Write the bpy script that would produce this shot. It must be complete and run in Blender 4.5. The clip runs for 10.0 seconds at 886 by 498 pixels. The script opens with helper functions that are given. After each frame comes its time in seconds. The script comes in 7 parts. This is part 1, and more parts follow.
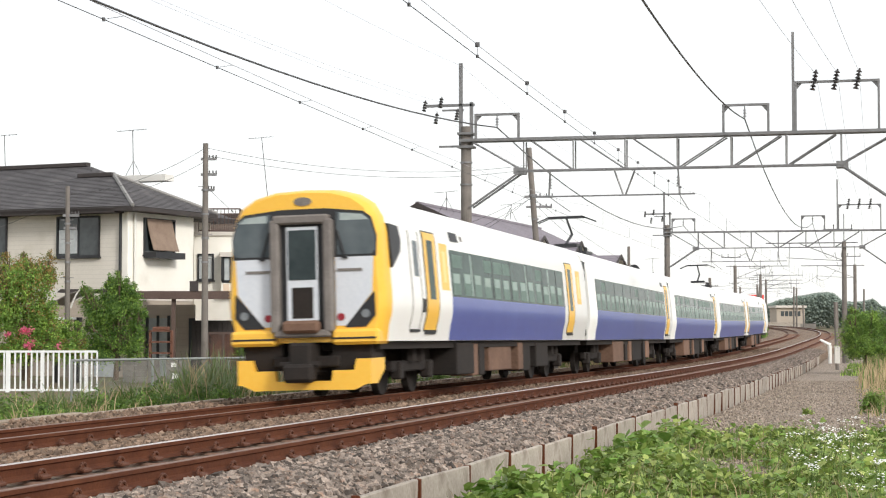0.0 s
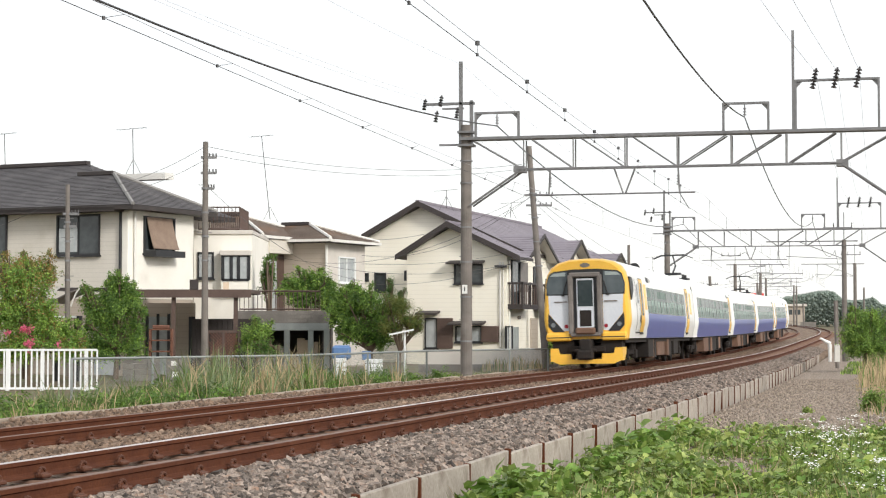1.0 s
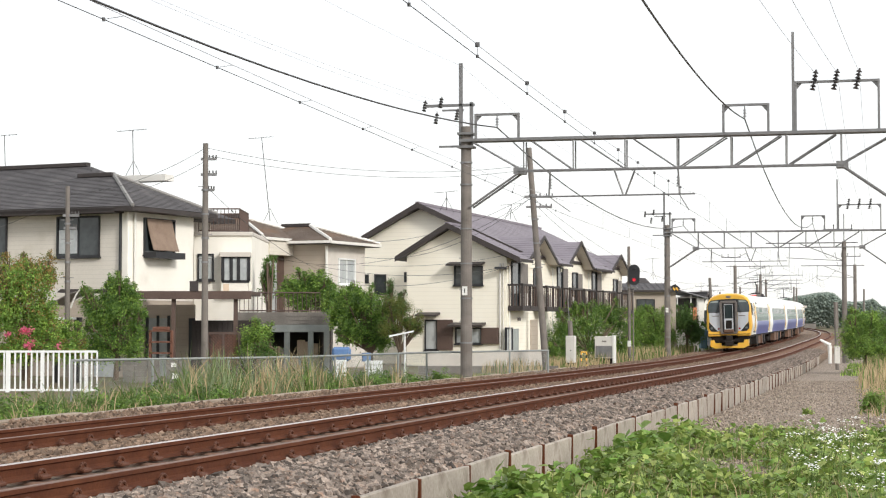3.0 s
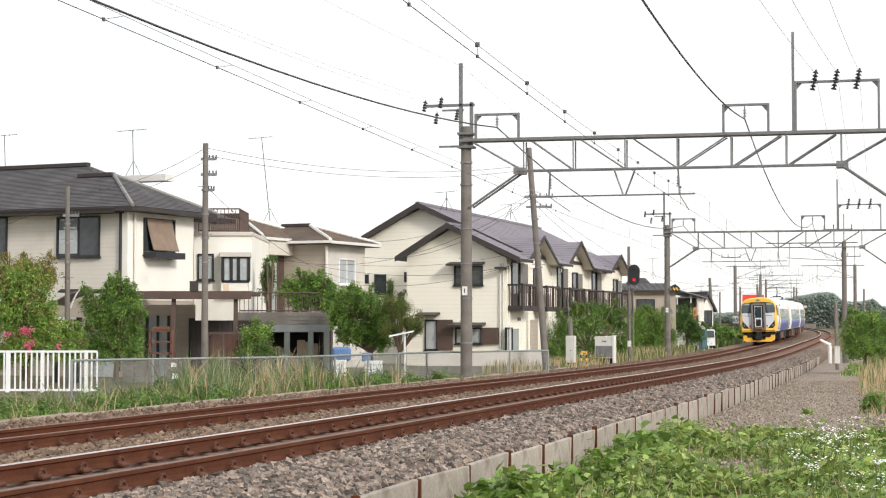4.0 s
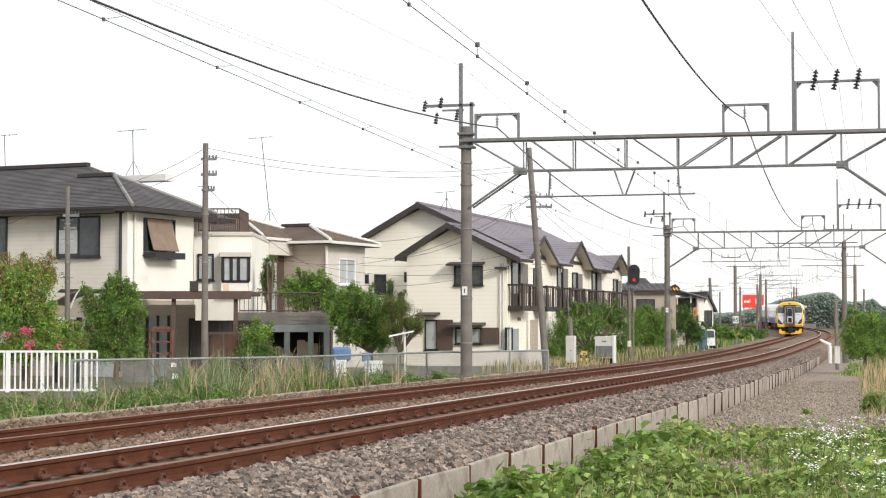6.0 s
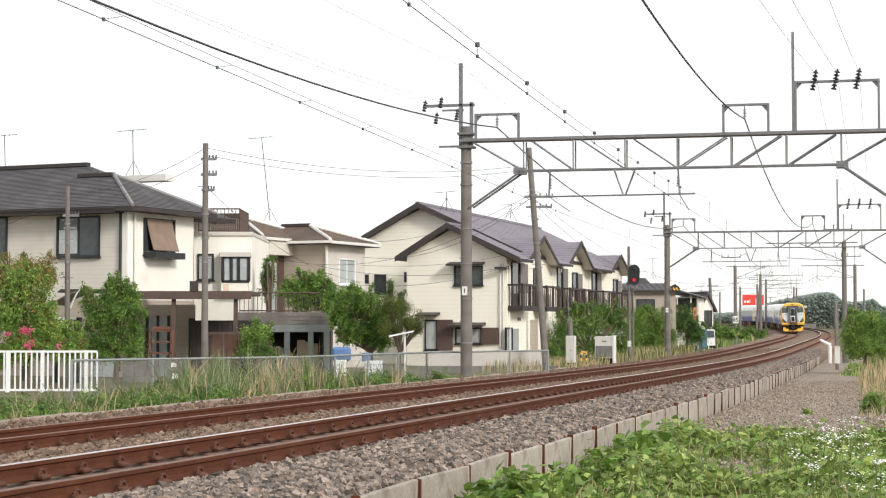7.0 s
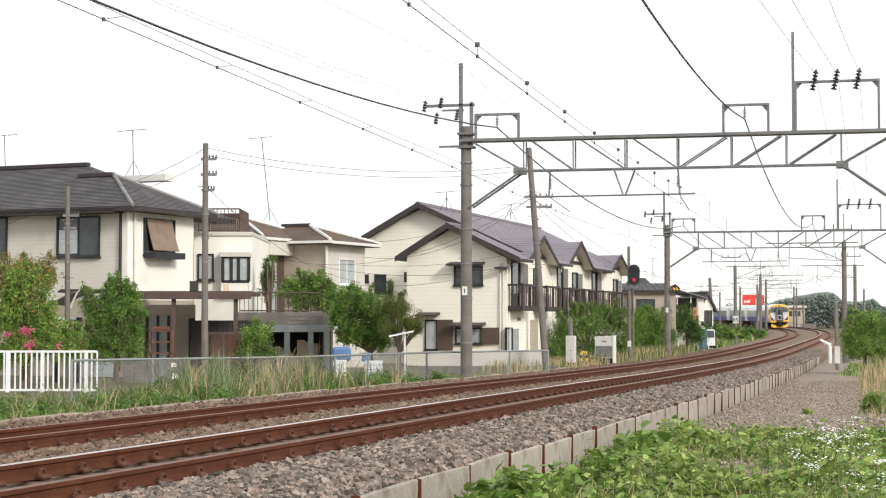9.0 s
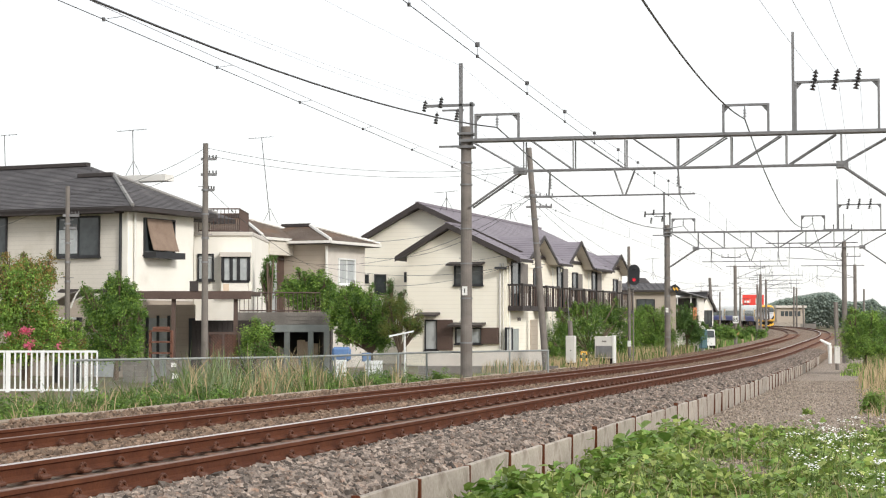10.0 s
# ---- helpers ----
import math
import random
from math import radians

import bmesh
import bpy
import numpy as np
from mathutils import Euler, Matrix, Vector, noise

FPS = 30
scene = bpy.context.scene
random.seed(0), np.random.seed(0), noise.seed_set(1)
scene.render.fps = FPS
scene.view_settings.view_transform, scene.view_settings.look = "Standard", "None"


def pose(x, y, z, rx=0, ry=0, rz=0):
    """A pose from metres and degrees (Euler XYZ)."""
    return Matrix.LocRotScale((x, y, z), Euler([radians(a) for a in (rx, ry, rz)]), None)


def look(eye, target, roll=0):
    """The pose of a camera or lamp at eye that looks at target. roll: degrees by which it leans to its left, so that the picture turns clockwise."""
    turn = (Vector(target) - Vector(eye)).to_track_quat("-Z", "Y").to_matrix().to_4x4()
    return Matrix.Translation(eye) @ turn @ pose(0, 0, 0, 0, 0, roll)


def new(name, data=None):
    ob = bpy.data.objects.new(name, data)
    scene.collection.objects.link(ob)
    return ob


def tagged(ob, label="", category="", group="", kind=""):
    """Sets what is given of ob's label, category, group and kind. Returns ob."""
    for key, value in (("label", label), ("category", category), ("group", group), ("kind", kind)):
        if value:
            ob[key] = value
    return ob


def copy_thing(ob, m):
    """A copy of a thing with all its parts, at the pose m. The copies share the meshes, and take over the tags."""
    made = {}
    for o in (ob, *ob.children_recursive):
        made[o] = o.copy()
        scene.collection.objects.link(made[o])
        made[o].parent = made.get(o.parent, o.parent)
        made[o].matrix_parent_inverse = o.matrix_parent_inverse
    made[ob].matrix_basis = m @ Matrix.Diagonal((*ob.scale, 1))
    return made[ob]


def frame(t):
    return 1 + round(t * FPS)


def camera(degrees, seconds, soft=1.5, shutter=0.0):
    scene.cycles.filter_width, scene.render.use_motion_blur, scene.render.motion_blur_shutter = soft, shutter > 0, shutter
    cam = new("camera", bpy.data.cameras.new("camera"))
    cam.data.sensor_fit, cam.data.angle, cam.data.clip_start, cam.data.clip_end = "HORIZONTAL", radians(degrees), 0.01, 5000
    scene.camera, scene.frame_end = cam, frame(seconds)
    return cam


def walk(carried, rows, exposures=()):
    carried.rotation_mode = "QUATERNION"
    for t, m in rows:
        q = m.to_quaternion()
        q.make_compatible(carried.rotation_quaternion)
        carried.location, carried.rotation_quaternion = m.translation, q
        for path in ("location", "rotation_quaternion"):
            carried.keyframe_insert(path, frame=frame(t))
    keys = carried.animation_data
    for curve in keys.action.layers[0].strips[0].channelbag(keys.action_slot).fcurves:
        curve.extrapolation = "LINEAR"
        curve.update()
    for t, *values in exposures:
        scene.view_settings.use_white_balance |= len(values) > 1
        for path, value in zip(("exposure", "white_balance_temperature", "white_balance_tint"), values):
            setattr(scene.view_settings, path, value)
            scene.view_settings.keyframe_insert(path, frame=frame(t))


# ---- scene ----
# A static telephoto view over a double-track railway: camera on the field beside the line.
cam = camera(27.533, 10.0, soft=1.15, shutter=0.2)
EYE = (0.0, 0.0, 1.285)
VIEW = pose(*EYE, 92.381, 0, 0)
DIP = pose(*EYE, 92.381 - 0.05, 0, 0)  # a short nudge of the tripod as the train passes
HALF_DIP = pose(*EYE, 92.381 - 0.027, 0, 0)
walk(cam, [(0.0, VIEW), (0.2, VIEW), (0.5, HALF_DIP), (0.9, DIP), (1.1, DIP), (1.4, VIEW), (1.6, VIEW), (10.0, VIEW)])

# ---- world: bright overcast, soft sun high behind the camera's right shoulder ----
world = bpy.data.worlds.new("overcast_sky")
scene.world = world
world.use_nodes = True
wn, wl = world.node_tree.nodes, world.node_tree.links
wn.clear()
sky = wn.new("ShaderNodeTexSky")
sky.sky_type, sky.sun_disc = "NISHITA", False
sky.sun_elevation, sky.sun_rotation = radians(27), radians(140)
bg_sky, bg_cloud, add, wout = (wn.new("ShaderNodeBackground"), wn.new("ShaderNodeBackground"),
                               wn.new("ShaderNodeAddShader"), wn.new("ShaderNodeOutputWorld"))
bg_sky.inputs["Strength"].default_value = 0.025
bg_cloud.inputs["Color"].default_value = (1.0, 0.992, 0.985, 1)
bg_cloud.inputs["Strength"].default_value = 0.82
wl.new(sky.outputs[0], bg_sky.inputs["Color"])
wl.new(bg_sky.outputs[0], add.inputs[0])
wl.new(bg_cloud.outputs[0], add.inputs[1])
wl.new(add.outputs[0], wout.inputs["Surface"])
sun = new("sun", bpy.data.lights.new("sun", "SUN"))
sun.data.energy, sun.data.angle, sun.data.color = 2.15, radians(12), (1.0, 0.96, 0.9)
sun.matrix_world = look((33, -40, 27), (0, 0, 0))
scene.view_settings.exposure = 0.22


# ---- materials ----
def rgb(r, g, b):
    return tuple(((v / 255 + 0.055) / 1.055) ** 2.4 if v > 10 else v / 3294.6 for v in (r, g, b)) + (1,)


def surface(name, a, b, rough=0.7, metal=0.0, scale=6.0, fine=60.0, bump=0.15, vary=0.0, stain=None, bands=None, leaf=0.0, spec=0.5):
    """A procedural surface: a and b mixed by coarse and fine noise; vary shifts whole pieces; stain is a third colour
    in patches; bands = (axis, period, strength) darkens regular lines, the shade of grooves put into colour."""
    m = bpy.data.materials.new(name)
    m.use_nodes = True
    n, l = m.node_tree.nodes, m.node_tree.links
    s = n["Principled BSDF"]
    s.inputs["Roughness"].default_value, s.inputs["Metallic"].default_value = rough, metal
    s.inputs["Specular IOR Level"].default_value = spec
    co = n.new("ShaderNodeTexCoord")
    n1, n2 = n.new("ShaderNodeTexNoise"), n.new("ShaderNodeTexNoise")
    n1.inputs["Scale"].default_value, n2.inputs["Scale"].default_value = scale, fine
    n1.inputs["Detail"].default_value = n2.inputs["Detail"].default_value = 4
    l.new(co.outputs["Object"], n1.inputs["Vector"]), l.new(co.outputs["Object"], n2.inputs["Vector"])
    add1 = n.new("ShaderNodeMath")
    add1.operation, add1.inputs[1].default_value = "MULTIPLY_ADD", 0.55
    half = n.new("ShaderNodeMath")
    half.operation, half.inputs[1].default_value = "MULTIPLY", 0.45
    l.new(n2.outputs["Fac"], half.inputs[0])
    l.new(n1.outputs["Fac"], add1.inputs[0]), l.new(half.outputs[0], add1.inputs[2])
    ramp = n.new("ShaderNodeMapRange")
    ramp.inputs["From Min"].default_value, ramp.inputs["From Max"].default_value = 0.33, 0.67
    l.new(add1.outputs[0], ramp.inputs["Value"])
    mix = n.new("ShaderNodeMix")
    mix.data_type = "RGBA"
    mix.inputs["A"].default_value, mix.inputs["B"].default_value = a, b
    l.new(ramp.outputs["Result"], mix.inputs["Factor"])
    col = mix.outputs["Result"]
    if stain:
        n3, st, mx = n.new("ShaderNodeTexNoise"), n.new("ShaderNodeMapRange"), n.new("ShaderNodeMix")
        n3.inputs["Scale"].default_value, n3.inputs["Detail"].default_value = stain[1], 6
        l.new(co.outputs["Object"], n3.inputs["Vector"])
        st.inputs["From Min"].default_value, st.inputs["From Max"].default_value = stain[2], stain[2] + 0.15
        st.inputs["To Max"].default_value = stain[3]
        l.new(n3.outputs["Fac"], st.inputs["Value"])
        mx.data_type = "RGBA"
        l.new(st.outputs["Result"], mx.inputs["Factor"]), l.new(col, mx.inputs["A"])
        mx.inputs["B"].default_value = stain[0]
        col = mx.outputs["Result"]
    if vary:
        info, rnd, hsv = n.new("ShaderNodeObjectInfo"), n.new("ShaderNodeNewGeometry"), n.new("ShaderNodeHueSaturation")
        sm, fr, mr = n.new("ShaderNodeMath"), n.new("ShaderNodeMath"), n.new("ShaderNodeMapRange")
        fr.operation = "FRACT"
        l.new(info.outputs["Random"], sm.inputs[0]), l.new(rnd.outputs["Random Per Island"], sm.inputs[1])
        l.new(sm.outputs[0], fr.inputs[0]), l.new(fr.outputs[0], mr.inputs["Value"])
        mr.inputs["To Min"].default_value, mr.inputs["To Max"].default_value = 1 - vary, 1 + vary
        l.new(mr.outputs["Result"], hsv.inputs["Value"]), l.new(col, hsv.inputs["Color"])
        col = hsv.outputs["Color"]
    l.new(col, s.inputs["Base Color"])
    height = add1.outputs[0]
    if bands:
        sep, fr, cut, pw = (n.new("ShaderNodeSeparateXYZ"), n.new("ShaderNodeMath"), n.new("ShaderNodeMath"), n.new("ShaderNodeMath"))
        l.new(co.outputs["Object"], sep.inputs[0])
        fr.operation, cut.operation, pw.operation = "MODULO", "DIVIDE", "LESS_THAN"
        l.new(sep.outputs[bands[0]], fr.inputs[0])
        fr.inputs[1].default_value = cut.inputs[1].default_value = bands[1]
        l.new(fr.outputs[0], cut.inputs[0]), l.new(cut.outputs[0], pw.inputs[0])
        pw.inputs[1].default_value = 0.14
        # groove shade is mixed into the colour; the height stays flat
        dk = n.new("ShaderNodeMix")
        dk.data_type = "RGBA"
        sc = n.new("ShaderNodeMath")
        sc.operation, sc.inputs[1].default_value = "MULTIPLY", bands[2]
        l.new(pw.outputs[0], sc.inputs[0]), l.new(sc.outputs[0], dk.inputs["Factor"])
        l.new(col, dk.inputs["A"])
        dk.inputs["B"].default_value = tuple(v * 0.45 for v in a[:3]) + (1,)
        l.new(dk.outputs["Result"], s.inputs["Base Color"])
    if bump:
        bp = n.new("ShaderNodeBump")
        bp.inputs["Strength"].default_value, bp.inputs["Distance"].default_value = bump, 0.02
        l.new(height, bp.inputs["Height"]), l.new(bp.outputs[0], s.inputs["Normal"])
    if leaf:
        tr, ms = n.new("ShaderNodeBsdfTranslucent"), n.new("ShaderNodeMixShader")
        l.new(col, tr.inputs["Color"])
        ms.inputs[0].default_value = leaf
        l.new(s.outputs[0], ms.inputs[1]), l.new(tr.outputs[0], ms.inputs[2])
        l.new(ms.outputs[0], n["Material Output"].inputs["Surface"])
    return m


def glow(name, c, k):
    m = bpy.data.materials.new(name)
    m.use_nodes = True
    s = m.node_tree.nodes["Principled BSDF"]
    s.inputs["Base Color"].default_value = c
    s.inputs["Emission Color"].default_value, s.inputs["Emission Strength"].default_value = c, k
    return m


def ballast_surface(name, a, b, c, size):
    """Crushed stone seen from afar: cells of differing colour and height."""
    m = bpy.data.materials.new(name)
    m.use_nodes = True
    n, l = m.node_tree.nodes, m.node_tree.links
    s = n["Principled BSDF"]
    s.inputs["Roughness"].default_value = 0.9
    co, vo, no = n.new("ShaderNodeTexCoord"), n.new("ShaderNodeTexVoronoi"), n.new("ShaderNodeTexNoise")
    vo.inputs["Scale"].default_value, no.inputs["Scale"].default_value = 1 / size, 0.7
    no.inputs["Detail"].default_value = 5
    l.new(co.outputs["Object"], vo.inputs["Vector"]), l.new(co.outputs["Object"], no.inputs["Vector"])
    sep, ramp, mix, mp = n.new("ShaderNodeSeparateColor"), n.new("ShaderNodeValToRGB"), n.new("ShaderNodeMix"), n.new("ShaderNodeMapRange")
    l.new(vo.outputs["Color"], sep.inputs[0]), l.new(sep.outputs[0], ramp.inputs[0])
    e = ramp.color_ramp.elements
    e[0].color, e[1].color = a, c
    e.new(0.5).color = b
    mp.inputs["From Min"].default_value, mp.inputs["From Max"].default_value = 0.4, 0.65
    mp.inputs["To Max"].default_value = 0.5
    l.new(no.outputs["Fac"], mp.inputs["Value"])
    mix.data_type = "RGBA"
    l.new(mp.outputs["Result"], mix.inputs["Factor"]), l.new(ramp.outputs[0], mix.inputs["A"])
    mix.inputs["B"].default_value = b
    l.new(mix.outputs["Result"], s.inputs["Base Color"])
    bp = n.new("ShaderNodeBump")
    bp.inputs["Strength"].default_value, bp.inputs["Distance"].default_value, bp.invert = 0.9, size * 0.6, True
    l.new(vo.outputs["Distance"], bp.inputs["Height"]), l.new(bp.outputs[0], s.inputs["Normal"])
    return m


M_BALLAST = ballast_surface("ballast", rgb(76, 62, 50), rgb(122, 101, 83), rgb(166, 146, 126), 0.05)
M_STONE = surface("ballast_stone", rgb(82, 73, 67), rgb(152, 139, 128), 0.85, scale=9, fine=70, vary=0.75, bump=0.3, stain=(rgb(128, 100, 82), 12, 0.55, 0.7))
M_PATHSTONE = surface("path_pebble", rgb(118, 106, 95), rgb(170, 157, 143), 0.9, scale=9, fine=70, vary=0.35, bump=0.3)
M_STONE_RUST = surface("rusty_ballast_stone", rgb(92, 74, 61), rgb(142, 121, 103), 0.88, scale=9, fine=70, vary=0.45, bump=0.3)
M_GRAVEL = ballast_surface("path_gravel", rgb(108, 96, 85), rgb(142, 128, 114), rgb(180, 166, 152), 0.04)
M_SOIL = surface("soil", rgb(82, 72, 54), rgb(112, 98, 74), 0.95, scale=1.2, fine=24, bump=0.5, stain=(rgb(96, 112, 58), 0.9, 0.5, 0.7))
M_RAIL = surface("rusty_rail", rgb(74, 40, 25), rgb(100, 58, 37), 0.85, 0.0, scale=3, fine=40, bump=0.25, spec=0.25, stain=(rgb(74, 39, 27), 5, 0.55, 0.6))
M_RAIL_TOP = surface("worn_rail_head", rgb(96, 70, 57), rgb(128, 98, 82), 0.5, 0.3, scale=2, fine=30, bump=0.05)
M_RAIL_BRIGHT = surface("polished_rail_head", rgb(196, 186, 182), rgb(226, 218, 214), 0.3, 0.8, scale=2, fine=30, bump=0.03)
M_SLEEPER = surface("sleeper_concrete", rgb(112, 84, 70), rgb(140, 112, 96), 0.9, scale=4, fine=50, bump=0.3)
M_CLIP = surface("rusty_spring_clip", rgb(76, 44, 30), rgb(104, 64, 44), 0.75, 0.1, scale=20, fine=90, bump=0.2)
M_PANEL = surface("weathered_concrete_panel", rgb(146, 137, 126), rgb(184, 175, 164), 0.9, scale=2.2, fine=26, bump=0.3, vary=0.12,
                  stain=(rgb(112, 100, 88), 2.4, 0.52, 0.75))
M_CONC = surface("pole_concrete", rgb(102, 97, 92), rgb(134, 127, 121), 0.88, scale=2.5, fine=40, bump=0.2, stain=(rgb(100, 88, 80), 1.6, 0.58, 0.5))
M_KERB = surface("old_kerb_concrete", rgb(132, 119, 104), rgb(164, 150, 134), 0.92, scale=2, fine=30, bump=0.35, vary=0.08)
M_STEEL = surface("galvanised_steel", rgb(112, 112, 113), rgb(142, 142, 143), 0.5, 0.3, scale=5, fine=60, bump=0.08)
M_WIRE = surface("dark_wire", rgb(70, 70, 72), rgb(92, 92, 94), 0.6, 0.4, bump=0)
M_WIRE_FAINT = surface("thin_pale_wire", rgb(150, 150, 156), rgb(172, 172, 178), 0.6, 0.3, bump=0)
M_INSUL = surface("dark_insulator", rgb(38, 36, 38), rgb(58, 54, 54), 0.35, bump=0)
M_WHITE = surface("train_white_paint", rgb(240, 240, 236), rgb(246, 246, 243), 0.3, scale=0.7, fine=14, bump=0.02)
M_YELLOW = surface("train_yellow_paint", rgb(244, 188, 66), rgb(248, 198, 82), 0.32, scale=0.8, fine=14, bump=0.02)
M_BLUE = surface("train_blue_paint", rgb(70, 84, 156), rgb(84, 98, 168), 0.28, scale=0.8, fine=14, bump=0.02)
M_GREYP = surface("train_grey_panel", rgb(206, 212, 220), rgb(220, 224, 230), 0.35, scale=1, fine=16, bump=0.02)
M_HOOD = surface("gangway_hood_grey", rgb(104, 98, 94), rgb(136, 130, 125), 0.55, scale=3, fine=30, bump=0.1)
M_BLACK = surface("black_trim", rgb(34, 35, 38), rgb(46, 47, 50), 0.5, scale=3, fine=30, bump=0.05)
M_UNDER = surface("sooty_underframe", rgb(25, 21, 19), rgb(44, 36, 31), 0.85, scale=2, fine=20, bump=0.2)
M_UNDER_BOX = surface("dusty_equipment_box", rgb(104, 78, 63), rgb(134, 104, 86), 0.8, scale=1.5, fine=16, bump=0.15, vary=0.2)
M_GLASS = surface("tinted_train_glass", rgb(44, 60, 56), rgb(72, 92, 86), 0.12, scale=1.2, fine=3, bump=0, spec=0.04)
# seat tones are mixed dimmer, as if behind tinted glass
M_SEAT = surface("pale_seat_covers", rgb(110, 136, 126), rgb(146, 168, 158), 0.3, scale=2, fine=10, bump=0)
M_SEAT_PALE = surface("white_headrest_covers", rgb(128, 148, 140), rgb(160, 176, 168), 0.3, scale=3, fine=12, bump=0, spec=0.05)
M_CABGLASS = surface("cab_glass", rgb(78, 88, 93), rgb(104, 112, 116), 0.1, scale=0.8, fine=3, bump=0, spec=0.12)
M_CABGLASS_DARK = surface("dark_door_glass", rgb(40, 50, 52), rgb(66, 76, 78), 0.1, scale=1.2, fine=3, bump=0, spec=0.15)
M_SHADE = surface("pale_sunshade_glass", rgb(150, 162, 162), rgb(176, 186, 184), 0.15, scale=2, fine=8, bump=0, spec=0.1)
M_PALEYELLOW = surface("pale_yellow_panel", rgb(248, 214, 130), rgb(250, 222, 150), 0.35, scale=2, fine=10, bump=0.02)
# dim tone for seat backs and for the reflection painted on the upper glass
M_DIM_PANE = surface("dim_seats_and_reflection", rgb(74, 98, 88), rgb(104, 128, 118), 0.3, scale=3, fine=12, bump=0, spec=0.05)
M_LAMP = surface("clear_headlamp", rgb(96, 102, 106), rgb(134, 140, 144), 0.15, bump=0)
M_TAIL = surface("red_tail_lens", rgb(140, 30, 44), rgb(164, 40, 54), 0.2, bump=0)
M_RED_LAMP = glow("red_signal_lamp", rgb(215, 40, 60), 0.3)


# ---- mesh helpers ----
def part(name, bm, material, parent=None, label="", smooth=False):
    """Links a bmesh as one mesh object, under a thing or a part if given."""
    me = bpy.data.meshes.new(name)
    bmesh.ops.recalc_face_normals(bm, faces=bm.faces)
    bm.to_mesh(me)
    bm.free()
    for mm in (material if isinstance(material, (list, tuple)) else (material,)):
        me.materials.append(mm)
    if smooth:
        for f in me.polygons:
            f.use_smooth = True
        me.set_sharp_from_angle(angle=radians(32))
    ob = new(name, me)
    if parent:
        ob.parent = parent
    if label:
        ob["label"] = label
    return ob


def raw(name, verts, faces, material, parent=None, label="", idx=None):
    """A mesh object straight from arrays."""
    me = bpy.data.meshes.new(name)
    me.from_pydata(verts, [], faces)
    for mm in (material if isinstance(material, (list, tuple)) else (material,)):
        me.materials.append(mm)
    if idx is not None:
        me.polygons.foreach_set("material_index", idx)
    me.update()
    ob = new(name, me)
    if parent:
        ob.parent = parent
    if label:
        ob["label"] = label
    return ob


def box(bm, x0, x1, y0, y1, z0, z1, bev=0.0, m=None, mi=0):
    v = [bm.verts.new((x, y, z)) for x in (x0, x1) for y in (y0, y1) for z in (z0, z1)]
    fs = [bm.faces.new([v[i] for i in q]) for q in ((0, 1, 3, 2), (4, 6, 7, 5), (0, 4, 5, 1), (2, 3, 7, 6), (0, 2, 6, 4), (1, 5, 7, 3))]
    for f in fs:
        f.material_index = mi
    if m:
        bmesh.ops.transform(bm, matrix=m, verts=v)
    if bev:
        es = list({e for f in fs for e in f.edges})
        bmesh.ops.bevel(bm, geom=es, offset=bev, segments=1, affect="EDGES")
    return fs


def one_box(name, x0, x1, y0, y1, z0, z1, material, parent=None, label="", bev=0.0, m=None):
    bm = bmesh.new()
    box(bm, x0, x1, y0, y1, z0, z1, bev, m)
    return part(name, bm, material, parent, label)


def tube(bm, a, b, r0, r1=None, n=8, caps=True):
    a, b = Vector(a), Vector(b)
    r1 = r0 if r1 is None else r1
    d = (b - a).normalized()
    u = d.cross(Vector((0, 0, 1)) if abs(d.z) < 0.9 else Vector((1, 0, 0))).normalized()
    w = d.cross(u)
    ra = [bm.verts.new(a + (u * math.cos(k * 2 * math.pi / n) + w * math.sin(k * 2 * math.pi / n)) * r0) for k in range(n)]
    rb = [bm.verts.new(b + (u * math.cos(k * 2 * math.pi / n) + w * math.sin(k * 2 * math.pi / n)) * r1) for k in range(n)]
    for k in range(n):
        bm.faces.new((ra[k], ra[(k + 1) % n], rb[(k + 1) % n], rb[k]))
    if caps:
        bm.faces.new(ra[::-1]), bm.faces.new(rb)


def one_tube(name, a, b, r0, material, parent=None, r1=None, n=10, label=""):
    bm = bmesh.new()
    tube(bm, a, b, r0, r1, n)
    return part(name, bm, material, parent, label, smooth=False)


def prism(bm, pts, y0, y1, plane="xz", mi=0):
    """Extrudes a polygon given in two axes along the third."""
    def at(p, t):
        return {"xz": (p[0], t, p[1]), "yz": (t, p[0], p[1]), "xy": (p[0], p[1], t)}[plane]
    a = [bm.verts.new(at(p, y0)) for p in pts]
    b = [bm.verts.new(at(p, y1)) for p in pts]
    fs = [bm.faces.new(a), bm.faces.new(b[::-1])]
    for k in range(len(pts)):
        fs.append(bm.faces.new((a[k], b[k], b[(k + 1) % len(pts)], a[(k + 1) % len(pts)])))
    for f in fs:
        f.material_index = mi


def one_prism(name, pts, y0, y1, plane, material, parent=None, label=""):
    bm = bmesh.new()
    prism(bm, pts, y0, y1, plane)
    return part(name, bm, material, parent, label)


def empty(name, m, label, category, group="", kind=""):
    e = new(name)
    e.matrix_world = m
    return tagged(e, label, category, group, kind)


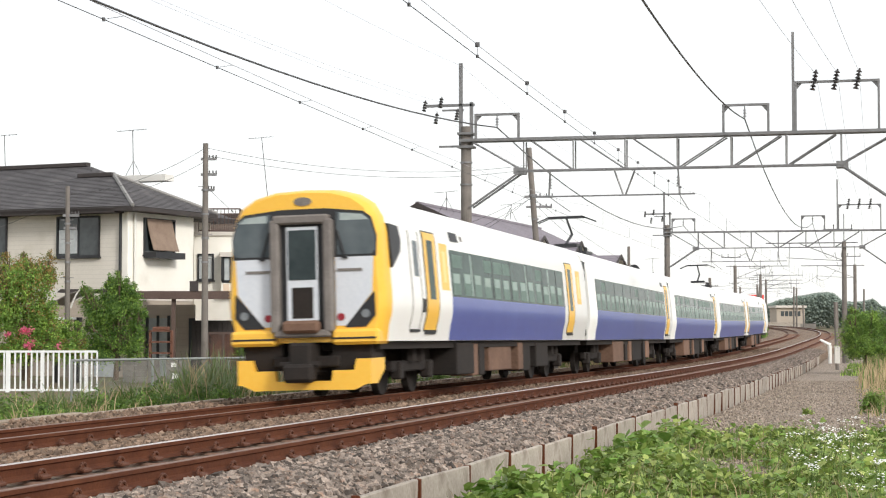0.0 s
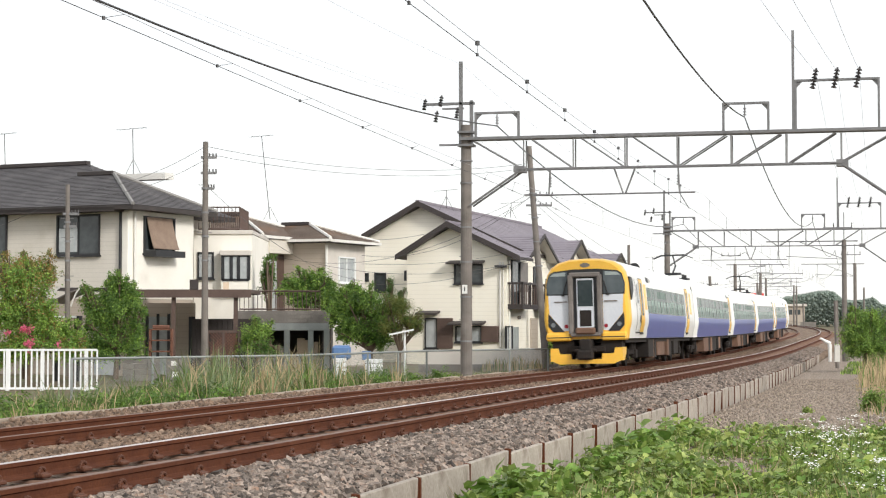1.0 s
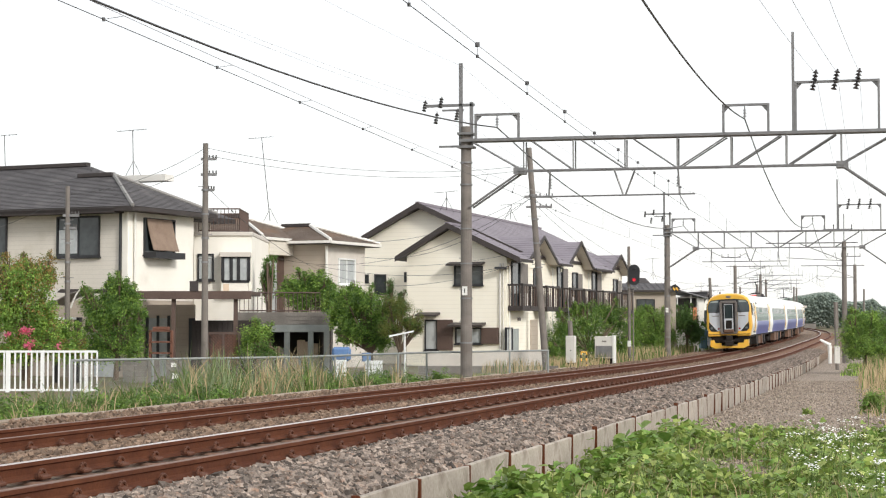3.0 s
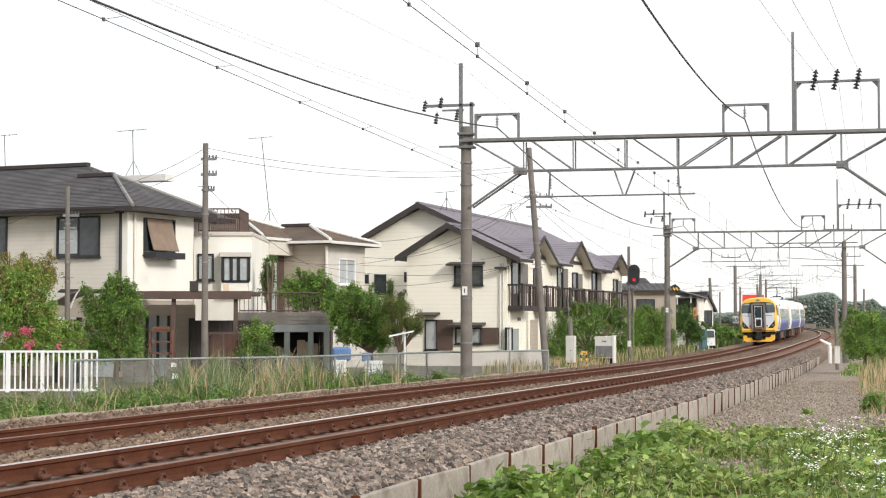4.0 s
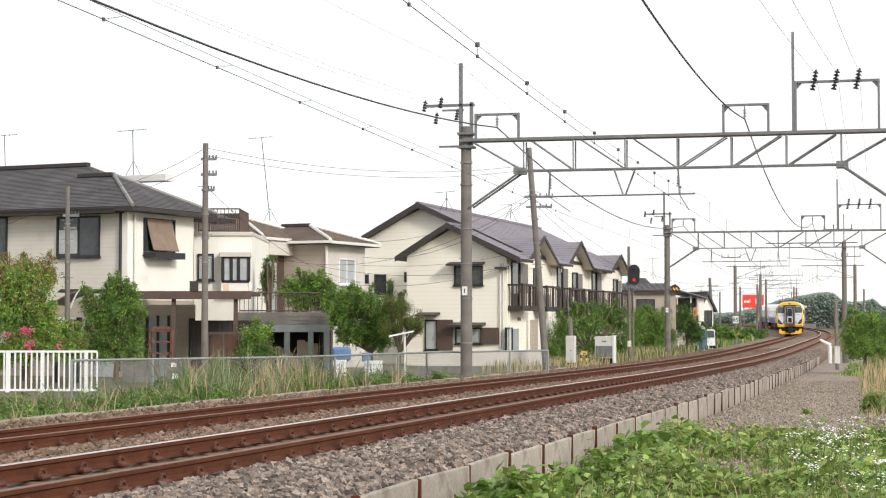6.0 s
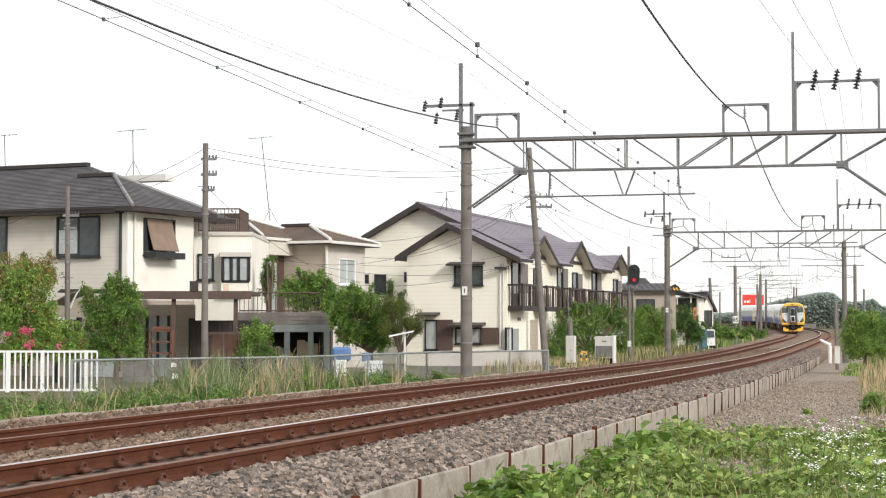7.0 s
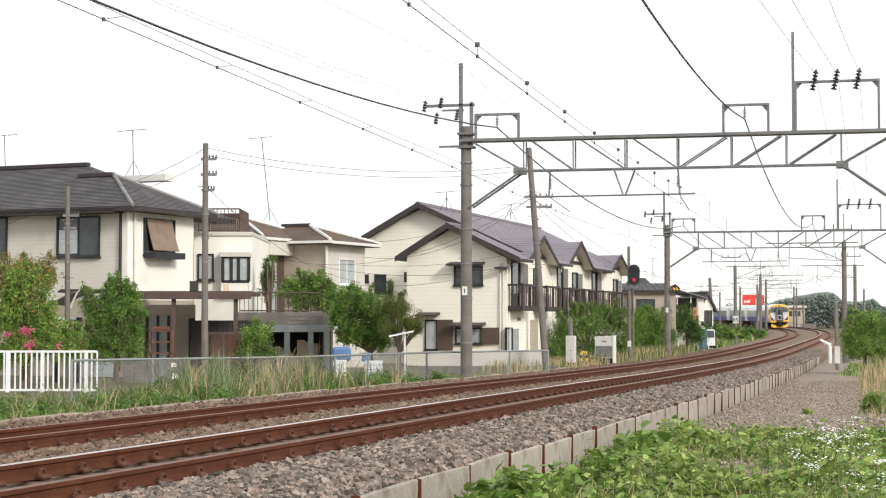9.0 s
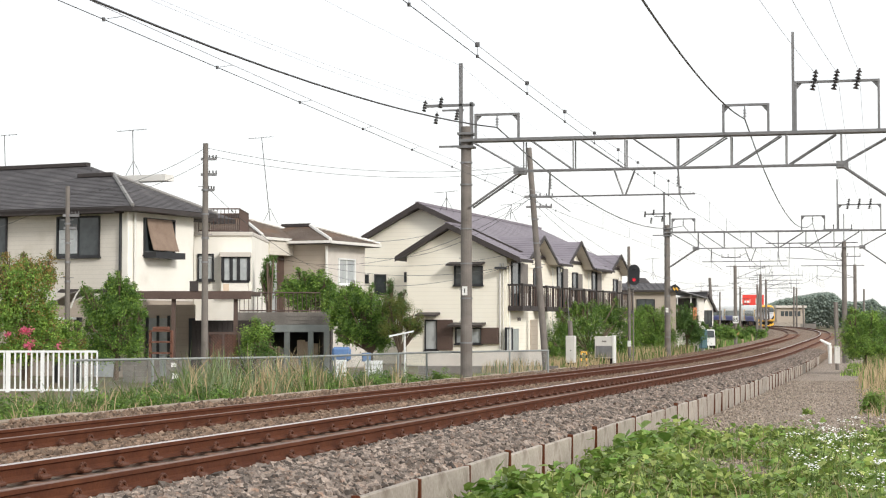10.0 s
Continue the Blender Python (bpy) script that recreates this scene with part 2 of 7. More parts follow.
def wire(name, pts, r, material, parent=None, label="", n=5, category=""):
    bm = bmesh.new()
    prev = None
    for i, p in enumerate(pts):
        d = (Vector(pts[min(i + 1, len(pts) - 1)]) - Vector(pts[max(i - 1, 0)])).normalized()
        u = d.cross(Vector((0, 0, 1))).normalized()
        w = d.cross(u)
        ring = [bm.verts.new(Vector(p) + (u * math.cos(k * 2 * math.pi / n) + w * math.sin(k * 2 * math.pi / n)) * r) for k in range(n)]
        if prev:
            for k in range(n):
                bm.faces.new((prev[k], prev[(k + 1) % n], ring[(k + 1) % n], ring[k]))
        prev = ring
    ob = part(name, bm, material, parent, label)
    if category:
        ob["category"] = category
    return ob


def sagged(a, b, sag, n=10):
    a, b = Vector(a), Vector(b)
    return [a.lerp(b, k / n) - Vector((0, 0, sag * 4 * (k / n) * (1 - k / n))) for k in range(n + 1)]


# ---- the line: arc length s along the farther track, offset to the right, height over that track's rail head ----
S_K = (0, 30, 60, 90, 120, 150, 190, 230, 270, 310, 350, 400)
CURVATURE = (-5.07, -1.39, 0.01, -0.12, 0.11, 0.07, -0.83, -1.35, -1.27, -2.35, -3.4, -4.46)
GRADE_Z = (0.01, -0.009, -0.254, -0.434, -0.421, -0.257, -0.023, 0.265, 0.551, 0.843, 1.138, 1.435)
S0, S1 = -30, 470
TWO = 3.705  # spacing of the two tracks
GAUGE = 1.067


def lay_line():
    ss = np.arange(S0, S1 + 1.0)
    k = np.interp(ss, S_K, CURVATURE) / 1000
    th = np.concatenate([[0], np.cumsum((k[1:] + k[:-1]) / 2)])
    th += 0.3572 - th[-S0]
    mid = (th[1:] + th[:-1]) / 2
    x = np.concatenate([[0], np.cumsum(np.sin(mid))])
    y = np.concatenate([[0], np.cumsum(np.cos(mid))])
    x += -11.493 - x[-S0]
    y += 1.542 - y[-S0]
    z = np.interp(ss, S_K, GRADE_Z)
    z[ss > 400] = GRADE_Z[-1]
    z[ss < 0] = 0
    pad = np.pad(z, 12, mode="edge")
    z = np.convolve(pad, np.ones(25) / 25, mode="valid")
    return ss, x, y, z, th


LS, LX, LY, LZ, LT = lay_line()


def on_line(s, off=0.0, dz=0.0):
    x, y, z, t = (float(np.interp(s, LS, q)) for q in (LX, LY, LZ, LT))
    return Vector((x + math.cos(t) * off, y - math.sin(t) * off, z + dz))


def heading(s):
    return float(np.interp(s, LS, LT))


def line_pose(s, off=0.0, dz=0.0):
    """Local x to the right of the line, y along it."""
    return Matrix.Translation(on_line(s, off, dz)) @ Matrix.Rotation(-heading(s), 4, "Z")


def sweep(name, profile, stations, material, parent=None, label="", close=True, jitter=None):
    """A profile of (offset, height) swept along the line."""
    verts, faces, n = [], [], len(profile)
    for s in stations:
        for o, z in profile:
            p = on_line(s, o, z)
            if jitter:
                p.z += jitter(p)
            verts.append(p)
    for i in range(len(stations) - 1):
        for k in range(n if close else n - 1):
            a, b = i * n + k, i * n + (k + 1) % n
            faces.append((a, b, b + n, a + n))
    return raw(name, verts, faces, material, parent, label)


NEAR_S = [S0 + i * 2 for i in range(0, int((S1 - S0) / 2) + 1)]
N_RISE, F_CANT, N_CANT = 0.119, 0.028, -0.014


# ---- ground: one sheet to the horizon ----
def ground_height(x, y):
    d2 = (LX[::4] - x) ** 2 + (LY[::4] - y) ** 2
    i = int(np.argmin(d2))
    s = LS[::4][i]
    t = LT[::4][i]
    off = (x - LX[::4][i]) * math.cos(t) - (y - LY[::4][i]) * math.sin(t)
    zr = LZ[::4][i]
    near = max(0.0, 1 - max(0.0, abs(off) - 7) / 25)
    if off > 5.6:
        z = (zr - 0.65) * near + (1 - near) * -0.75
    elif off > -3.2:
        z = zr - 0.8
    else:
        edge = min(1.0, max(0.0, (-off - 3.2) / 3.2))
        z = (zr - 0.32) * (1 - edge) + edge * ((zr * 0.35 - 0.55) * near + (1 - near) * -0.6)
    return z + 0.03 * noise.noise((x * 0.4, y * 0.4, 0))


def make_ground():
    xs = [-3000, -1200, -500, -250, -140, -90, -60] + [-45 + 1.5 * i for i in range(78)] + [85, 110, 150, 250, 500, 1200, 3000]
    ys = [-3000, -600, -150, -60, -25, -10] + [1.5 * i for i in range(100)] + [150 + 5 * i for i in range(60)] + [480, 560, 700, 1000, 1600, 3000]
    verts = [(x, y, ground_height(x, y)) for y in ys for x in xs]
    w = len(xs)
    faces = [(j * w + i, j * w + i + 1, (j + 1) * w + i + 1, (j + 1) * w + i) for j in range(len(ys) - 1) for i in range(w - 1)]
    g = raw("ground", verts, faces, M_SOIL)
    for f in g.data.polygons:
        f.use_smooth = True
    tagged(g, "brown earth with patches of low green growth", "ground", kind="structure")


make_ground()


def gravel_jitter(p):
    return 0.025 * noise.noise((p.x * 1.7, p.y * 1.7, 3)) + 0.015 * noise.noise((p.x * 5, p.y * 5, 9))


# ballast bed under both tracks, from the far kerb to the retaining panels
bed_s = [S0 + i for i in range(0, 190)] + list(range(S0 + 190, S1 + 1, 3))
bed = sweep("ballast_bed", [(-3.3, -0.55), (-2.15, -0.1), (-1.6, -0.13), (-1.2, -0.16), (-0.5, -0.2), (0, -0.2), (0.5, -0.19), (0.9, -0.15), (1.3, -0.12),
                            (1.8, -0.1), (2.2, -0.06), (2.6, -0.06), (3.0, -0.07), (3.3, -0.08), (3.7, -0.08), (4.2, -0.08), (4.6, -0.1), (4.9, -0.11),
                            (5.2, -0.15), (5.66, -0.26), (5.68, -0.8)], bed_s, M_BALLAST, close=False, jitter=gravel_jitter)
tagged(bed, "grey and rust-brown crushed stone ballast bed", "ballast", kind="structure")
path = sweep("gravel_path", [(5.85, -0.62), (6.6, -0.62), (7.6, -0.61), (8.8, -0.61), (10.4, -0.63)],
             [20 + i for i in range(0, 130)], M_GRAVEL, close=False, jitter=gravel_jitter)
tagged(path, "brownish gravel path beside the line", "path", kind="structure")


# ---- loose stones ----
def stones(name, spots, size, material, label):
    rng = np.random.default_rng(5)
    cube = np.array([(x, y, z) for x in (-1, 1) for y in (-1, 1) for z in (-1, 1)], float)
    quads = np.array(((0, 1, 3, 2), (4, 6, 7, 5), (0, 4, 5, 1), (2, 3, 7, 6), (0, 2, 6, 4), (1, 5, 7, 3)))
    verts, faces = np.empty((len(spots) * 8, 3)), np.empty((len(spots) * 6, 4), int)
    for i, p in enumerate(spots):
        sh = cube * (0.75 + 0.5 * rng.random((8, 3))) * (size * (0.6 + 0.8 * rng.random())) * (0.6 + 0.4 * rng.random(3))
        q, _ = np.linalg.qr(rng.normal(size=(3, 3)))
        verts[i * 8:i * 8 + 8] = sh @ q + np.array(p)
        faces[i * 6:i * 6 + 6] = quads + i * 8
    ob = raw(name, verts.tolist(), faces.tolist(), material)
    return tagged(ob, label, "stones", kind="stuff")


def bed_z(o):
    return float(np.interp(o, (-2.15, -1.6, -1.2, -0.5, 0.5, 0.9, 1.3, 1.8, 2.2, 2.6, 3.0, 4.2, 4.6, 4.9, 5.2, 5.66),
                           (-0.1, -0.13, -0.16, -0.2, -0.19, -0.15, -0.12, -0.1, -0.06, -0.06, -0.07, -0.08, -0.1, -0.11, -0.15, -0.26)))


def scatter(n, s_lo, s_hi, bands, power=1.6):
    rng = random.Random(11)
    out = []
    for _ in range(n):
        s = s_lo + (s_hi - s_lo) * rng.random() ** power
        lo, hi = rng.choice(bands)
        o = lo + (hi - lo) * rng.random()
        out.append(on_line(s, o, bed_z(o) + 0.004 + 0.034 * rng.random()))
    return out


stones("loose_ballast", scatter(58000, 12, 130, [(4.45, 5.62), (4.6, 5.62), (4.45, 5.3)], 1.9), 0.033, M_STONE, "loose grey crushed stones of the track shoulder")
stones("rusty_ballast", scatter(34000, 8, 130, [(0.75, 2.9), (1.0, 2.8), (-2.1, -0.8)]), 0.028, M_STONE_RUST, "loose brownish crushed stones between the tracks")


rp = random.Random(21)
path_spots = []
for _ in range(15000):
    s_, o_ = 24 + 50 * rp.random() ** 1.3, rp.uniform(5.9, 10.2)
    path_spots.append(on_line(s_, o_, -0.61 + 0.01 * rp.random()))
stones("path_stones", path_spots, 0.02, M_PATHSTONE, "loose brown pebbles on the gravel path")


# ---- tracks ----
def rail_profile(o, z):
    """Flat-bottomed rail: foot, web and head, with the running surface at z."""
    half = [(0.0, -0.153), (0.064, -0.153), (0.064, -0.142), (0.02, -0.125), (0.009, -0.11), (0.009, -0.05), (0.032, -0.04), (0.032, -0.006), (0.024, 0)]
    return [(o + a, z + b) for a, b in half] + [(o - a, z + b) for a, b in half[::-1][:-1]]


rail_s = [S0 + i * 1.0 for i in range(0, 160)] + [S0 + 160 + 2 * i for i in range(0, int((S1 - S0 - 160) / 2) + 1)]


def make_track(name, off, za, zb, label, bright):
    tr = empty(name, Matrix.Identity(4), label, "railway track", "tracks of the double line")
    for o, z, top in ((off - GAUGE / 2 - 0.033, za, bright), (off + GAUGE / 2 + 0.033, zb, M_RAIL_TOP)):
        r = sweep("rail", rail_profile(o, z), rail_s, [M_RAIL, top], tr, "rust-brown steel rail with a worn head")
        n = 17
        for k, f in enumerate(r.data.polygons):
            f.material_index = 1 if (k % n) in (7, 8, 9) else 0
    # sleepers, one mesh shared by all
    bm = bmesh.new()
    box(bm, -1.0, 1.0, -0.12, 0.12, -0.33, -0.165, 0.02)
    base = part("sleeper", bm, M_SLEEPER, tr)
    bm = bmesh.new()  # a spring clip: shoulder block, pad and curled bar
    box(bm, -0.045, 0.045, -0.075, 0.075, -0.02, 0.018, 0.012)
    for k in range(7):
        a0, a1 = math.pi * k / 7, math.pi * (k + 1) / 7
        tube(bm, (-0.012, -0.062 * math.cos(a0), 0.012 + 0.055 * math.sin(a0)), (-0.012, -0.062 * math.cos(a1), 0.012 + 0.055 * math.sin(a1)), 0.014, None, 6)
    tube(bm, (0.02, -0.09, 0.012), (-0.02, 0.09, 0.02), 0.013, None, 6)
    clip0 = part("rail_clip", bm, M_CLIP, tr)
    pitch, s = 0.73, 17.16 - 0.73 * 14
    made_s = made_c = 0
    while made_s < 299:
        m = line_pose(s, off, (za + zb) / 2)
        if made_s == 0:
            base.matrix_local = m
        else:
            ob = new("sleeper", base.data)
            ob.parent, ob.matrix_local = tr, m
        made_s += 1
        if made_c < 292 and bright is M_RAIL_BRIGHT:
            for q in (GAUGE / 2 - 0.075 + 0.0, GAUGE / 2 + 0.14, -GAUGE / 2 + 0.075, -GAUGE / 2 - 0.14):
                if q < -0.6:
                    continue
                mm = line_pose(s, off + q, (zb if q > 0 else za) - 0.138)
                if q in (GAUGE / 2 - 0.075, -GAUGE / 2 - 0.14):
                    mm = mm @ Matrix.Rotation(math.pi, 4, "Z")
                if made_c == 0:
                    clip0.matrix_local = mm
                else:
                    ob = new("rail_clip", clip0.data)
                    ob.parent, ob.matrix_local = tr, mm
                made_c += 1
        s += pitch
    if bright is not M_RAIL_BRIGHT:
        clip0.matrix_local = line_pose(6.94, off + GAUGE / 2 + 0.14, zb - 0.138)
        for i in range(1, 200):
            ob = new("rail_clip", clip0.data)
            ob.parent, ob.matrix_local = tr, line_pose(6.94 + 0.73 * i, off + GAUGE / 2 + 0.14, zb - 0.138)


make_track("railway_track", 0.0, 0.0, F_CANT, "rusty-railed track on concrete sleepers carrying the train", M_RAIL_TOP)
make_track("railway_track", TWO, N_RISE, N_RISE + N_CANT, "rusty-railed empty track with spring clips on sleepers", M_RAIL_BRIGHT)

# kerb behind the farther track
kerb = empty("kerb", Matrix.Identity(4), "weathered concrete kerb blocks along the track edge", "kerb", kind="structure")
bm = bmesh.new()
box(bm, -0.09, 0.09, -0.97, 0.97, -0.4, 0.0, 0.015)
k0 = part("kerb_block", bm, M_KERB, kerb)
for i in range(30):
    ob = k0 if i == 0 else new("kerb_block", k0.data)
    ob.parent, ob.matrix_local = kerb, line_pose(12 + 2.0 * i, -2.25, -0.06 + 0.012 * math.sin(i * 2.1)) @ pose(0, 0, 0, 0, 0, 0.6 * math.sin(i * 3.7))

# ---- retaining panels on the near side ----
retain = empty("retaining_wall", Matrix.Identity(4), "low wall of weathered concrete panels between rusty rail posts", "retaining wall", kind="structure")
bm = bmesh.new()
box(bm, -0.03, 0.03, -0.862, 0.862, -0.75, 0.0, 0.01)
panel0 = part("panel", bm, M_PANEL, retain)
bm = bmesh.new()
box(bm, -0.06, -0.015, -0.03, 0.03, -0.8, 0.012, 0.005)
box(bm, -0.02, 0.012, -0.016, 0.016, -0.8, 0.008, 0.004)
post0 = part("post", bm, M_RAIL, retain, "rusty steel post")
rw = random.Random(4)
for i in range(55):
    s = 14.9 + 1.77 * i
    lift = -0.2 + rw.uniform(-0.02, 0.02)
    ob = panel0 if i == 0 else new("panel", panel0.data)
    ob.parent, ob.matrix_local = retain, line_pose(s + 0.885, 5.72, lift) @ pose(0, 0, 0, rw.uniform(-0.6, 0.6), rw.uniform(-2, 3), rw.uniform(-0.8, 0.8))
    ob = post0 if i == 0 else new("post", post0.data)
    ob.parent, ob.matrix_local = retain, line_pose(s, 5.75, -0.2 + rw.uniform(-0.02, 0.04))


# ---- the train ----
HALF = [(0.0, 3.665), (0.55, 3.64), (0.95, 3.54), (1.2, 3.38), (1.33, 3.16), (1.395, 2.9), (1.43, 2.4), (1.47, 1.85), (1.473, 1.65), (1.455, 1.45), (1.40, 1.25), (1.365, 0.98)]


def section_x(z):
    zs = [b for a, b in HALF][::-1]
    xs = [a for a, b in HALF][::-1]
    return float(np.interp(z, zs, xs))


def shell(bm, stations, mi=None):
    """stations: (y, width scale, top drop). Lofts the body section; returns nothing, open at both ends but capped."""
    rings = []
    for y, k, drop in stations:
        ring = []
        pts = HALF + [(-a, b) for a, b in HALF[::-1][:-1]]
        for a, b in pts:
            zz = 0.98 + (b - 0.98) * (1 - drop)
            ring.append(bm.verts.new((a * k, y, zz)))
        rings.append(ring)
    n = len(rings[0])
    for j in range(len(rings) - 1):
        for i in range(n):
            f = bm.faces.new((rings[j][i], rings[j][(i + 1) % n], rings[j + 1][(i + 1) % n], rings[j + 1][i]))
            if mi:
                f.material_index = mi(j, i)
    ends = bm.faces.new(rings[0]), bm.faces.new(rings[-1][::-1])
    if mi:
        ends[0].material_index, ends[1].material_index = mi(0, 0), mi(len(rings) - 2, 0)


def side_strip(bm, y0, y1, z0, z1, out, side=1):
    """A panel that follows the body side between two heights."""
    zs = sorted({z0, z1, *[b for a, b in HALF if z0 < b < z1]})
    prev = None
    for z in zs:
        x = section_x(z)
        row = [bm.verts.new((side * (x + out), y0, z)), bm.verts.new((side * (x + out), y1, z)),
               bm.verts.new((side * (x - 0.05), y0, z)), bm.verts.new((side * (x - 0.05), y1, z))]
        if prev:
            bm.faces.new((prev[0], prev[1], row[1], row[0]))
            bm.faces.new((prev[0], row[0], row[2], prev[2]))
            bm.faces.new((prev[1], prev[3], row[3], row[1]))
        else:
            bm.faces.new((row[0], row[2], row[3], row[1]))
        prev = row
    bm.faces.new((prev[0], prev[1], prev[3], prev[2]))


def strip(name, y0, y1, z0, z1, out, material, parent, side=1, label=""):
    bm = bmesh.new()
    side_strip(bm, y0, y1, z0, z1, out, side)
    return part(name, bm, material, parent, label, smooth=True)


def bogie(car, y):
    bm = bmesh.new()
    box(bm, -0.95, -0.8, y - 1.5, y + 1.5, 0.42, 0.62, 0.03)
    box(bm, 0.8, 0.95, y - 1.5, y + 1.5, 0.42, 0.62, 0.03)
    box(bm, -0.9, 0.9, y - 0.25, y + 0.25, 0.45, 0.85, 0.04)
    for sx in (-1, 1):
        for dy in (-1.05, 1.05):
            box(bm, sx * 0.92 - 0.1, sx * 0.92 + 0.1, y + dy - 0.16, y + dy + 0.16, 0.28, 0.6, 0.03)
        tube(bm, (sx * 0.95, y - 0.3, 0.6), (sx * 0.95, y - 0.3, 0.95), 0.14)
        tube(bm, (sx * 0.95, y + 0.3, 0.6), (sx * 0.95, y + 0.3, 0.95), 0.14)
    b = part("bogie", bm, M_UNDER, car, "sooty steel bogie frame with axle boxes")
    for dy in (-1.05, 1.05):
        for sx in (-1, 1):
            bm = bmesh.new()
            tube(bm, (sx * 0.50, y + dy, 0.43), (sx * 0.63, y + dy, 0.43), 0.43, None, 24)
            part("wheel", bm, M_UNDER, b)


def pantograph(car, y):
    bm = bmesh.new()
    box(bm, -0.7, 0.7, y - 0.6, y + 0.6, 3.66, 3.74)
    for sx in (-0.5, 0.5):
        for dy in (-0.5, 0.5):
            tube(bm, (sx, y + dy, 3.7), (sx, y + dy, 3.9), 0.06)
    box(bm, -0.35, 0.35, y - 0.3, y + 0.3, 3.9, 4.0)
    p = part("pantograph", bm, M_BLACK, car, "dark single-arm pantograph raised to the wire")
    bm = bmesh.new()
    tube(bm, (0, y - 0.2, 3.98), (0, y + 1.0, 4.36), 0.045)
    tube(bm, (0, y + 1.0, 4.36), (0, y, 4.82), 0.035)
    part("arm", bm, M_BLACK, p)
    bm = bmesh.new()
    for dy in (-0.18, 0.18):
        box(bm, -0.55, 0.55, y + dy - 0.025, y + dy + 0.025, 4.8, 4.86)
        for sx in (-1, 1):
            tube(bm, (sx * 0.55, y + dy, 4.83), (sx * 0.92, y + dy, 4.68), 0.02)
    part("contact_head", bm, M_BLACK, p)


def carriage(kind, length):
    """kind: tail (cab face towards the camera), mid, mid_panto, head. Local y runs along the train away from the camera."""
    what = {"tail": "white, blue and yellow end carriage with a yellow cab face", "mid": "white and blue carriage with dark window band and yellow doors",
            "mid_panto": "white and blue carriage with pantographs on its roof", "head": "white and blue leading carriage with a yellow cab end"}[kind]
    car = empty("railway_carriage", Matrix.Identity(4), what, "train carriage", "carriages of the train")
    y0, y1 = (0.0, length - 0.35) if kind == "tail" else (0.35, length - (0.35 if kind != "head" else 0.0))
    bm = bmesh.new()
    if kind == "tail":
        st = [(0.0, 0.90, 0.035), (0.06, 0.945, 0.022), (0.18, 0.972, 0.012), (0.42, 0.99, 0.003), (0.85, 1.0, 0.0), (y1 - 0.12, 1.0, 0.0), (y1, 0.97, 0.004)]
        shell(bm, st, lambda j, i: 1 if j < 3 else 0)
    elif kind == "head":
        st = [(y0, 0.97, 0.004), (y0 + 0.12, 1, 0), (y1 - 0.85, 1, 0), (y1 - 0.42, 0.99, 0.003), (y1 - 0.18, 0.97, 0.012), (y1, 0.9, 0.035)]
        shell(bm, st, lambda j, i: 1 if j >= 3 else 0)
    else:
        shell(bm, [(y0, 0.97, 0.004), (y0 + 0.12, 1, 0), (y1 - 0.12, 1, 0), (y1, 0.97, 0.004)])
    body = part("body", bm, [M_WHITE, M_YELLOW], car, "white painted steel body shell", smooth=True)
    # window band and blue lower band on both sides
    wa, wb = {"tail": (4.72, 16.95), "mid": (1.45, 18.2), "mid_panto": (1.45, 18.2), "head": (1.95, 15.6)}[kind]
    for side in (1, -1):
        strip("lower_band", wa, wb, 0.985, 1.84, 0.006, M_BLUE, car, side, "blue painted lower side band")
        band = strip("window_band", wa, wb, 1.84, 2.76, 0.008, M_GLASS, car, side, "dark tinted window band")
        if side == 1:
            # seat backs, curtains and window pillars laid on the glass, inside dimness put into their colours
            rs = random.Random(int(length * 10) + len(kind))
            a = wa + 0.12
            while a < wb - 0.8:
                top = rs.uniform(2.3, 2.36)
                seat = strip("seat_back", a, a + 0.62, 1.88, top, 0.0095, M_DIM_PANE, band, side)
                strip("headrest_cover", a + 0.05, a + 0.56, top - 0.2, top - 0.015, 0.011, rs.choice((M_SEAT, M_SEAT, M_SEAT_PALE)), seat, side)
                if rs.random() < 0.25:
                    strip("curtain", a + 0.66, a + rs.uniform(0.76, 0.86), 1.88, 2.73, 0.0095, M_SEAT, band, side)
                if rs.random() < 0.6:
                    # paler strip paints the reflection across the upper pane
                    strip("pane_reflection", a + 0.05, a + 0.86, 2.42, 2.68, 0.0093, M_DIM_PANE, band, side)
                a += 0.93
            q_ = wa + 1.85
            while q_ < wb - 0.5:
                strip("pillar", q_, q_ + 0.05, 1.85, 2.75, 0.0125, M_BLACK, band, side)
                q_ += 1.86
        # doors
        spots = {"tail": (2.75, 17.5), "mid": (18.6,), "mid_panto": (18.6,), "head": (0.75, 16.4)}[kind]
        for q, dy in enumerate(spots):
            strip("door_gap", dy - 0.07, dy + 0.93, 1.15, 3.03, 0.004, M_BLACK, car, side)
            door = strip("door", dy, dy + 0.86, 1.18, 3.0, 0.012, M_YELLOW, car, side, "yellow sliding door")
            strip("door_window", dy + 0.2, dy + 0.62, 1.75, 2.86, 0.016, M_GLASS, door, side)
            strip("step_plate", dy + 0.05, dy + 0.8, 1.1, 1.15, 0.03, M_BLACK, car, side)
            pa = dy + 1.3 if q == 0 else dy + 1.55
            if kind == "tail":
                strip("yellow_panel", pa - 0.12, pa + 0.48, 1.95, 2.85, 0.006, M_YELLOW, car, side)
                strip("panel_inset", pa + 0.06, pa + 0.3, 2.1, 2.7, 0.01, M_PALEYELLOW, car, side)
        if kind == "tail":
            strip("crew_door", 1.75, 2.35, 1.2, 2.95, 0.006, M_WHITE, car, side, "white crew door with a tall window")
            for a, b in ((1.70, 1.73), (2.37, 2.40)):
                strip("door_seam", a, b, 1.2, 2.98, 0.009, M_HOOD, car, side)
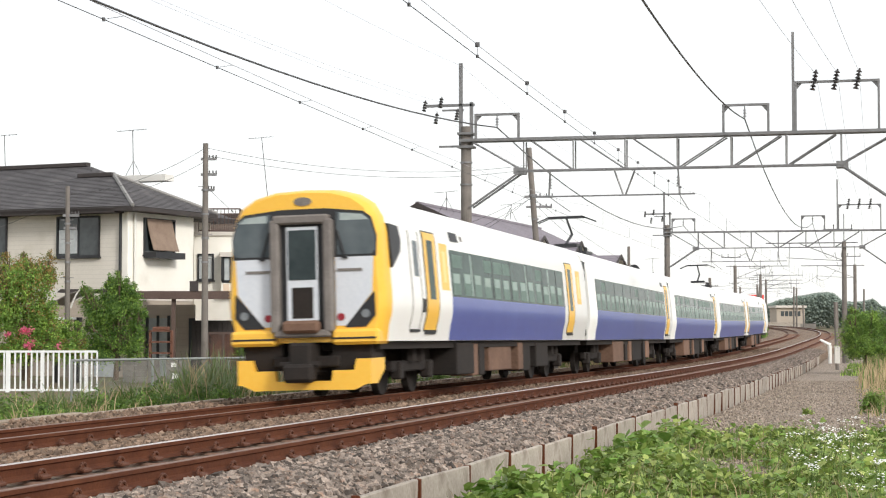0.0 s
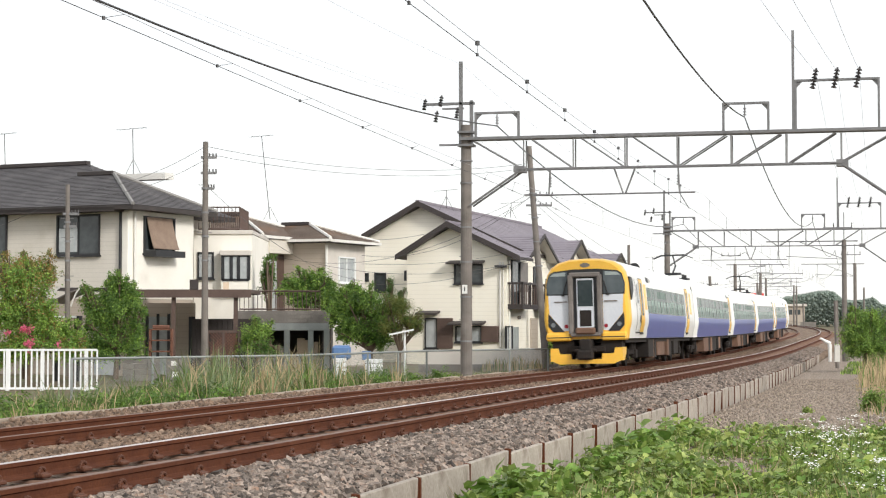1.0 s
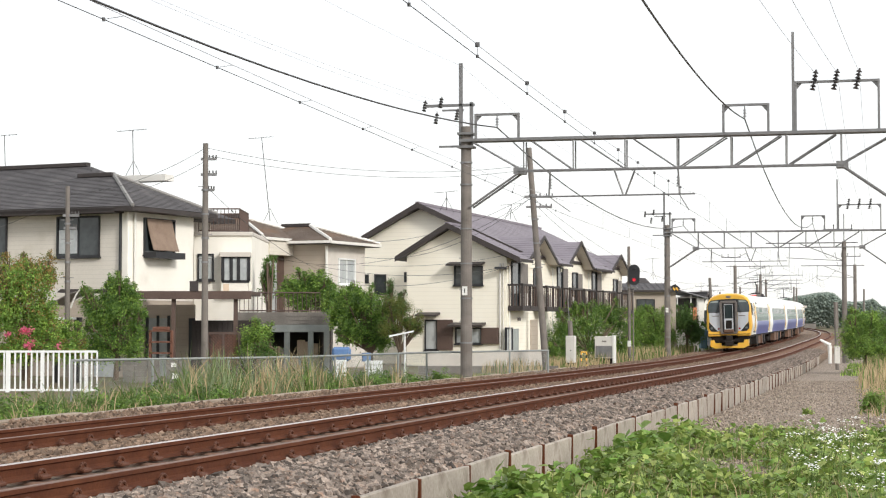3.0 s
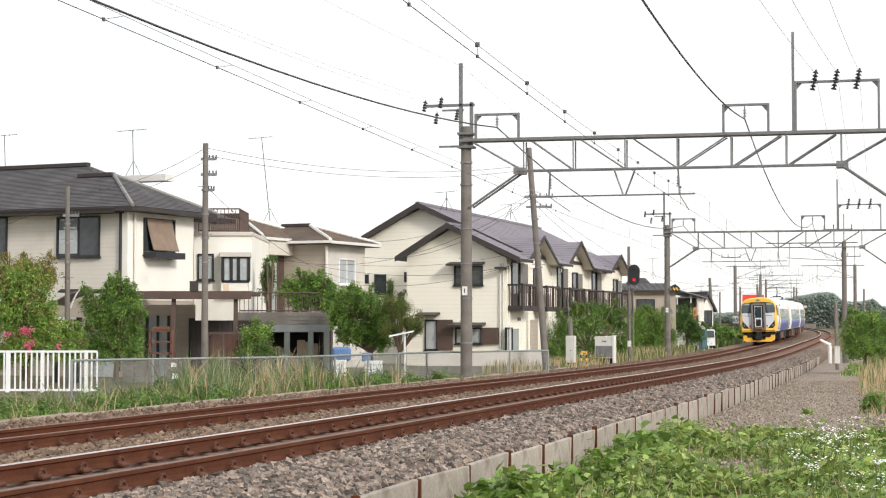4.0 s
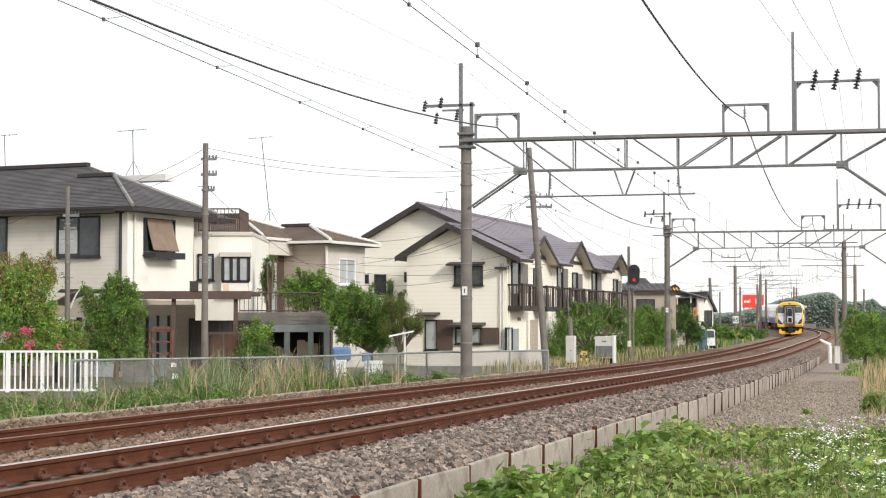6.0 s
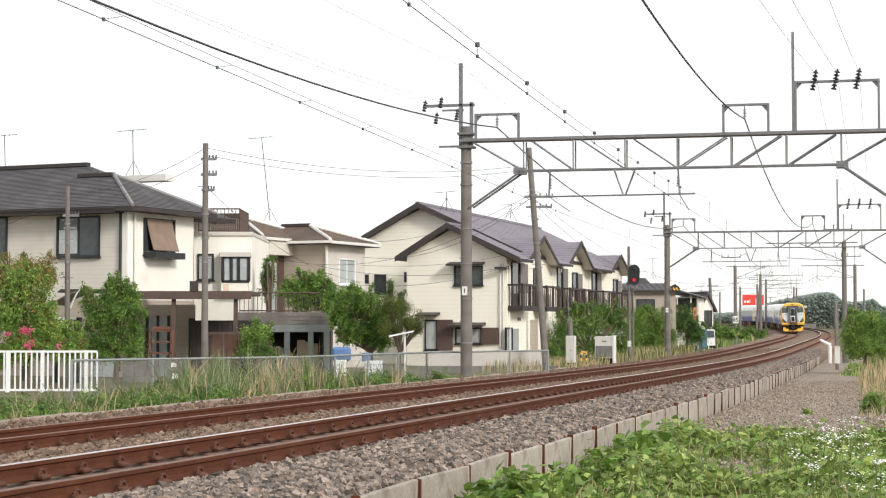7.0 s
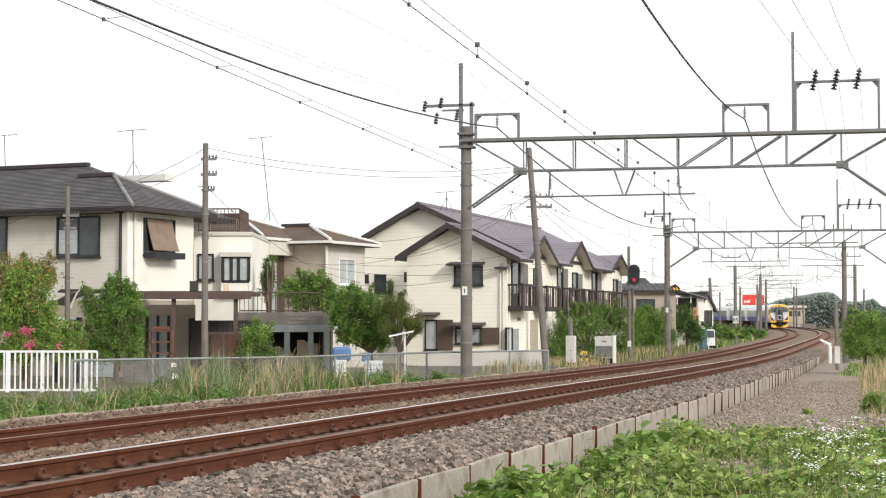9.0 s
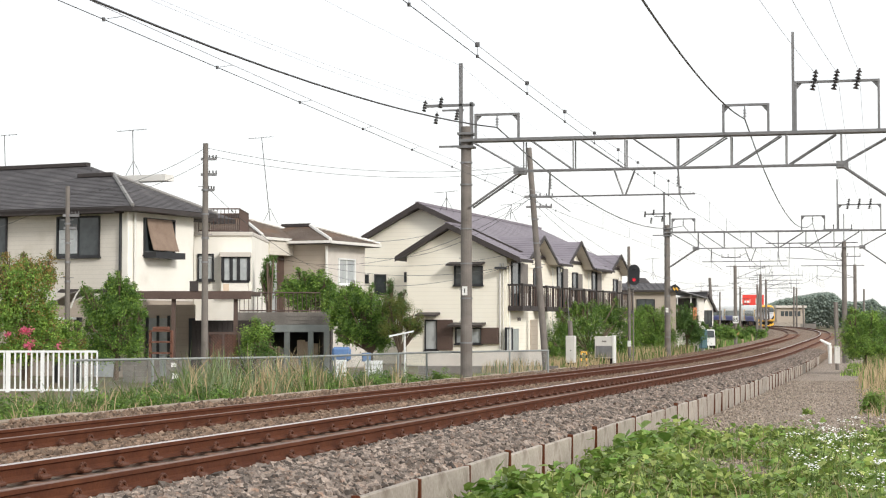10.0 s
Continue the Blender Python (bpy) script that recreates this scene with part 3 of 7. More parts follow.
            strip("crew_window", 1.95, 2.25, 2.15, 2.8, 0.012, M_CABGLASS, car, side)
            strip("step_plate", 1.75, 2.4, 1.14, 1.19, 0.03, M_BLACK, car, side)
            for a, b in ((2.45, 2.62), (2.5, 2.6)):
                strip("handrail", a, b, 1.5, 1.75, 0.012, M_BLACK, car, side)
            strip("destination_display", 4.9, 5.55, 2.94, 3.12, 0.012, M_BLACK, car, side)
            strip("small_marker", 5.8, 5.95, 2.98, 3.08, 0.012, M_HOOD, car, side)
            bm = bmesh.new()
            pts = [(0.42, 3.02), (1.0, 3.0), (1.06, 2.75), (0.98, 2.55), (0.42, 2.25)]
            q = []
            for yy, zz in pts:
                q.append([bm.verts.new((side * (section_x(zz) + o), yy, zz)) for o in (-0.06, 0.04)])
            bm.faces.new([a[1] for a in q]), bm.faces.new([a[0] for a in q][::-1])
            for i in range(5):
                bm.faces.new((q[i][0], q[(i + 1) % 5][0], q[(i + 1) % 5][1], q[i][1]))
            part("cab_side_window", bm, M_BLACK, car, "black wedge-shaped cab side window")
        else:
            strip("destination_display", wa - 0.05 + 16.2 if kind != "head" else 12.0, wa + 16.6 if kind != "head" else 12.6, 2.96, 3.12, 0.012, M_BLACK, car, side)
        # equipment under the floor
        rng = random.Random(7 if kind == "tail" else 9)
        yy = 5.6
        while yy < length - 6.4:
            w = rng.choice((0.5, 0.9, 1.5, 2.3))
            one_box("equipment_box", side * 0.75, side * (1.22 + 0.1 * rng.random()), yy, yy + w, 0.24 + 0.14 * rng.random(), 0.93,
                    rng.choice((M_UNDER, M_UNDER_BOX, M_UNDER_BOX, M_UNDER_BOX)), car, bev=0.02)
            yy += w + rng.choice((0.1, 0.25, 0.6))
    one_box("underframe", -1.25, 1.25, y0 + 0.3, y1 - 0.2, 0.84, 0.975, M_UNDER, car)
    one_box("centre_sill", -0.75, 0.75, y0 + 5, y1 - 5, 0.34, 0.84, M_UNDER, car)
    bogie(car, 3.6), bogie(car, length - 3.4)
    if kind != "tail":
        one_box("gangway_bellows", -1.3, 1.3, 0.0, 0.36, 1.1, 3.2, M_BLACK, car)
    if kind != "head":
        one_box("gangway_bellows", -1.3, 1.3, length - 0.36, length - 0.01, 1.1, 3.2, M_BLACK, car)
    one_box("roof_unit", -0.5, 0.5, length * 0.42, length * 0.42 + 3.2, 3.5, 3.685, M_WHITE, car, "white roof air conditioner", bev=0.01)
    if kind == "mid_panto":
        pantograph(car, 5.1)
    if kind == "tail":
        cab_face(car)
    return car


def cab_face(car):
    def plate(name, pts, y0, y1, material, label="", parent=None):
        return one_prism(name, pts, y0, y1, "xz", material, parent or car, label)
    for k in (-1, 1):
        plate("windscreen", [(k * 0.6, 3.22), (k * 1.08, 3.18), (k * 1.2, 3.08), (k * 1.29, 2.78), (k * 1.29, 2.55), (k * 1.22, 2.48), (k * 0.6, 2.48)], -0.012, 0.05, M_CABGLASS, "grey reflecting cab windscreen")
        plate("windscreen_shade", [(k * 0.66, 3.2), (k * 1.06, 3.165), (k * 1.18, 3.07), (k * 0.66, 3.07)], -0.016, 0.0, M_SHADE)
        plate("front_panel", [(k * 0.57, 2.44), (k * 1.25, 2.44), (k * 1.22, 1.82), (k * 0.75, 1.26), (k * 0.57, 1.26)], -0.012, 0.05, M_GREYP, "pale grey front panel")
        plate("headlamp_housing", [(k * 1.26, 1.84), (k * 1.27, 1.42), (k * 1.1, 1.23), (k * 0.72, 1.23)], -0.018, 0.05, M_BLACK, "black wedge-shaped headlamp housing")
        bm = bmesh.new()
        tube(bm, (k * 1.1, -0.03, 1.46), (k * 1.1, 0.0, 1.46), 0.075, None, 14)
        part("headlamp", bm, M_LAMP, car, "unlit round headlamp")
        bm = bmesh.new()
        tube(bm, (k * 0.66, -0.03, 1.41), (k * 0.66, 0.0, 1.41), 0.065, None, 14)
        part("tail_lamp", bm, M_TAIL, car, "round red tail lamp")
        bm = bmesh.new()
        tube(bm, (k * 0.75, -0.05, 2.45), (k * 0.62, -0.03, 2.9), 0.018)
        box(bm, k * 0.75 - 0.05, k * 0.75 + 0.05, -0.05, 0.0, 2.41, 2.47)
        part("wiper", bm, M_BLACK, car)
        plate("grab_rail", [(k * 0.62, 2.24), (k * 1.05, 2.24), (k * 1.05, 2.2), (k * 0.62, 2.2)], -0.04, 0.0, M_HOOD)
        one_box("bumper", min(k * 0.5, k * 1.34), max(k * 0.5, k * 1.34), -0.1, 0.6, 0.93, 1.2, M_YELLOW, car, "yellow lower front fairing", bev=0.05)
        one_box("bumper_groove", min(k * 0.5, k * 1.3), max(k * 0.5, k * 1.3), -0.112, -0.09, 1.03, 1.06, M_BLACK, car)
        one_box("undergear", min(k * 0.45, k * 1.15), max(k * 0.45, k * 1.15), 0.1, 0.8, 0.5, 0.95, M_UNDER, car)
    plate("windscreen_surround", [(-1.3, 2.44), (-1.31, 2.8), (-1.22, 3.12), (-1.08, 3.22), (-0.4, 3.29), (0.4, 3.29), (1.08, 3.22), (1.22, 3.12), (1.31, 2.8), (1.3, 2.44)], -0.004, 0.05, M_BLACK)
    pts = [(0.27 * math.cos(a * math.pi / 8), 3.42 + 0.075 * math.sin(a * math.pi / 8)) for a in range(16)]
    plate("destination_window", [(x * 0.6, z) for x, z in pts], -0.02, 0.1, M_HOOD, "small oval destination window")
    bm = bmesh.new()
    for k in (-1, 1):
        box(bm, min(k * 0.4, k * 0.56), max(k * 0.4, k * 0.56), -0.2, 0.05, 1.15, 3.1, 0.03)
    box(bm, -0.5, 0.5, -0.2, 0.05, 3.02, 3.18, 0.03)
    box(bm, -0.5, 0.5, -0.2, 0.05, 1.07, 1.2, 0.03)
    hood = part("gangway_hood", bm, M_HOOD, car, "grey rubber-edged gangway frame")
    one_box("gangway_recess", -0.41, 0.41, -0.05, 0.04, 1.15, 3.1, M_BLACK, hood)
    d = one_box("gangway_door", -0.28, 0.28, -0.1, -0.04, 1.36, 2.98, M_GREYP, car, "pale gangway door")
    one_box("door_window", -0.25, 0.25, -0.11, -0.09, 2.06, 2.92, M_CABGLASS_DARK, d)
    one_box("door_louvre", -0.19, 0.19, -0.11, -0.09, 1.4, 1.93, M_UNDER, d)
    one_box("footplate", -0.33, 0.33, -0.3, -0.06, 1.14, 1.36, M_UNDER_BOX, car, bev=0.05)
    # coupler
    bm = bmesh.new()
    box(bm, -0.2, 0.2, -0.35, 0.6, 0.42, 0.98, 0.05)
    box(bm, -0.27, 0.27, -0.5, -0.2, 0.3, 0.62, 0.06)
    tube(bm, (-0.35, -0.3, 0.6), (0.35, -0.3, 0.6), 0.06)
    box(bm, -0.6, 0.6, 0.0, 0.5, 0.55, 0.75, 0.03)
    part("coupler", bm, M_UNDER, car, "black automatic coupler")
    # snow plough skirt
    bm = bmesh.new()
    for k in (-1, 1):
        prism(bm, [(k * 1.12, 0.69), (k * 0.95, 0.69), (k * 0.9, 0.5), (k * 0.52, 0.5), (k * 0.5, 0.32), (0, 0.32), (0, 0.17), (k * 0.9, 0.16), (k * 1.12, 0.26)], -0.12, 0.02)
        prism(bm, [(-0.12, 0.69), (0.75, 0.7), (0.75, 0.5), (0.3, 0.26), (-0.12, 0.26)], k * 1.12, k * 1.2, "yz")
    part("skirt", bm, M_YELLOW, car, "yellow snow-plough skirt")


LEN = 20.5
TRAIN = [("tail", 0.0, 20.9), ("mid_panto", 20.9, 20.5), ("mid", 41.4, 20.5), ("mid_panto", 61.9, 20.5), ("head", 82.4, 20.9)]
CARS = [(carriage(k, n), at, n) for k, at, n in TRAIN]
CARS_START, CARS_SPEED, CARS_ACC = 31.036, 29.554, -0.471


def motions():
    """The train rolls away along the farther track, each carriage resting on its own two bogies."""
    for car, at, n in CARS:
        rows = []
        for i in range(0, 41):
            t = i * 0.25
            s = CARS_START + CARS_SPEED * t + CARS_ACC * t * t / 2 + at
            a, b = on_line(s + 3.6, 0, F_CANT / 2), on_line(s + n - 3.4, 0, F_CANT / 2)
            d = (b - a).normalized()
            o = a - d * 3.6
            m = Matrix.Translation(o) @ Matrix.Rotation(-math.atan2(d.x, d.y), 4, "Z") @ Matrix.Rotation(math.asin(d.z), 4, "X") @ Matrix.Rotation(-F_CANT / 1.067, 4, "Y")
            rows.append((t, m))
        walk(car, rows)


# ---- overhead line ----
def insulator(bm, p, d, n=4, r=0.07, pitch=0.07):
    p, d = Vector(p), Vector(d).normalized()
    for k in range(n):
        a = p + d * (k * pitch)
        tube(bm, a, a + d * (pitch * 0.45), r, r * 0.6, 8)
        tube(bm, a + d * (pitch * 0.4), a + d * pitch, r * 0.35, None, 6)


def portal():
    """Lattice portal over both tracks: x is the offset from the farther track, z the height over its rails."""
    p = empty("catenary_portal", Matrix.Identity(4), "grey steel lattice portal on concrete poles carrying overhead wires", "catenary portal", "portals over the line")
    for x, top in ((-3.32, 7.77), (10.0, 7.8)):
        bm = bmesh.new()
        tube(bm, (x, 0, -0.9), (x, 0, top), 0.195, 0.165, 16)
        pole = part("pole", bm, M_CONC, p, "tapered grey concrete pole")
        for z in (0.9, 2.3, 3.4, 4.5, 5.9, 6.6):
            one_tube("strap", (x, 0, z), (x, 0, z + 0.05), 0.2, M_STEEL, pole, n=16)
        for z in (1.6, 2.6, 3.1, 3.6, 4.1, 4.6, 5.1):
            one_tube("step_bolt", (x - 0.24, 0.05, z), (x + 0.05, 0.05, z), 0.012, M_STEEL, pole, n=6)
    one_box("notice_plate", -3.41, -3.24, -0.215, -0.2, 2.42, 2.7, M_SIGN_WHITE, p, "small white number plate")
    one_box("notice_mark", -3.34, -3.31, -0.222, -0.213, 2.5, 2.63, M_BLACK, p)
    for y in (-0.22, 0.22):
        one_box("top_chord", -3.5, 10.2, y - 0.05, y + 0.05, 7.27, 7.36, M_STEEL, p)
        one_box("bottom_chord", -1.6, 8.4, y - 0.04, y + 0.04, 6.3, 6.345, M_STEEL, p)
    one_box("top_plate", -3.4, 10.1, -0.24, 0.24, 7.28, 7.31, M_STEEL, p)
    for z in (7.08, 7.5):
        one_box("wall_bracket", -3.56, -3.06, -0.25, 0.25, z, z + 0.07, M_STEEL, p)
    one_box("joint_plate", -1.75, -1.4, -0.24, 0.24, 6.22, 6.42, M_STEEL, p)
    one_box("joint_plate", 8.15, 8.5, -0.24, 0.24, 6.22, 6.42, M_STEEL, p)

    def bar(name, a, b, r=0.025):
        for y in (-0.22, 0.22):
            one_tube(name, (a[0], y, a[1]), (b[0], y, b[1]), r, M_STEEL, p, n=5)
    xs = (-1.42, 0.15, 1.77, 3.38, 5.02, 6.67, 8.3)
    for x in xs:
        bar("upright", (x, 7.25), (x, 6.32), 0.025)
    bar("diagonal", (-3.05, 7.24), (-1.5, 6.34))
    bar("knee_brace", (-3.15, 5.2), (-1.5, 6.3), 0.036)
    bar("diagonal", (9.9, 7.24), (8.3, 6.34))
    bar("knee_brace", (9.85, 5.2), (8.3, 6.3), 0.036)
    for a, b in zip(xs[:3], xs[1:4]):
        bar("diagonal", (a + 0.25, 7.24), (b - 0.05, 6.34))
    for a, b in zip(xs[3:6], xs[4:7]):
        bar("diagonal", (a + 0.08, 6.34), (b - 0.15, 7.24))

    def hoop(x0, x1, z):
        bm = bmesh.new()
        for x in (x0, x1):
            box(bm, x - 0.035, x + 0.035, -0.05, 0.05, 7.36, z)
        box(bm, x0 - 0.035, x1 + 0.035, -0.05, 0.05, z, z + 0.07)
        for x, k in ((x0, 1), (x1, -1)):
            prism(bm, [(x, z), (x + k * 0.2, z), (x, z - 0.22)], -0.01, 0.01)
        f = part("feeder_frame", bm, M_STEEL, p, "steel hoop holding a feeder insulator")
        return f
    hoop(-3.01, -1.63, 8.1), hoop(4.77, 6.13, 8.18)
    c = hoop(6.95, 9.41, 8.82)
    one_box("mast", 6.84, 6.92, -0.05, 0.05, 7.36, 10.4, M_STEEL, p)
    for x in (7.5, 8.13, 8.78):
        bm = bmesh.new()
        insulator(bm, (x - 0.04, -0.12, 8.6), (0.2, 0.1, 1), 6, 0.095, 0.105)
        part("insulator", bm, M_INSUL, c, "dark ribbed insulator")
    for x, z in ((-2.32, 7.74), (5.42, 7.8)):
        bm = bmesh.new()
        tube(bm, (x, 0, z + 0.42), (x, 0, z), 0.018, None, 6)
        insulator(bm, (x, 0, z + 0.05), (0, 0, 1), 3, 0.06, 0.09)
        part("feeder_insulator", bm, M_STEEL, p)
    one_tube("steady_pipe", (-1.2, 0, 5.5), (3.9, 0, 5.52), 0.025, M_STEEL, p, n=8)
    for a, b in (((1.4, 6.3), (1.68, 5.52)), ((2.05, 6.3), (1.75, 5.52)), ((-0.62, 6.3), (-0.66, 5.5)), ((3.38, 6.3), (3.42, 5.52))):
        one_tube("hanger", (a[0], 0, a[1]), (b[0], 0, b[1]), 0.03, M_STEEL, p, n=6)
    for x in (-0.62, 3.38):
        bm = bmesh.new()
        insulator(bm, (x, 0, 5.75), (0, 0, 1), 4, 0.06, 0.09)
        part("hanger_insulator", bm, M_STEEL, p)
    for x, o in ((-0.66, 0.0), (3.42, 3.7)):
        one_tube("registration_arm", (x, 0, 5.5), (o, 0.1, 5.02), 0.015, M_STEEL, p, n=6)
    # cross-arm with insulators on the pole head
    bm = bmesh.new()
    box(bm, -4.72, -3.05, -0.06, 0.06, 8.42, 8.5)
    box(bm, -3.55, -3.44, -0.06, 0.06, 7.1, 9.8)
    box(bm, -3.2, -3.1, -0.06, 0.06, 7.1, 8.55)
    box(bm, -4.1, -3.4, -0.05, 0.05, 8.28, 8.33)
    part("crossarm", bm, M_STEEL, p, "steel cross-arm on the pole head")
    for x, z in ((-4.68, 8.3), (-3.4 - 0.75, 8.4), (-4.3, 7.9), (-3.62, 8.0)):
        bm = bmesh.new()
        insulator(bm, (x, -0.1, z), (0.1, 0.3, 1), 4, 0.075, 0.09)
        part("insulator", bm, M_INSUL, p)
    one_box("stay_bar", -4.2, -3.3, -0.04, 0.04, 7.12, 7.18, M_STEEL, p)
    return p


M_SIGN_WHITE = surface("white_sign_enamel", rgb(226, 226, 222), rgb(238, 238, 234), 0.4, scale=4, fine=30, bump=0.02)
M_ORANGE = surface("orange_sign_enamel", rgb(206, 130, 90), rgb(218, 144, 104), 0.4, scale=4, fine=30, bump=0.02)
PORTALS = (57, 112, 163, 203, 236, 278, 318, 356)
gantry = portal()
gantry.matrix_world = line_pose(PORTALS[0])
copy_thing(gantry, line_pose(PORTALS[1]))


def cantilever(side):
    """A single concrete mast with a pipe arm over its own track."""
    m = empty("cantilever_mast", Matrix.Identity(4), "concrete mast with a thin pipe arm over the track", "catenary mast", "masts along the bend")
    one_tube("pole", (0, 0, -0.9), (0, 0, 6.66), 0.165, M_CONC, m, 0.14, 14)
    one_box("arm", min(-0.8 * side, 4.6 * side), max(-0.8 * side, 4.6 * side), -0.03, 0.03, 6.55, 6.62, M_STEEL, m)
    one_tube("stay", (0, 0, 5.5), (2.6 * side, 0, 6.55), 0.025, M_STEEL, m, n=6)
    one_tube("lower_arm", (0, 0, 5.5), (3.4 * side, 0, 5.7), 0.022, M_STEEL, m, n=6)
    one_tube("hanger", (3.2 * side, 0, 6.6), (3.25 * side, 0, 5.1), 0.02, M_STEEL, m, n=6)
    one_tube("peak", (0, 0, 6.66), (0, 0, 8.3), 0.03, M_STEEL, m, n=6)
    one_box("crossarm", -1.2, 0.5, -0.04, 0.04, 7.35, 7.42, M_STEEL, m)
    for x in (-1.15, -0.6, 0.45):
        bm = bmesh.new()
        insulator(bm, (x, 0, 7.42), (0, 0, 1), 3, 0.05, 0.09)
        part("insulator", bm, M_INSUL, m)
    return m


left_mast, right_mast = cantilever(1), cantilever(-1)
left_mast.matrix_world, right_mast.matrix_world = line_pose(163, -3.25), line_pose(112, 7.25)
for s in PORTALS[3:]:
    copy_thing(left_mast, line_pose(s, -3.25))
for s in (163, 318):
    copy_thing(right_mast, line_pose(s, 7.1))
# the three wires and two feeders, messenger and contact wires of each track, span by span
SPANS = PORTALS + (400,)


def strand(name, off, z, r, material, end, sag0, sag, label, last=99, up=0.0):
    """A wire from a support behind the camera (end) to the first portal and on from span to span."""
    pts = sagged(end, on_line(PORTALS[0], off, z), sag0, 24)
    for a, b in list(zip(SPANS[:-1], SPANS[1:]))[:last]:
        pts += sagged(on_line(a, off, z + up), on_line(b, off, z + up), sag * ((b - a) / 55) ** 2, 12)[1:]
    return wire(name, pts, r, material, label=label, category="overhead wire")


strand("feeder_cable", -2.32, 7.72, 0.021, M_WIRE, (-13.6, -8, 7.89), 1.5, 1.2, "thick dark feeder cable hung along the line")
strand("feeder_cable", 5.42, 7.78, 0.019, M_WIRE, (-4.8, -8, 7.35), 1.3, 1.4, "thick dark feeder cable hung along the line")
for o, z, ec, zm, em, es in ((0.0, 4.87, (-9.6, -8, 4.64), 5.3, (-9.2, -8, 5.07), 0.4), (3.705, 5.05, (-6.4, -8, 5.02), 5.6, (-6.4, -8, 5.57), 0.6)):
    strand("contact_wire", o, z, 0.0052, M_WIRE, ec, 0.2 if o > 1 else 0.0, 0.0, "thin contact wire over the track")
    strand("messenger_wire", o, zm, 0.004, M_WIRE_FAINT, em, es, 0.5, "thin messenger wire above the contact wire", 99, 0.35)
    for a, b, spans in ((Vector(ec), on_line(57, o, z), 1),):
        for k in range(3, 14):
            f = 0.2 + k * 0.058
            low = Vector(ec).lerp(on_line(57, o, z), f)
            low.z -= (0.2 if o > 1 else 0.0) * 4 * f * (1 - f)
            top = Vector(em).lerp(on_line(57, o, zm), f)
            top.z -= es * 4 * f * (1 - f)
            bm = bmesh.new()
            tube(bm, low, top, 0.003, None, 4)
            tube(bm, low - Vector((0, 0, 0.02)), low + Vector((0, 0, 0.02)), 0.02, None, 6)
            if o > 1:
                tube(bm, top - Vector((0, 0, 0.028)), top + Vector((0, 0, 0.028)), 0.03, 0.03, 8)
            tagged(part("dropper", bm, M_WIRE), "short dropper wire between messenger and contact wire", "dropper", "droppers of the overhead line")
    for a, b in list(zip(SPANS[:-1], SPANS[1:]))[:3]:
        for k in range(1, 8):
            f = k / 8
            low = on_line(a, o, z).lerp(on_line(b, o, z), f)
            top = on_line(a, o, zm + 0.35).lerp(on_line(b, o, zm + 0.35), f)
            top.z -= 0.5 * ((b - a) / 55) ** 2 * 4 * f * (1 - f)
            bm = bmesh.new()
            tube(bm, low, top, 0.005, None, 4)
            tagged(part("dropper", bm, M_WIRE), "short dropper wire between messenger and contact wire", "dropper", "droppers of the overhead line")
for o, x in ((7.56, -6.4), (8.2, -5.6), (8.85, -4.4)):
    strand("power_wire", o, 9.1, 0.005, M_WIRE_FAINT, (x, -8, 9.2), 0.9, 0.9, "thin pale power wire along the portals", 3)
for o, z, x, zz in ((-4.7, 8.6, -15.2, 8.37), (-4.2, 8.6, -15.6, 8.37), (-3.45, 9.7, -14.4, 9.87)):
    strand("power_wire", o, z, 0.003, M_WIRE_FAINT, (x, -8, zz), 0.9, 0.9, "thin pale power wire along the portals", 3)


# ---- lineside things ----
def plain_pole(name, base, top, r0, r1, label, category="utility pole", group=""):
    e = empty(name, Matrix.Translation(base), label, category, group)
    d = Vector(top) - Vector(base)
    one_tube("shaft", (0, 0, -0.5), d, r0, M_CONC, e, r1, 14)
    return e, d


def utility_pole(base, top, r, arms, label, side=1):
    e, d = plain_pole("utility_pole", base, top, r, r * 0.75, label, group="utility poles")
    for z, w in arms:
        c = d * (z / d.z)
        one_box("crossarm", c.x - w * 0.3, c.x + w * 0.7, c.y - 0.05, c.y + 0.05, c.z - 0.04, c.z + 0.04, M_STEEL, e)
        for x in (0.25, 0.48, 0.68):
            bm = bmesh.new()
            tube(bm, (c.x + w * x * side, c.y, c.z), (c.x + w * x * side, c.y, c.z + 0.13), 0.03, 0.02, 8)
            part("insulator", bm, M_INSUL, e)
    for k in range(4):
        c = d * (0.45 + 0.11 * k)
        one_tube("band", c, c + Vector((0, 0, 0.06)), r * 1.05, M_STEEL, e, n=14)
        one_tube("step_bolt", c + Vector((-r - 0.12, 0, 0.15)), c + Vector((r + 0.1, 0, 0.15)), 0.012, M_STEEL, e, n=6)
    return e


utility_pole((-7.636, 58.0, 0.093), (-7.638, 58.0, 7.1), 0.115, ((6.5, 0.5), (6.0, 0.5), (5.5, 0.4)), "grey concrete utility pole behind the garden fence")
utility_pole((-11.825, 57.0, 0.113), (-11.855, 57.0, 5.639), 0.09, ((4.6, 0.5), (4.2, 0.4)), "short grey utility pole in a hedge")
utility_pole((4.018, 70.0, -0.372), (3.336, 70.0, 8.127), 0.14, ((6.6, 1.1), (6.2, 1.0)), "leaning grey concrete utility pole beside the apartments")
utility_pole((22.382, 150.0, 0.539), (22.129, 150.0, 5.129), 0.15, ((3.9, 0.9),), "far leaning utility pole")
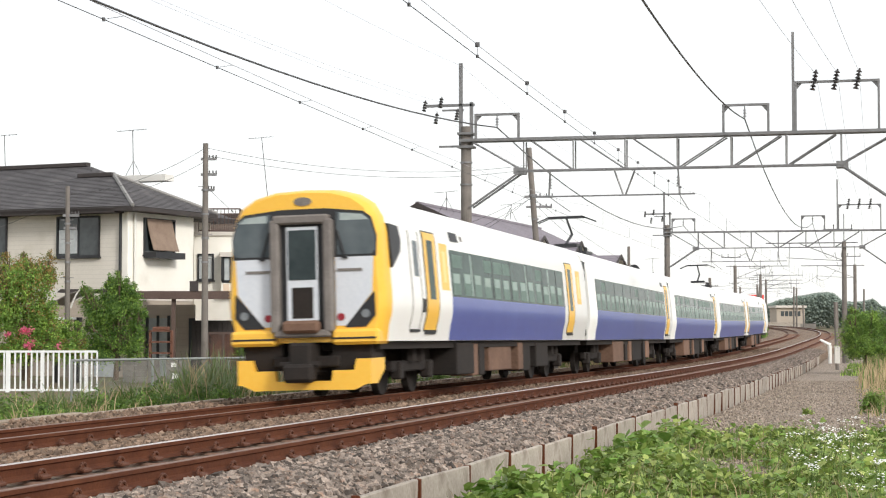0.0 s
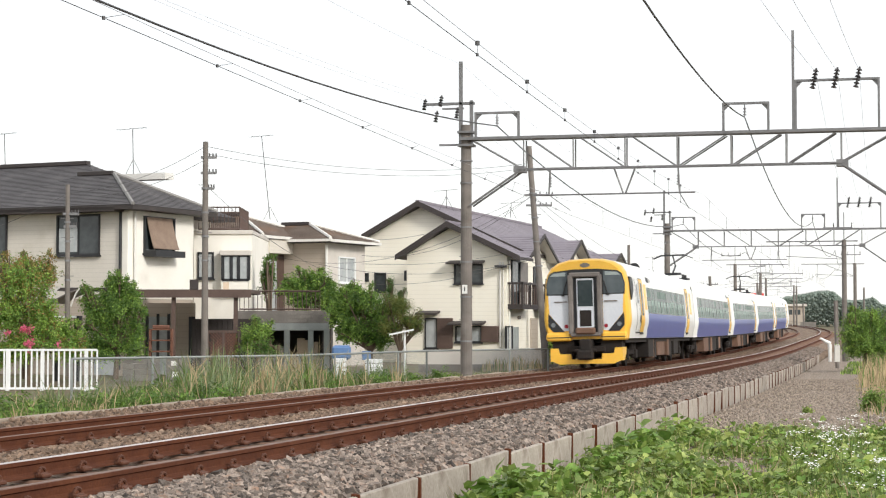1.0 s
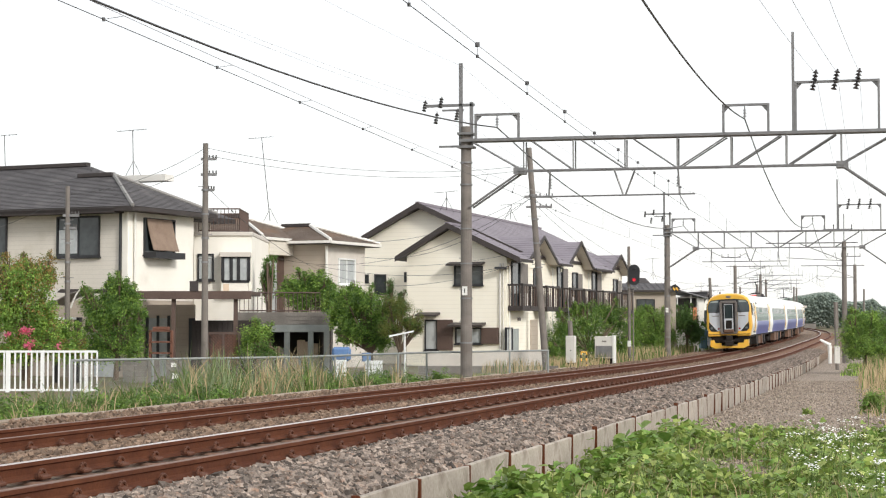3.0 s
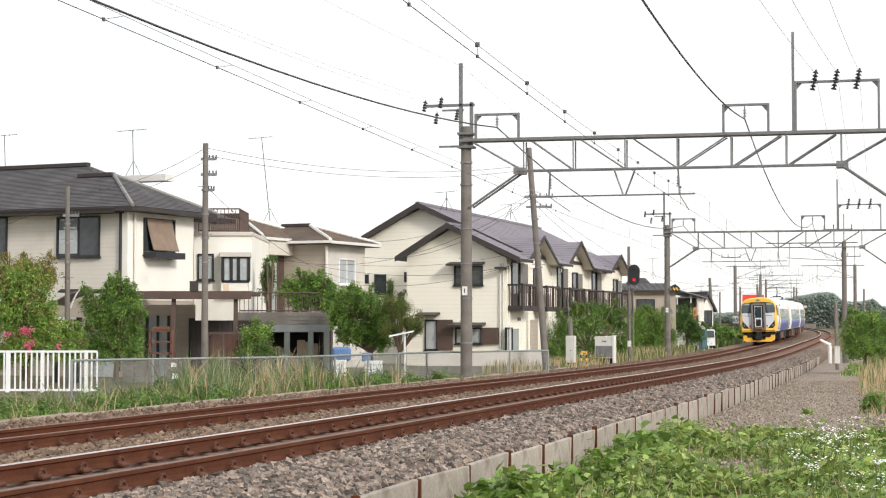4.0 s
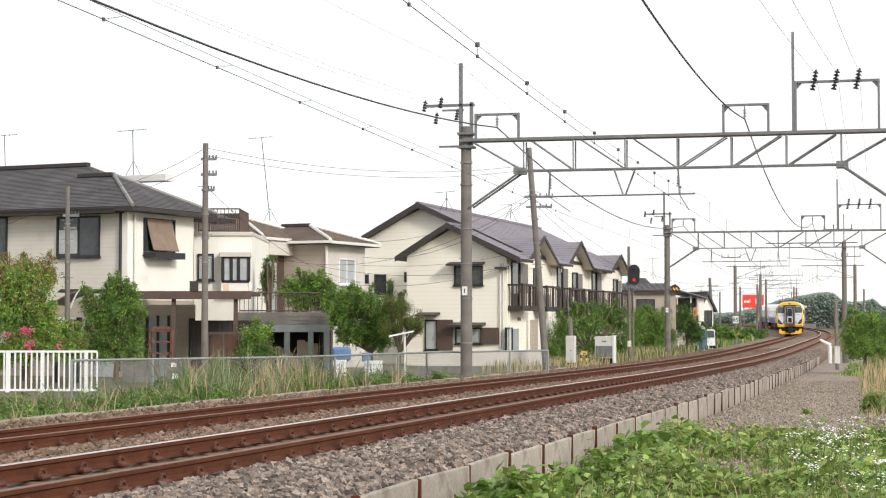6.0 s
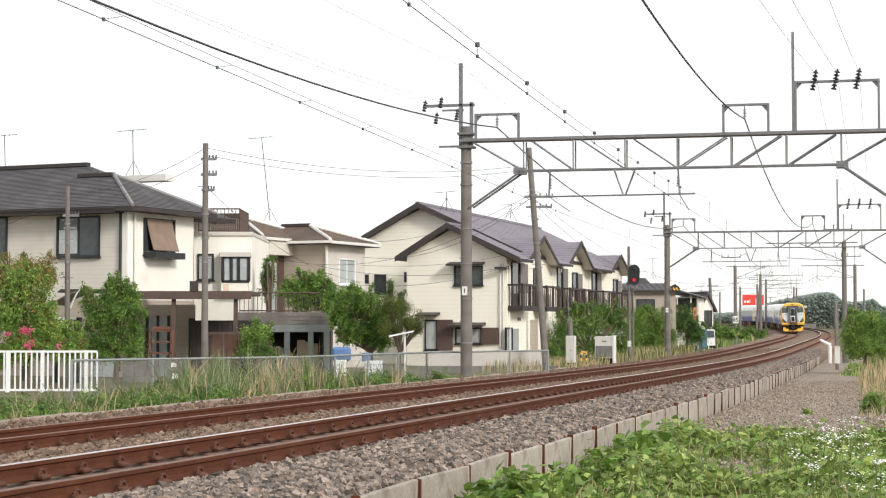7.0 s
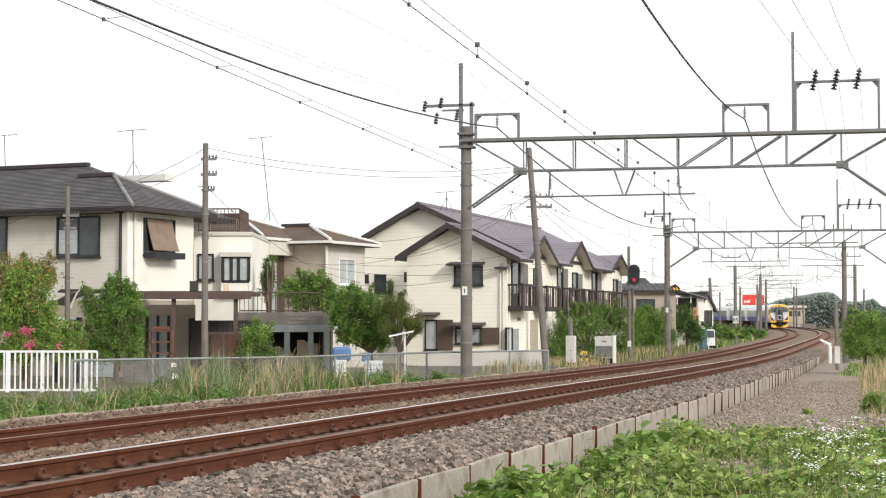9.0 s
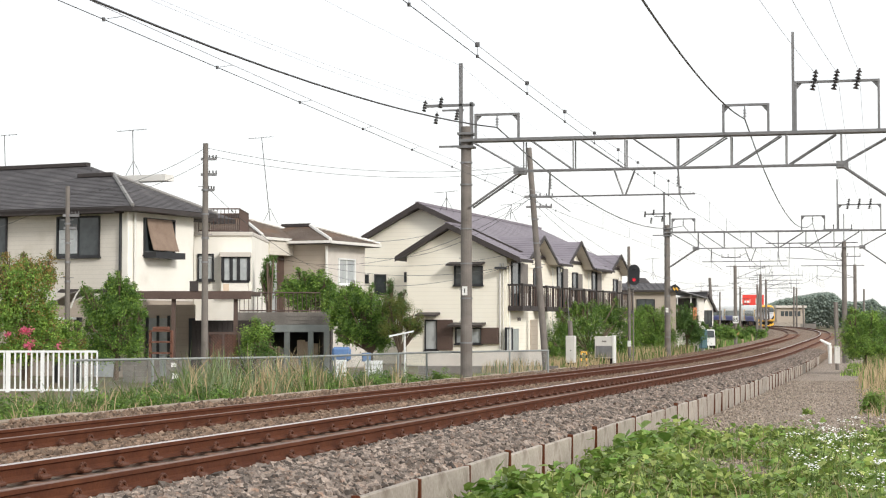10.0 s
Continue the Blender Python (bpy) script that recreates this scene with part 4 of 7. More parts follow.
for b, t, r in (((32.839, 200.0, 0.166), (32.875, 200.0, 5.41), 0.12),
                ((32.795, 190.0, -0.252), (33.31, 190.0, 5.382), 0.12), ((45.894, 300.0, 0.728), (45.932, 300.0, 6.628), 0.14), ((20.033, 92.0, -0.606), (19.945, 92.0, 2.407), 0.1),
                ((41.867, 180.0, 0.951), (41.904, 180.0, 4.772), 0.1), ((63.98, 330.0, 0.673), (64.04, 330.0, 8.091), 0.17), ((65.835, 330.0, 0.673), (65.663, 330.0, 4.792), 0.17),
                ((54.558, 250.0, 0.821), (54.512, 250.0, 4.332), 0.1)):
    plain_pole("lineside_pole", b, t, r, r * 0.85, "plain grey concrete pole beside the line", "pole", "lineside poles")

# signal
sg = empty("railway_signal", line_pose(95, -3.36, -0.45), "black-backed railway signal showing a red light on a grey post", "railway signal")
one_tube("post", (0, 0, -0.4), (-0.02, 0, 6.2), 0.085, M_CONC, sg, 0.075, 12)
one_box("bracket", -0.1, 0.42, -0.15, 0.1, 4.02, 4.1, M_STEEL, sg)
bm = bmesh.new()
pts = []
for k in range(16):
    a = 2 * math.pi * k / 16
    pts.append((0.27 + 0.3 * math.cos(a), 4.72 + 0.24 * (1 if math.sin(a) >= 0 else -1) + 0.3 * math.sin(a)))
prism(bm, pts, -0.14, -0.1)
box(bm, 0.08, 0.46, -0.1, 0.12, 4.3, 5.1, 0.03)
head = part("head", bm, M_BLACK, sg, "black oval signal head")
bm = bmesh.new()
tube(bm, (0.27, -0.15, 4.46), (0.27, -0.17, 4.46), 0.085, None, 16)
part("red_lamp", bm, M_RED_LAMP, head, "lit red lamp")
for z, m in ((4.46, M_BLACK), (4.95, M_BLACK)):
    bm = bmesh.new()
    for k in range(8):
        a0, a1 = math.pi * k / 8, math.pi * (k + 1) / 8
        tube(bm, (0.27 + 0.12 * math.cos(a0), -0.2, z + 0.12 * math.sin(a0)), (0.27 + 0.12 * math.cos(a1), -0.2, z + 0.12 * math.sin(a1)), 0.02, None, 5)
    part("hood", bm, m, head)
one_tube("conduit", (0.2, 0, -0.3), (0.2, 0, 4.05), 0.035, M_CONC, sg)
one_box("white_tag", -0.09, 0.09, -0.1, -0.08, 1.0, 1.3, M_SIGN_WHITE, sg)

M_CABINET = surface("cabinet_grey_paint", rgb(198, 196, 190), rgb(214, 212, 206), 0.55, scale=2, fine=24, bump=0.05, stain=(rgb(168, 150, 130), 1.5, 0.6, 0.5))
cb = empty("relay_cabinet", line_pose(78, -3.55, -0.35), "tall pale grey lineside relay cabinet with a stub post", "relay cabinet")
one_box("body", -0.2, 0.18, -0.25, 0.25, 0.35, 1.5, M_CABINET, cb, bev=0.02)
one_box("leg", -0.15, 0.13, -0.2, 0.2, -0.2, 0.35, M_UNDER, cb)
one_tube("stub_post", (-0.02, 0, 1.5), (-0.05, 0, 2.15), 0.11, M_CONC, cb, 0.09)
one_tube("antenna", (-0.08, 0, 2.1), (-0.14, 0, 3.1), 0.02, M_STEEL, cb)
one_box("latch", 0.0, 0.05, -0.27, -0.25, 0.85, 0.9, M_BLACK, cb)
cb = empty("equipment_cabinet", line_pose(88, -3.6, -0.3), "wide pale equipment cabinet with a dark lower door", "equipment cabinet")
one_box("body", -0.45, 0.45, -0.3, 0.3, 0.35, 1.4, M_CABINET, cb, bev=0.02)
one_box("side_post", 0.42, 0.5, -0.34, 0.32, 0.0, 1.45, M_SIGN_WHITE, cb)
one_box("lower_door", -0.4, 0.38, -0.32, -0.29, 0.4, 0.95, M_STEEL, cb)
one_box("leg", -0.4, 0.4, -0.25, 0.25, -0.3, 0.35, M_UNDER, cb)
one_box("label_mark", -0.1, 0.12, -0.315, -0.3, 1.13, 1.2, M_HOOD, cb)
yf = empty("warning_frame", line_pose(81, -3.5, -0.3), "small yellow and black painted tube frame", "warning frame")
for x in (-0.12, 0.12):
    for k in range(6):
        one_tube("stripe", (x + 0.02 * (k % 2), 0, -0.1 + k * 0.14), (x, 0, 0.04 + k * 0.14), 0.03, M_YELLOW if k % 2 else M_BLACK, yf)
one_tube("top_bar", (-0.12, 0, 0.72), (0.12, 0, 0.72), 0.035, M_YELLOW, yf)

# speed boards on the third portal's pole
sp = empty("speed_board", line_pose(162.6, -3.2, 0), "white speed board with black figures over an orange board", "speed board")
one_box("board", -0.25, 0.25, -0.02, 0.02, 1.55, 2.2, M_SIGN_WHITE, sp)
one_box("lower_board", -0.3, 0.3, -0.02, 0.02, 0.55, 1.05, M_ORANGE, sp)
one_box("figure_bar", -0.2, 0.2, -0.03, -0.02, 0.72, 0.88, M_BLACK, sp)
fc = bpy.data.curves.new("speed_figure", "FONT")
fc.body, fc.size, fc.extrude, fc.align_x = "85", 0.5, 0.004, "CENTER"
fo = new("speed_figure", fc)
fo.data.materials.append(M_BLACK)
fo.parent, fo.matrix_local = sp, pose(0, -0.03, 1.68, 90, 0, 0)
dm = empty("direction_marker", line_pose(111.7, -3.1, 0.4), "small orange and black arrow marker on a pole", "marker board")
bm = bmesh.new()
prism(bm, [(0.02, 3.62), (0.3, 3.75), (0.6, 3.5), (0.42, 3.2), (0.12, 3.35)], -0.03, 0.0)
part("board", bm, M_BLACK, dm)
for a in (0.12, 0.3):
    bm = bmesh.new()
    prism(bm, [(a, 3.52), (a + 0.08, 3.56), (a + 0.2, 3.4), (a + 0.13, 3.34)], -0.04, -0.03)
    part("stripe", bm, M_YELLOW, dm)

# white bent cover on a post beside the near track
wc = empty("cable_cover", Matrix.Translation((19.545, 92.0, -0.606)), "bent white plastic cable cover on a leaning post", "cable cover")
bm = bmesh.new()
tube(bm, (0.12, 0, -0.1), (0.1, 0, 0.8), 0.08, 0.11, 10)
tube(bm, (0.14, 0, 0.82), (-0.12, 0, 0.95), 0.1, 0.085, 10)
tube(bm, (-0.1, 0, 0.95), (-0.38, 0, 1.1), 0.08, 0.06, 10)
part("sleeve", bm, M_SIGN_WHITE, wc)
one_box("bracket", 0.35, 0.6, -0.1, 0.1, -0.1, 0.8, M_CABINET, wc)

# red roadside advertising board, far off; its lettering is drawn as plain pale shapes
M_REDBOARD = surface("red_board", rgb(224, 62, 52), rgb(232, 72, 60), 0.4, scale=0.3, fine=5, bump=0)
rb = empty("advertising_board", Matrix.Translation((71.6, 420.0, 1.161)), "red roadside advertising board on posts", "advertising board")
one_box("panel", -2.031, 2.9, 0, 0.4, 3.932, 6.949, M_REDBOARD, rb)
for x0, x1, z0, z1 in ((-1.7, -1.2, 5.1, 5.6), (-1.1, -0.5, 5.1, 5.6), (-0.4, -0.25, 5.1, 5.9), (1.0, 1.6, 4.7, 6.1)):
    one_box("pale_mark", x0, x1, -0.05, 0.0, z0, z1, M_SIGN_WHITE, rb)
for x in (-1.7, 1.6):
    one_box("post", x - 0.1, x + 0.1, 0.1, 0.3, -0.6, 4.2, M_STEEL, rb)
# ---- houses ----
M_SIDING = surface("grey_cream_siding", rgb(208, 202, 191), rgb(222, 216, 206), 0.75, scale=0.8, fine=30, bump=0.1, bands=(2, 0.16, 0.16), stain=(rgb(190, 182, 166), 0.7, 0.58, 0.5))
M_CREAM = surface("cream_siding", rgb(243, 237, 221), rgb(249, 245, 232), 0.75, scale=0.6, fine=30, bump=0.1, bands=(2, 0.2, 0.12), stain=(rgb(234, 226, 208), 0.6, 0.58, 0.5))
M_PLASTER = surface("white_plaster", rgb(236, 232, 222), rgb(246, 243, 234), 0.85, scale=0.8, fine=30, bump=0.12, stain=(rgb(218, 212, 200), 0.6, 0.58, 0.6))
M_TAUPE = surface("taupe_siding", rgb(172, 160, 146), rgb(186, 174, 160), 0.8, scale=0.8, fine=30, bump=0.1, bands=(2, 0.22, 0.16))
M_ROOF_GREY = surface("dark_slate_tiles", rgb(74, 72, 74), rgb(98, 96, 98), 0.8, scale=1.2, fine=22, bump=0.25, stain=(rgb(112, 108, 108), 1.2, 0.58, 0.5))
M_ROOF_PURPLE = surface("purple_grey_slates", rgb(122, 116, 124), rgb(142, 136, 144), 0.8, scale=0.8, fine=20, bump=0.2, stain=(rgb(134, 126, 132), 0.7, 0.56, 0.5))
M_ROOF_BROWN = surface("mossy_brown_roof", rgb(94, 82, 73), rgb(120, 106, 95), 0.9, scale=0.9, fine=18, bump=0.3, stain=(rgb(128, 98, 76), 0.7, 0.55, 0.6))
M_EAVE = surface("dark_brown_trim", rgb(50, 45, 44), rgb(68, 61, 59), 0.6, scale=2, fine=25, bump=0.1)
M_BROWN = surface("brown_painted_metal", rgb(78, 62, 56), rgb(98, 80, 72), 0.55, scale=2, fine=25, bump=0.08)
M_SOFFIT = surface("pale_soffit", rgb(200, 194, 186), rgb(214, 208, 200), 0.8, scale=2, fine=25, bump=0.05)
M_CAP = surface("pale_hip_cap", rgb(128, 126, 124), rgb(152, 150, 147), 0.7, scale=2, fine=25, bump=0.1)
M_PIPE = surface("white_downpipe", rgb(216, 214, 208), rgb(230, 228, 222), 0.5, scale=3, fine=25, bump=0.03)
M_PANE = surface("dark_house_glass", rgb(52, 58, 60), rgb(76, 82, 84), 0.12, scale=0.9, fine=5, bump=0, spec=0.6)
M_CURTAIN = surface("pale_curtain_glass", rgb(160, 166, 168), rgb(190, 194, 194), 0.15, scale=1.5, fine=8, bump=0)
M_BLOCK = surface("grey_concrete_block", rgb(108, 103, 98), rgb(140, 135, 129), 0.9, scale=1.5, fine=25, bump=0.3, vary=0.1, stain=(rgb(108, 102, 98), 1.2, 0.55, 0.6))
M_BLIND = surface("brown_reed_blind", rgb(132, 112, 98), rgb(156, 136, 120), 0.9, scale=3, fine=60, bump=0.4, bands=(2, 0.03, 0.4))
M_FENCE_WHITE = surface("white_fence_paint", rgb(224, 226, 226), rgb(238, 240, 240), 0.45, scale=2, fine=30, bump=0.03)
M_FENCE_STEEL = surface("grey_fence_steel", rgb(132, 138, 136), rgb(160, 164, 162), 0.5, 0.4, scale=2, fine=40, bump=0.05)
M_BLUE_SHEET = surface("blue_tarpaulin", rgb(84, 120, 172), rgb(112, 146, 192), 0.5, scale=2, fine=15, bump=0.2)
M_TAN = surface("tan_render", rgb(222, 200, 176), rgb(232, 212, 190), 0.8, bump=0.05)
M_WOOD = surface("reddish_garden_wood", rgb(112, 74, 60), rgb(138, 96, 78), 0.8, scale=3, fine=30, bump=0.2)


def slope(bm, el, er, rr, rl, n, lip=0.018):
    """A roof slope of n overlapping courses between eave (left, right) and ridge (right, left)."""
    el, er, rr, rl = map(Vector, (el, er, rr, rl))
    up = (er - el).cross(rl - el if (rl - el).length > 0.01 else rr - el).normalized()
    if up.z < 0:
        up = -up
    low = [bm.verts.new(el), bm.verts.new(er)]
    for i in range(n):
        a, b = i / n, (i + 1.0) / n
        top = [bm.verts.new(el.lerp(rl, a) + up * lip), bm.verts.new(er.lerp(rr, a) + up * lip)]
        nxt = [bm.verts.new(el.lerp(rl, b)), bm.verts.new(er.lerp(rr, b))]
        bm.faces.new((low[0], low[1], top[1], top[0]))
        bm.faces.new((top[0], top[1], nxt[1], nxt[0]))
        low = nxt


def hip_roof(h, x0, x1, y0, y1, z, rise, material, n=16, caps=M_CAP, fascia=0.15, ends=2):
    d = (y1 - y0) / 2
    ra, rb = (x0 + d, y0 + d, z + rise), (x1 - d, y0 + d, z + rise)
    a, b, c, e = (x0, y0, z), (x1, y0, z), (x1, y1, z), (x0, y1, z)
    bm = bmesh.new()
    slope(bm, a, b, rb, ra, n), slope(bm, c, e, ra, rb, n), slope(bm, b, c, rb, rb, n), slope(bm, e, a, ra, ra, n)
    bmesh.ops.remove_doubles(bm, verts=bm.verts, dist=0.001)
    roof = part("roof", bm, material, h, "hipped tiled roof with pale hip caps")
    bm = bmesh.new()
    box(bm, x0, x1, y0, y1, z - 0.01 - fascia, z - 0.01)
    part("eave", bm, M_EAVE, roof, "dark eaves board and gutter")
    for p, q in ((b, rb), (c, rb), (a, ra), (e, ra))[:2 * ends] if caps else ():
        one_tube("hip_cap", Vector(p) + Vector((0, 0, 0.03)), Vector(q) + Vector((0, 0, 0.05)), 0.075, caps, roof, n=6)
    one_box("ridge_cap", ra[0], rb[0], ra[1] - 0.13, ra[1] + 0.13, ra[2] - 0.02, ra[2] + 0.14, M_EAVE, roof, bev=0.02)
    return roof


def gable_roof(h, x0, xr, x1, ze0, zr, ze1, y0, y1, material, n=14, thick=0.14, parent_name="roof"):
    """Ridge along y at xr; eaves at x0 and x1 of heights ze0 and ze1."""
    bm = bmesh.new()
    slope(bm, (x0, y1, ze0), (x0, y0, ze0), (xr, y0, zr), (xr, y1, zr), n, 0.012)
    slope(bm, (x1, y0, ze1), (x1, y1, ze1), (xr, y1, zr), (xr, y0, zr), n, 0.012)
    bmesh.ops.remove_doubles(bm, verts=bm.verts, dist=0.001)
    roof = part(parent_name, bm, material, h, "purple-grey gabled roof")
    bm = bmesh.new()
    prism(bm, [(x0, ze0 - 0.005), (xr, zr - 0.005), (x1, ze1 - 0.005), (x1, ze1 - thick), (xr, zr - thick * 1.2), (x0, ze0 - thick)], y0 + 0.02, y1)
    part("roof_deck", bm, M_EAVE, roof)
    bm = bmesh.new()
    prism(bm, [(x0 - 0.03, ze0 + 0.05), (xr, zr + 0.07), (x1 + 0.03, ze1 + 0.05), (x1 + 0.03, ze1 - 0.2), (xr, zr - 0.2), (x0 - 0.03, ze0 - 0.2)], y0 - 0.03, y0 + 0.02)
    part("barge_board", bm, M_EAVE, roof, "dark brown barge board")
    one_box("ridge_cap", xr - 0.1, xr + 0.1, y0, y1, zr - 0.02, zr + 0.1, material, roof)
    return roof


def window(h, x0, x1, z0, z1, at, face="front", glass=None, sashes=2, fr=None, shutter=0, sill=True):
    """A framed window in a wall that looks towards -y (front) or +x (side); a and b run along the wall."""
    glass, fr = glass or M_PANE, fr or M_BLACK
    def bx(name, a0, a1, c0, c1, d0, d1, mat_, par, bev=0.0):
        if face == "front":
            return one_box(name, a0, a1, at - d1, at - d0, c0, c1, mat_, par, bev=bev)
        return one_box(name, at + d0, at + d1, a0, a1, c0, c1, mat_, par, bev=bev)
    w = bx("window", x0, x1, z0, z1, -0.05, 0.015, glass, h)
    t = 0.055
    for q in ((x0 - t, x0 + 0.01, z0 - t, z1 + t), (x1 - 0.01, x1 + t, z0 - t, z1 + t), (x0, x1, z0 - t, z0 + 0.01), (x0, x1, z1 - 0.01, z1 + t)):
        bx("frame", *q, -0.03, 0.07, fr, w)
    for k in range(1, sashes):
        x = x0 + (x1 - x0) * k / sashes
        bx("sash", x - 0.03, x + 0.03, z0, z1, 0.0, 0.045, fr, w)
    if sill:
        bx("sill", x0 - 0.1, x1 + 0.1, z0 - 0.11, z0 - 0.05, -0.02, 0.13, fr, w)
    if shutter:
        a, b = (x1 + 0.05, x1 + 0.05 + shutter) if shutter > 0 else (x0 + shutter - 0.05, x0 - 0.05)
        bx("shutter_box", a, b, z0 - 0.05, z1 + 0.05, 0.0, 0.14, M_BROWN, h, 0.01)
    return w


def awning(h, x0, x1, z, at, depth=0.7, material=None):
    return one_prism("awning", [(at, z), (at - depth, z - 0.12), (at - depth, z - 0.2), (at, z - 0.1)], x0, x1, "yz", material or M_EAVE, h, "flat dark window canopy")


def railing(h, x0, x1, y0, y1, z0, z1, material, pitch=0.13, name="railing"):
    """Vertical bar railing between two corners on plan."""
    a, b = Vector((x0, y0, 0)), Vector((x1, y1, 0))
    n = max(2, int((b - a).length / pitch))
    bm = bmesh.new()
    tube(bm, (x0, y0, z1 - 0.03), (x1, y1, z1 - 0.03), 0.028, None, 5)
    rail = part(name, bm, material, h, "brown metal bar railing")
    one_tube("lower_rail", (x0, y0, z0 + 0.06), (x1, y1, z0 + 0.06), 0.028, material, rail, n=5)
    bm = bmesh.new()
    tube(bm, (0, 0, z0), (0, 0, z1), 0.014, None, 4)
    bar = part("bar", bm, material, rail)
    bar.location = a
    for k in range(1, n + 1):
        b_ = new("bar", bar.data)
        b_.parent, b_.location = rail, a.lerp(b, k / n)
    return rail


def aerial(base, top, label="thin rooftop television aerial on a mast"):
    e = empty("tv_aerial", Matrix.Translation(base), label, "tv aerial", "television aerials")
    d = Vector(top) - Vector(base)
    one_tube("mast", (0, 0, 0), d, 0.018, M_WIRE, e, n=6)
    boom = one_tube("boom", d + Vector((-0.6, 0, -0.05)), d + Vector((0.55, 0, 0.05)), 0.009, M_WIRE, e, n=5)
    for k in range(7):
        x = -0.55 + k * 0.17
        one_tube("element", d + Vector((x - 0.06, -0.2, -0.04 + k * 0.013)), d + Vector((x + 0.06, 0.2, -0.04 + k * 0.013)), 0.005, M_WIRE, boom, n=4)
    for x in (-0.35, 0.35):
        one_tube("stay", (x, 0, -0.1), (0, 0, 0.6), 0.01, M_WIRE, e, n=4)


h = empty("house", pose(-11.0, 64, -0.6, 0, 0, -25), "two-storey cream house with a dark grey hipped tile roof", "house", "houses behind the line")
one_box("wall", -14, -0.65, 0.65, 4.95, 2.75, 5.95, M_SIDING, h, "grey-cream horizontal siding")
# lower storey in taupe: the canopy's shade is put into the wall colour
one_box("ground_floor_wall", -14, -0.68, 0.68, 4.95, -0.4, 2.75, M_TAUPE, h, "ground-floor wall toned taupe for the canopy's shade")
one_box("wall", -14, -1.5, 4.9, 7.5, -0.4, 5.95, M_SIDING, h)
one_box("white_wall_face", -0.66, -0.62, 0.66, 4.9, 2.9, 5.93, M_PLASTER, h, "white plastered end wall")
one_box("corner_board", -0.9, -0.6, 0.6, 0.9, 2.75, 5.93, M_PLASTER, h, bev=0.03)
hip_roof(h, -7.2, 0.0, 0.0, 5.6, 6.085, 1.36, M_ROOF_GREY, 22, ends=1)
hip_roof(h, -15.2, -0.8, 0.0, 8.2, 6.03, 1.97, M_ROOF_GREY, 32, None)
window(h, -3.701, -1.908, 4.379, 5.755, 0.65, sashes=2)
one_box("curtain_panel", -3.646, -2.83, 0.6, 0.63, 4.456, 5.318, M_CURTAIN, h)
window(h, -7.175, -6.078, 4.383, 5.819, 0.65, sashes=1)
one_tube("downpipe", (-0.937, 0.56, 0.2), (-0.937, 0.6, 5.9), 0.055, M_BLACK, h)
one_tube("downpipe", (-0.55, 0.95, 0.2), (-0.55, 0.95, 5.9), 0.045, M_PIPE, h)
w = window(h, 1.618, 3.512, 4.458, 5.71, -0.62, "side", sashes=2)
bm = bmesh.new()
a0, a1, b0, b1 = 1.69, 3.322, 4.578, 5.714
prev = None
for k in range(9):
    f = k / 8
    z = b1 - (b1 - b0) * f
    o = 0.06 + 0.24 * f ** 1.3
    row = [bm.verts.new((-0.62 + o, a0 + 0.1 * f, z)), bm.verts.new((-0.62 + o, a1 + 0.12 * f, z)), bm.verts.new((-0.6 + o, a1 + 0.12 * f, z + 0.02)), bm.verts.new((-0.6 + o, a0 + 0.1 * f, z + 0.02))]
    if prev:
        for i in range(4):
            bm.faces.new((prev[i], prev[(i + 1) % 4], row[(i + 1) % 4], row[i]))
    prev = row
part("reed_blind", bm, M_BLIND, w, "brown reed sunblind hanging out from the window")
one_box("window_box", -0.6, -0.05, 1.562, 3.474, 4.288, 4.514, M_BLACK, h, "dark window flower rack")
one_box("roof_vent", -3.6, -1.6, 4.4, 5.0, 7.35, 7.6, M_PIPE, h, "pale rooftop solar heater edge")
# ground floor
one_box("ground_floor_shutter", -2.011, -1.115, 0.55, 0.64, 0, 2.0, M_CURTAIN, h)

# long dark canopy in front of the houses
ca = empty("garden_canopy", Matrix.Translation((0, 0, -0.6)), "dark brown flat canopy on brown posts along the houses", "canopy")
x0, x1, zc = -10.593, -6.616, 2.948
one_box("canopy_roof", x0, x1, 62.4, 65.6, zc - 0.06, zc + 0.08, M_BROWN, ca, bev=0.01)
one_box("fascia", x0, x1, 62.33, 62.41, zc - 0.2, zc + 0.06, M_BROWN, ca)
for x in (-9.313, -7.167, -10.848):
    one_box("post", x - 0.07, x + 0.07, 62.5, 62.64, -0.3, zc - 0.1, M_BROWN, ca)
one_box("brace_plate", -8.731, -8.438, 62.3, 62.4, zc + 0.08, 3.369, M_EAVE, ca)
# added dark boards that stand for the dimness below the canopy
tw = empty("timber_screen", Matrix.Translation((0, 65.2, -0.6)), "added dark boarded screen standing for the shade below the canopy", "screen")
for k in range(13):
    x = -9.05 + k * 0.185
    one_box("board", x, x + 0.175, 0, 0.04, -0.3, 2.0, M_EAVE, tw, bev=0.006)
one_box("backing", -9.06, -6.65, 0.05, 0.09, -0.3, 2.02, M_EAVE, tw)
gf = empty("ground_floor_front", Matrix.Translation((0, 0, -0.6)), "shaded ground-floor front with curtained door and dark panels", "house front")
one_box("wall", -10.912, -9.055, 66, 66.2, -0.3, 2.6, M_TAUPE, gf, "pinkish plaster ground-floor wall")
one_box("curtained_door", -10.767, -9.983, 65.9, 65.99, 0.0, 2.1, M_CURTAIN, gf)
for px in (-10.767, -10.375, -9.983):
    one_box("door_frame", px - 0.05, px + 0.05, 65.85, 65.9, 0.0, 2.2, M_BLACK, gf)
one_box("dark_panel", -9.262, -9.035, 65.9, 65.99, 0.0, 2.1, M_BLACK, gf)

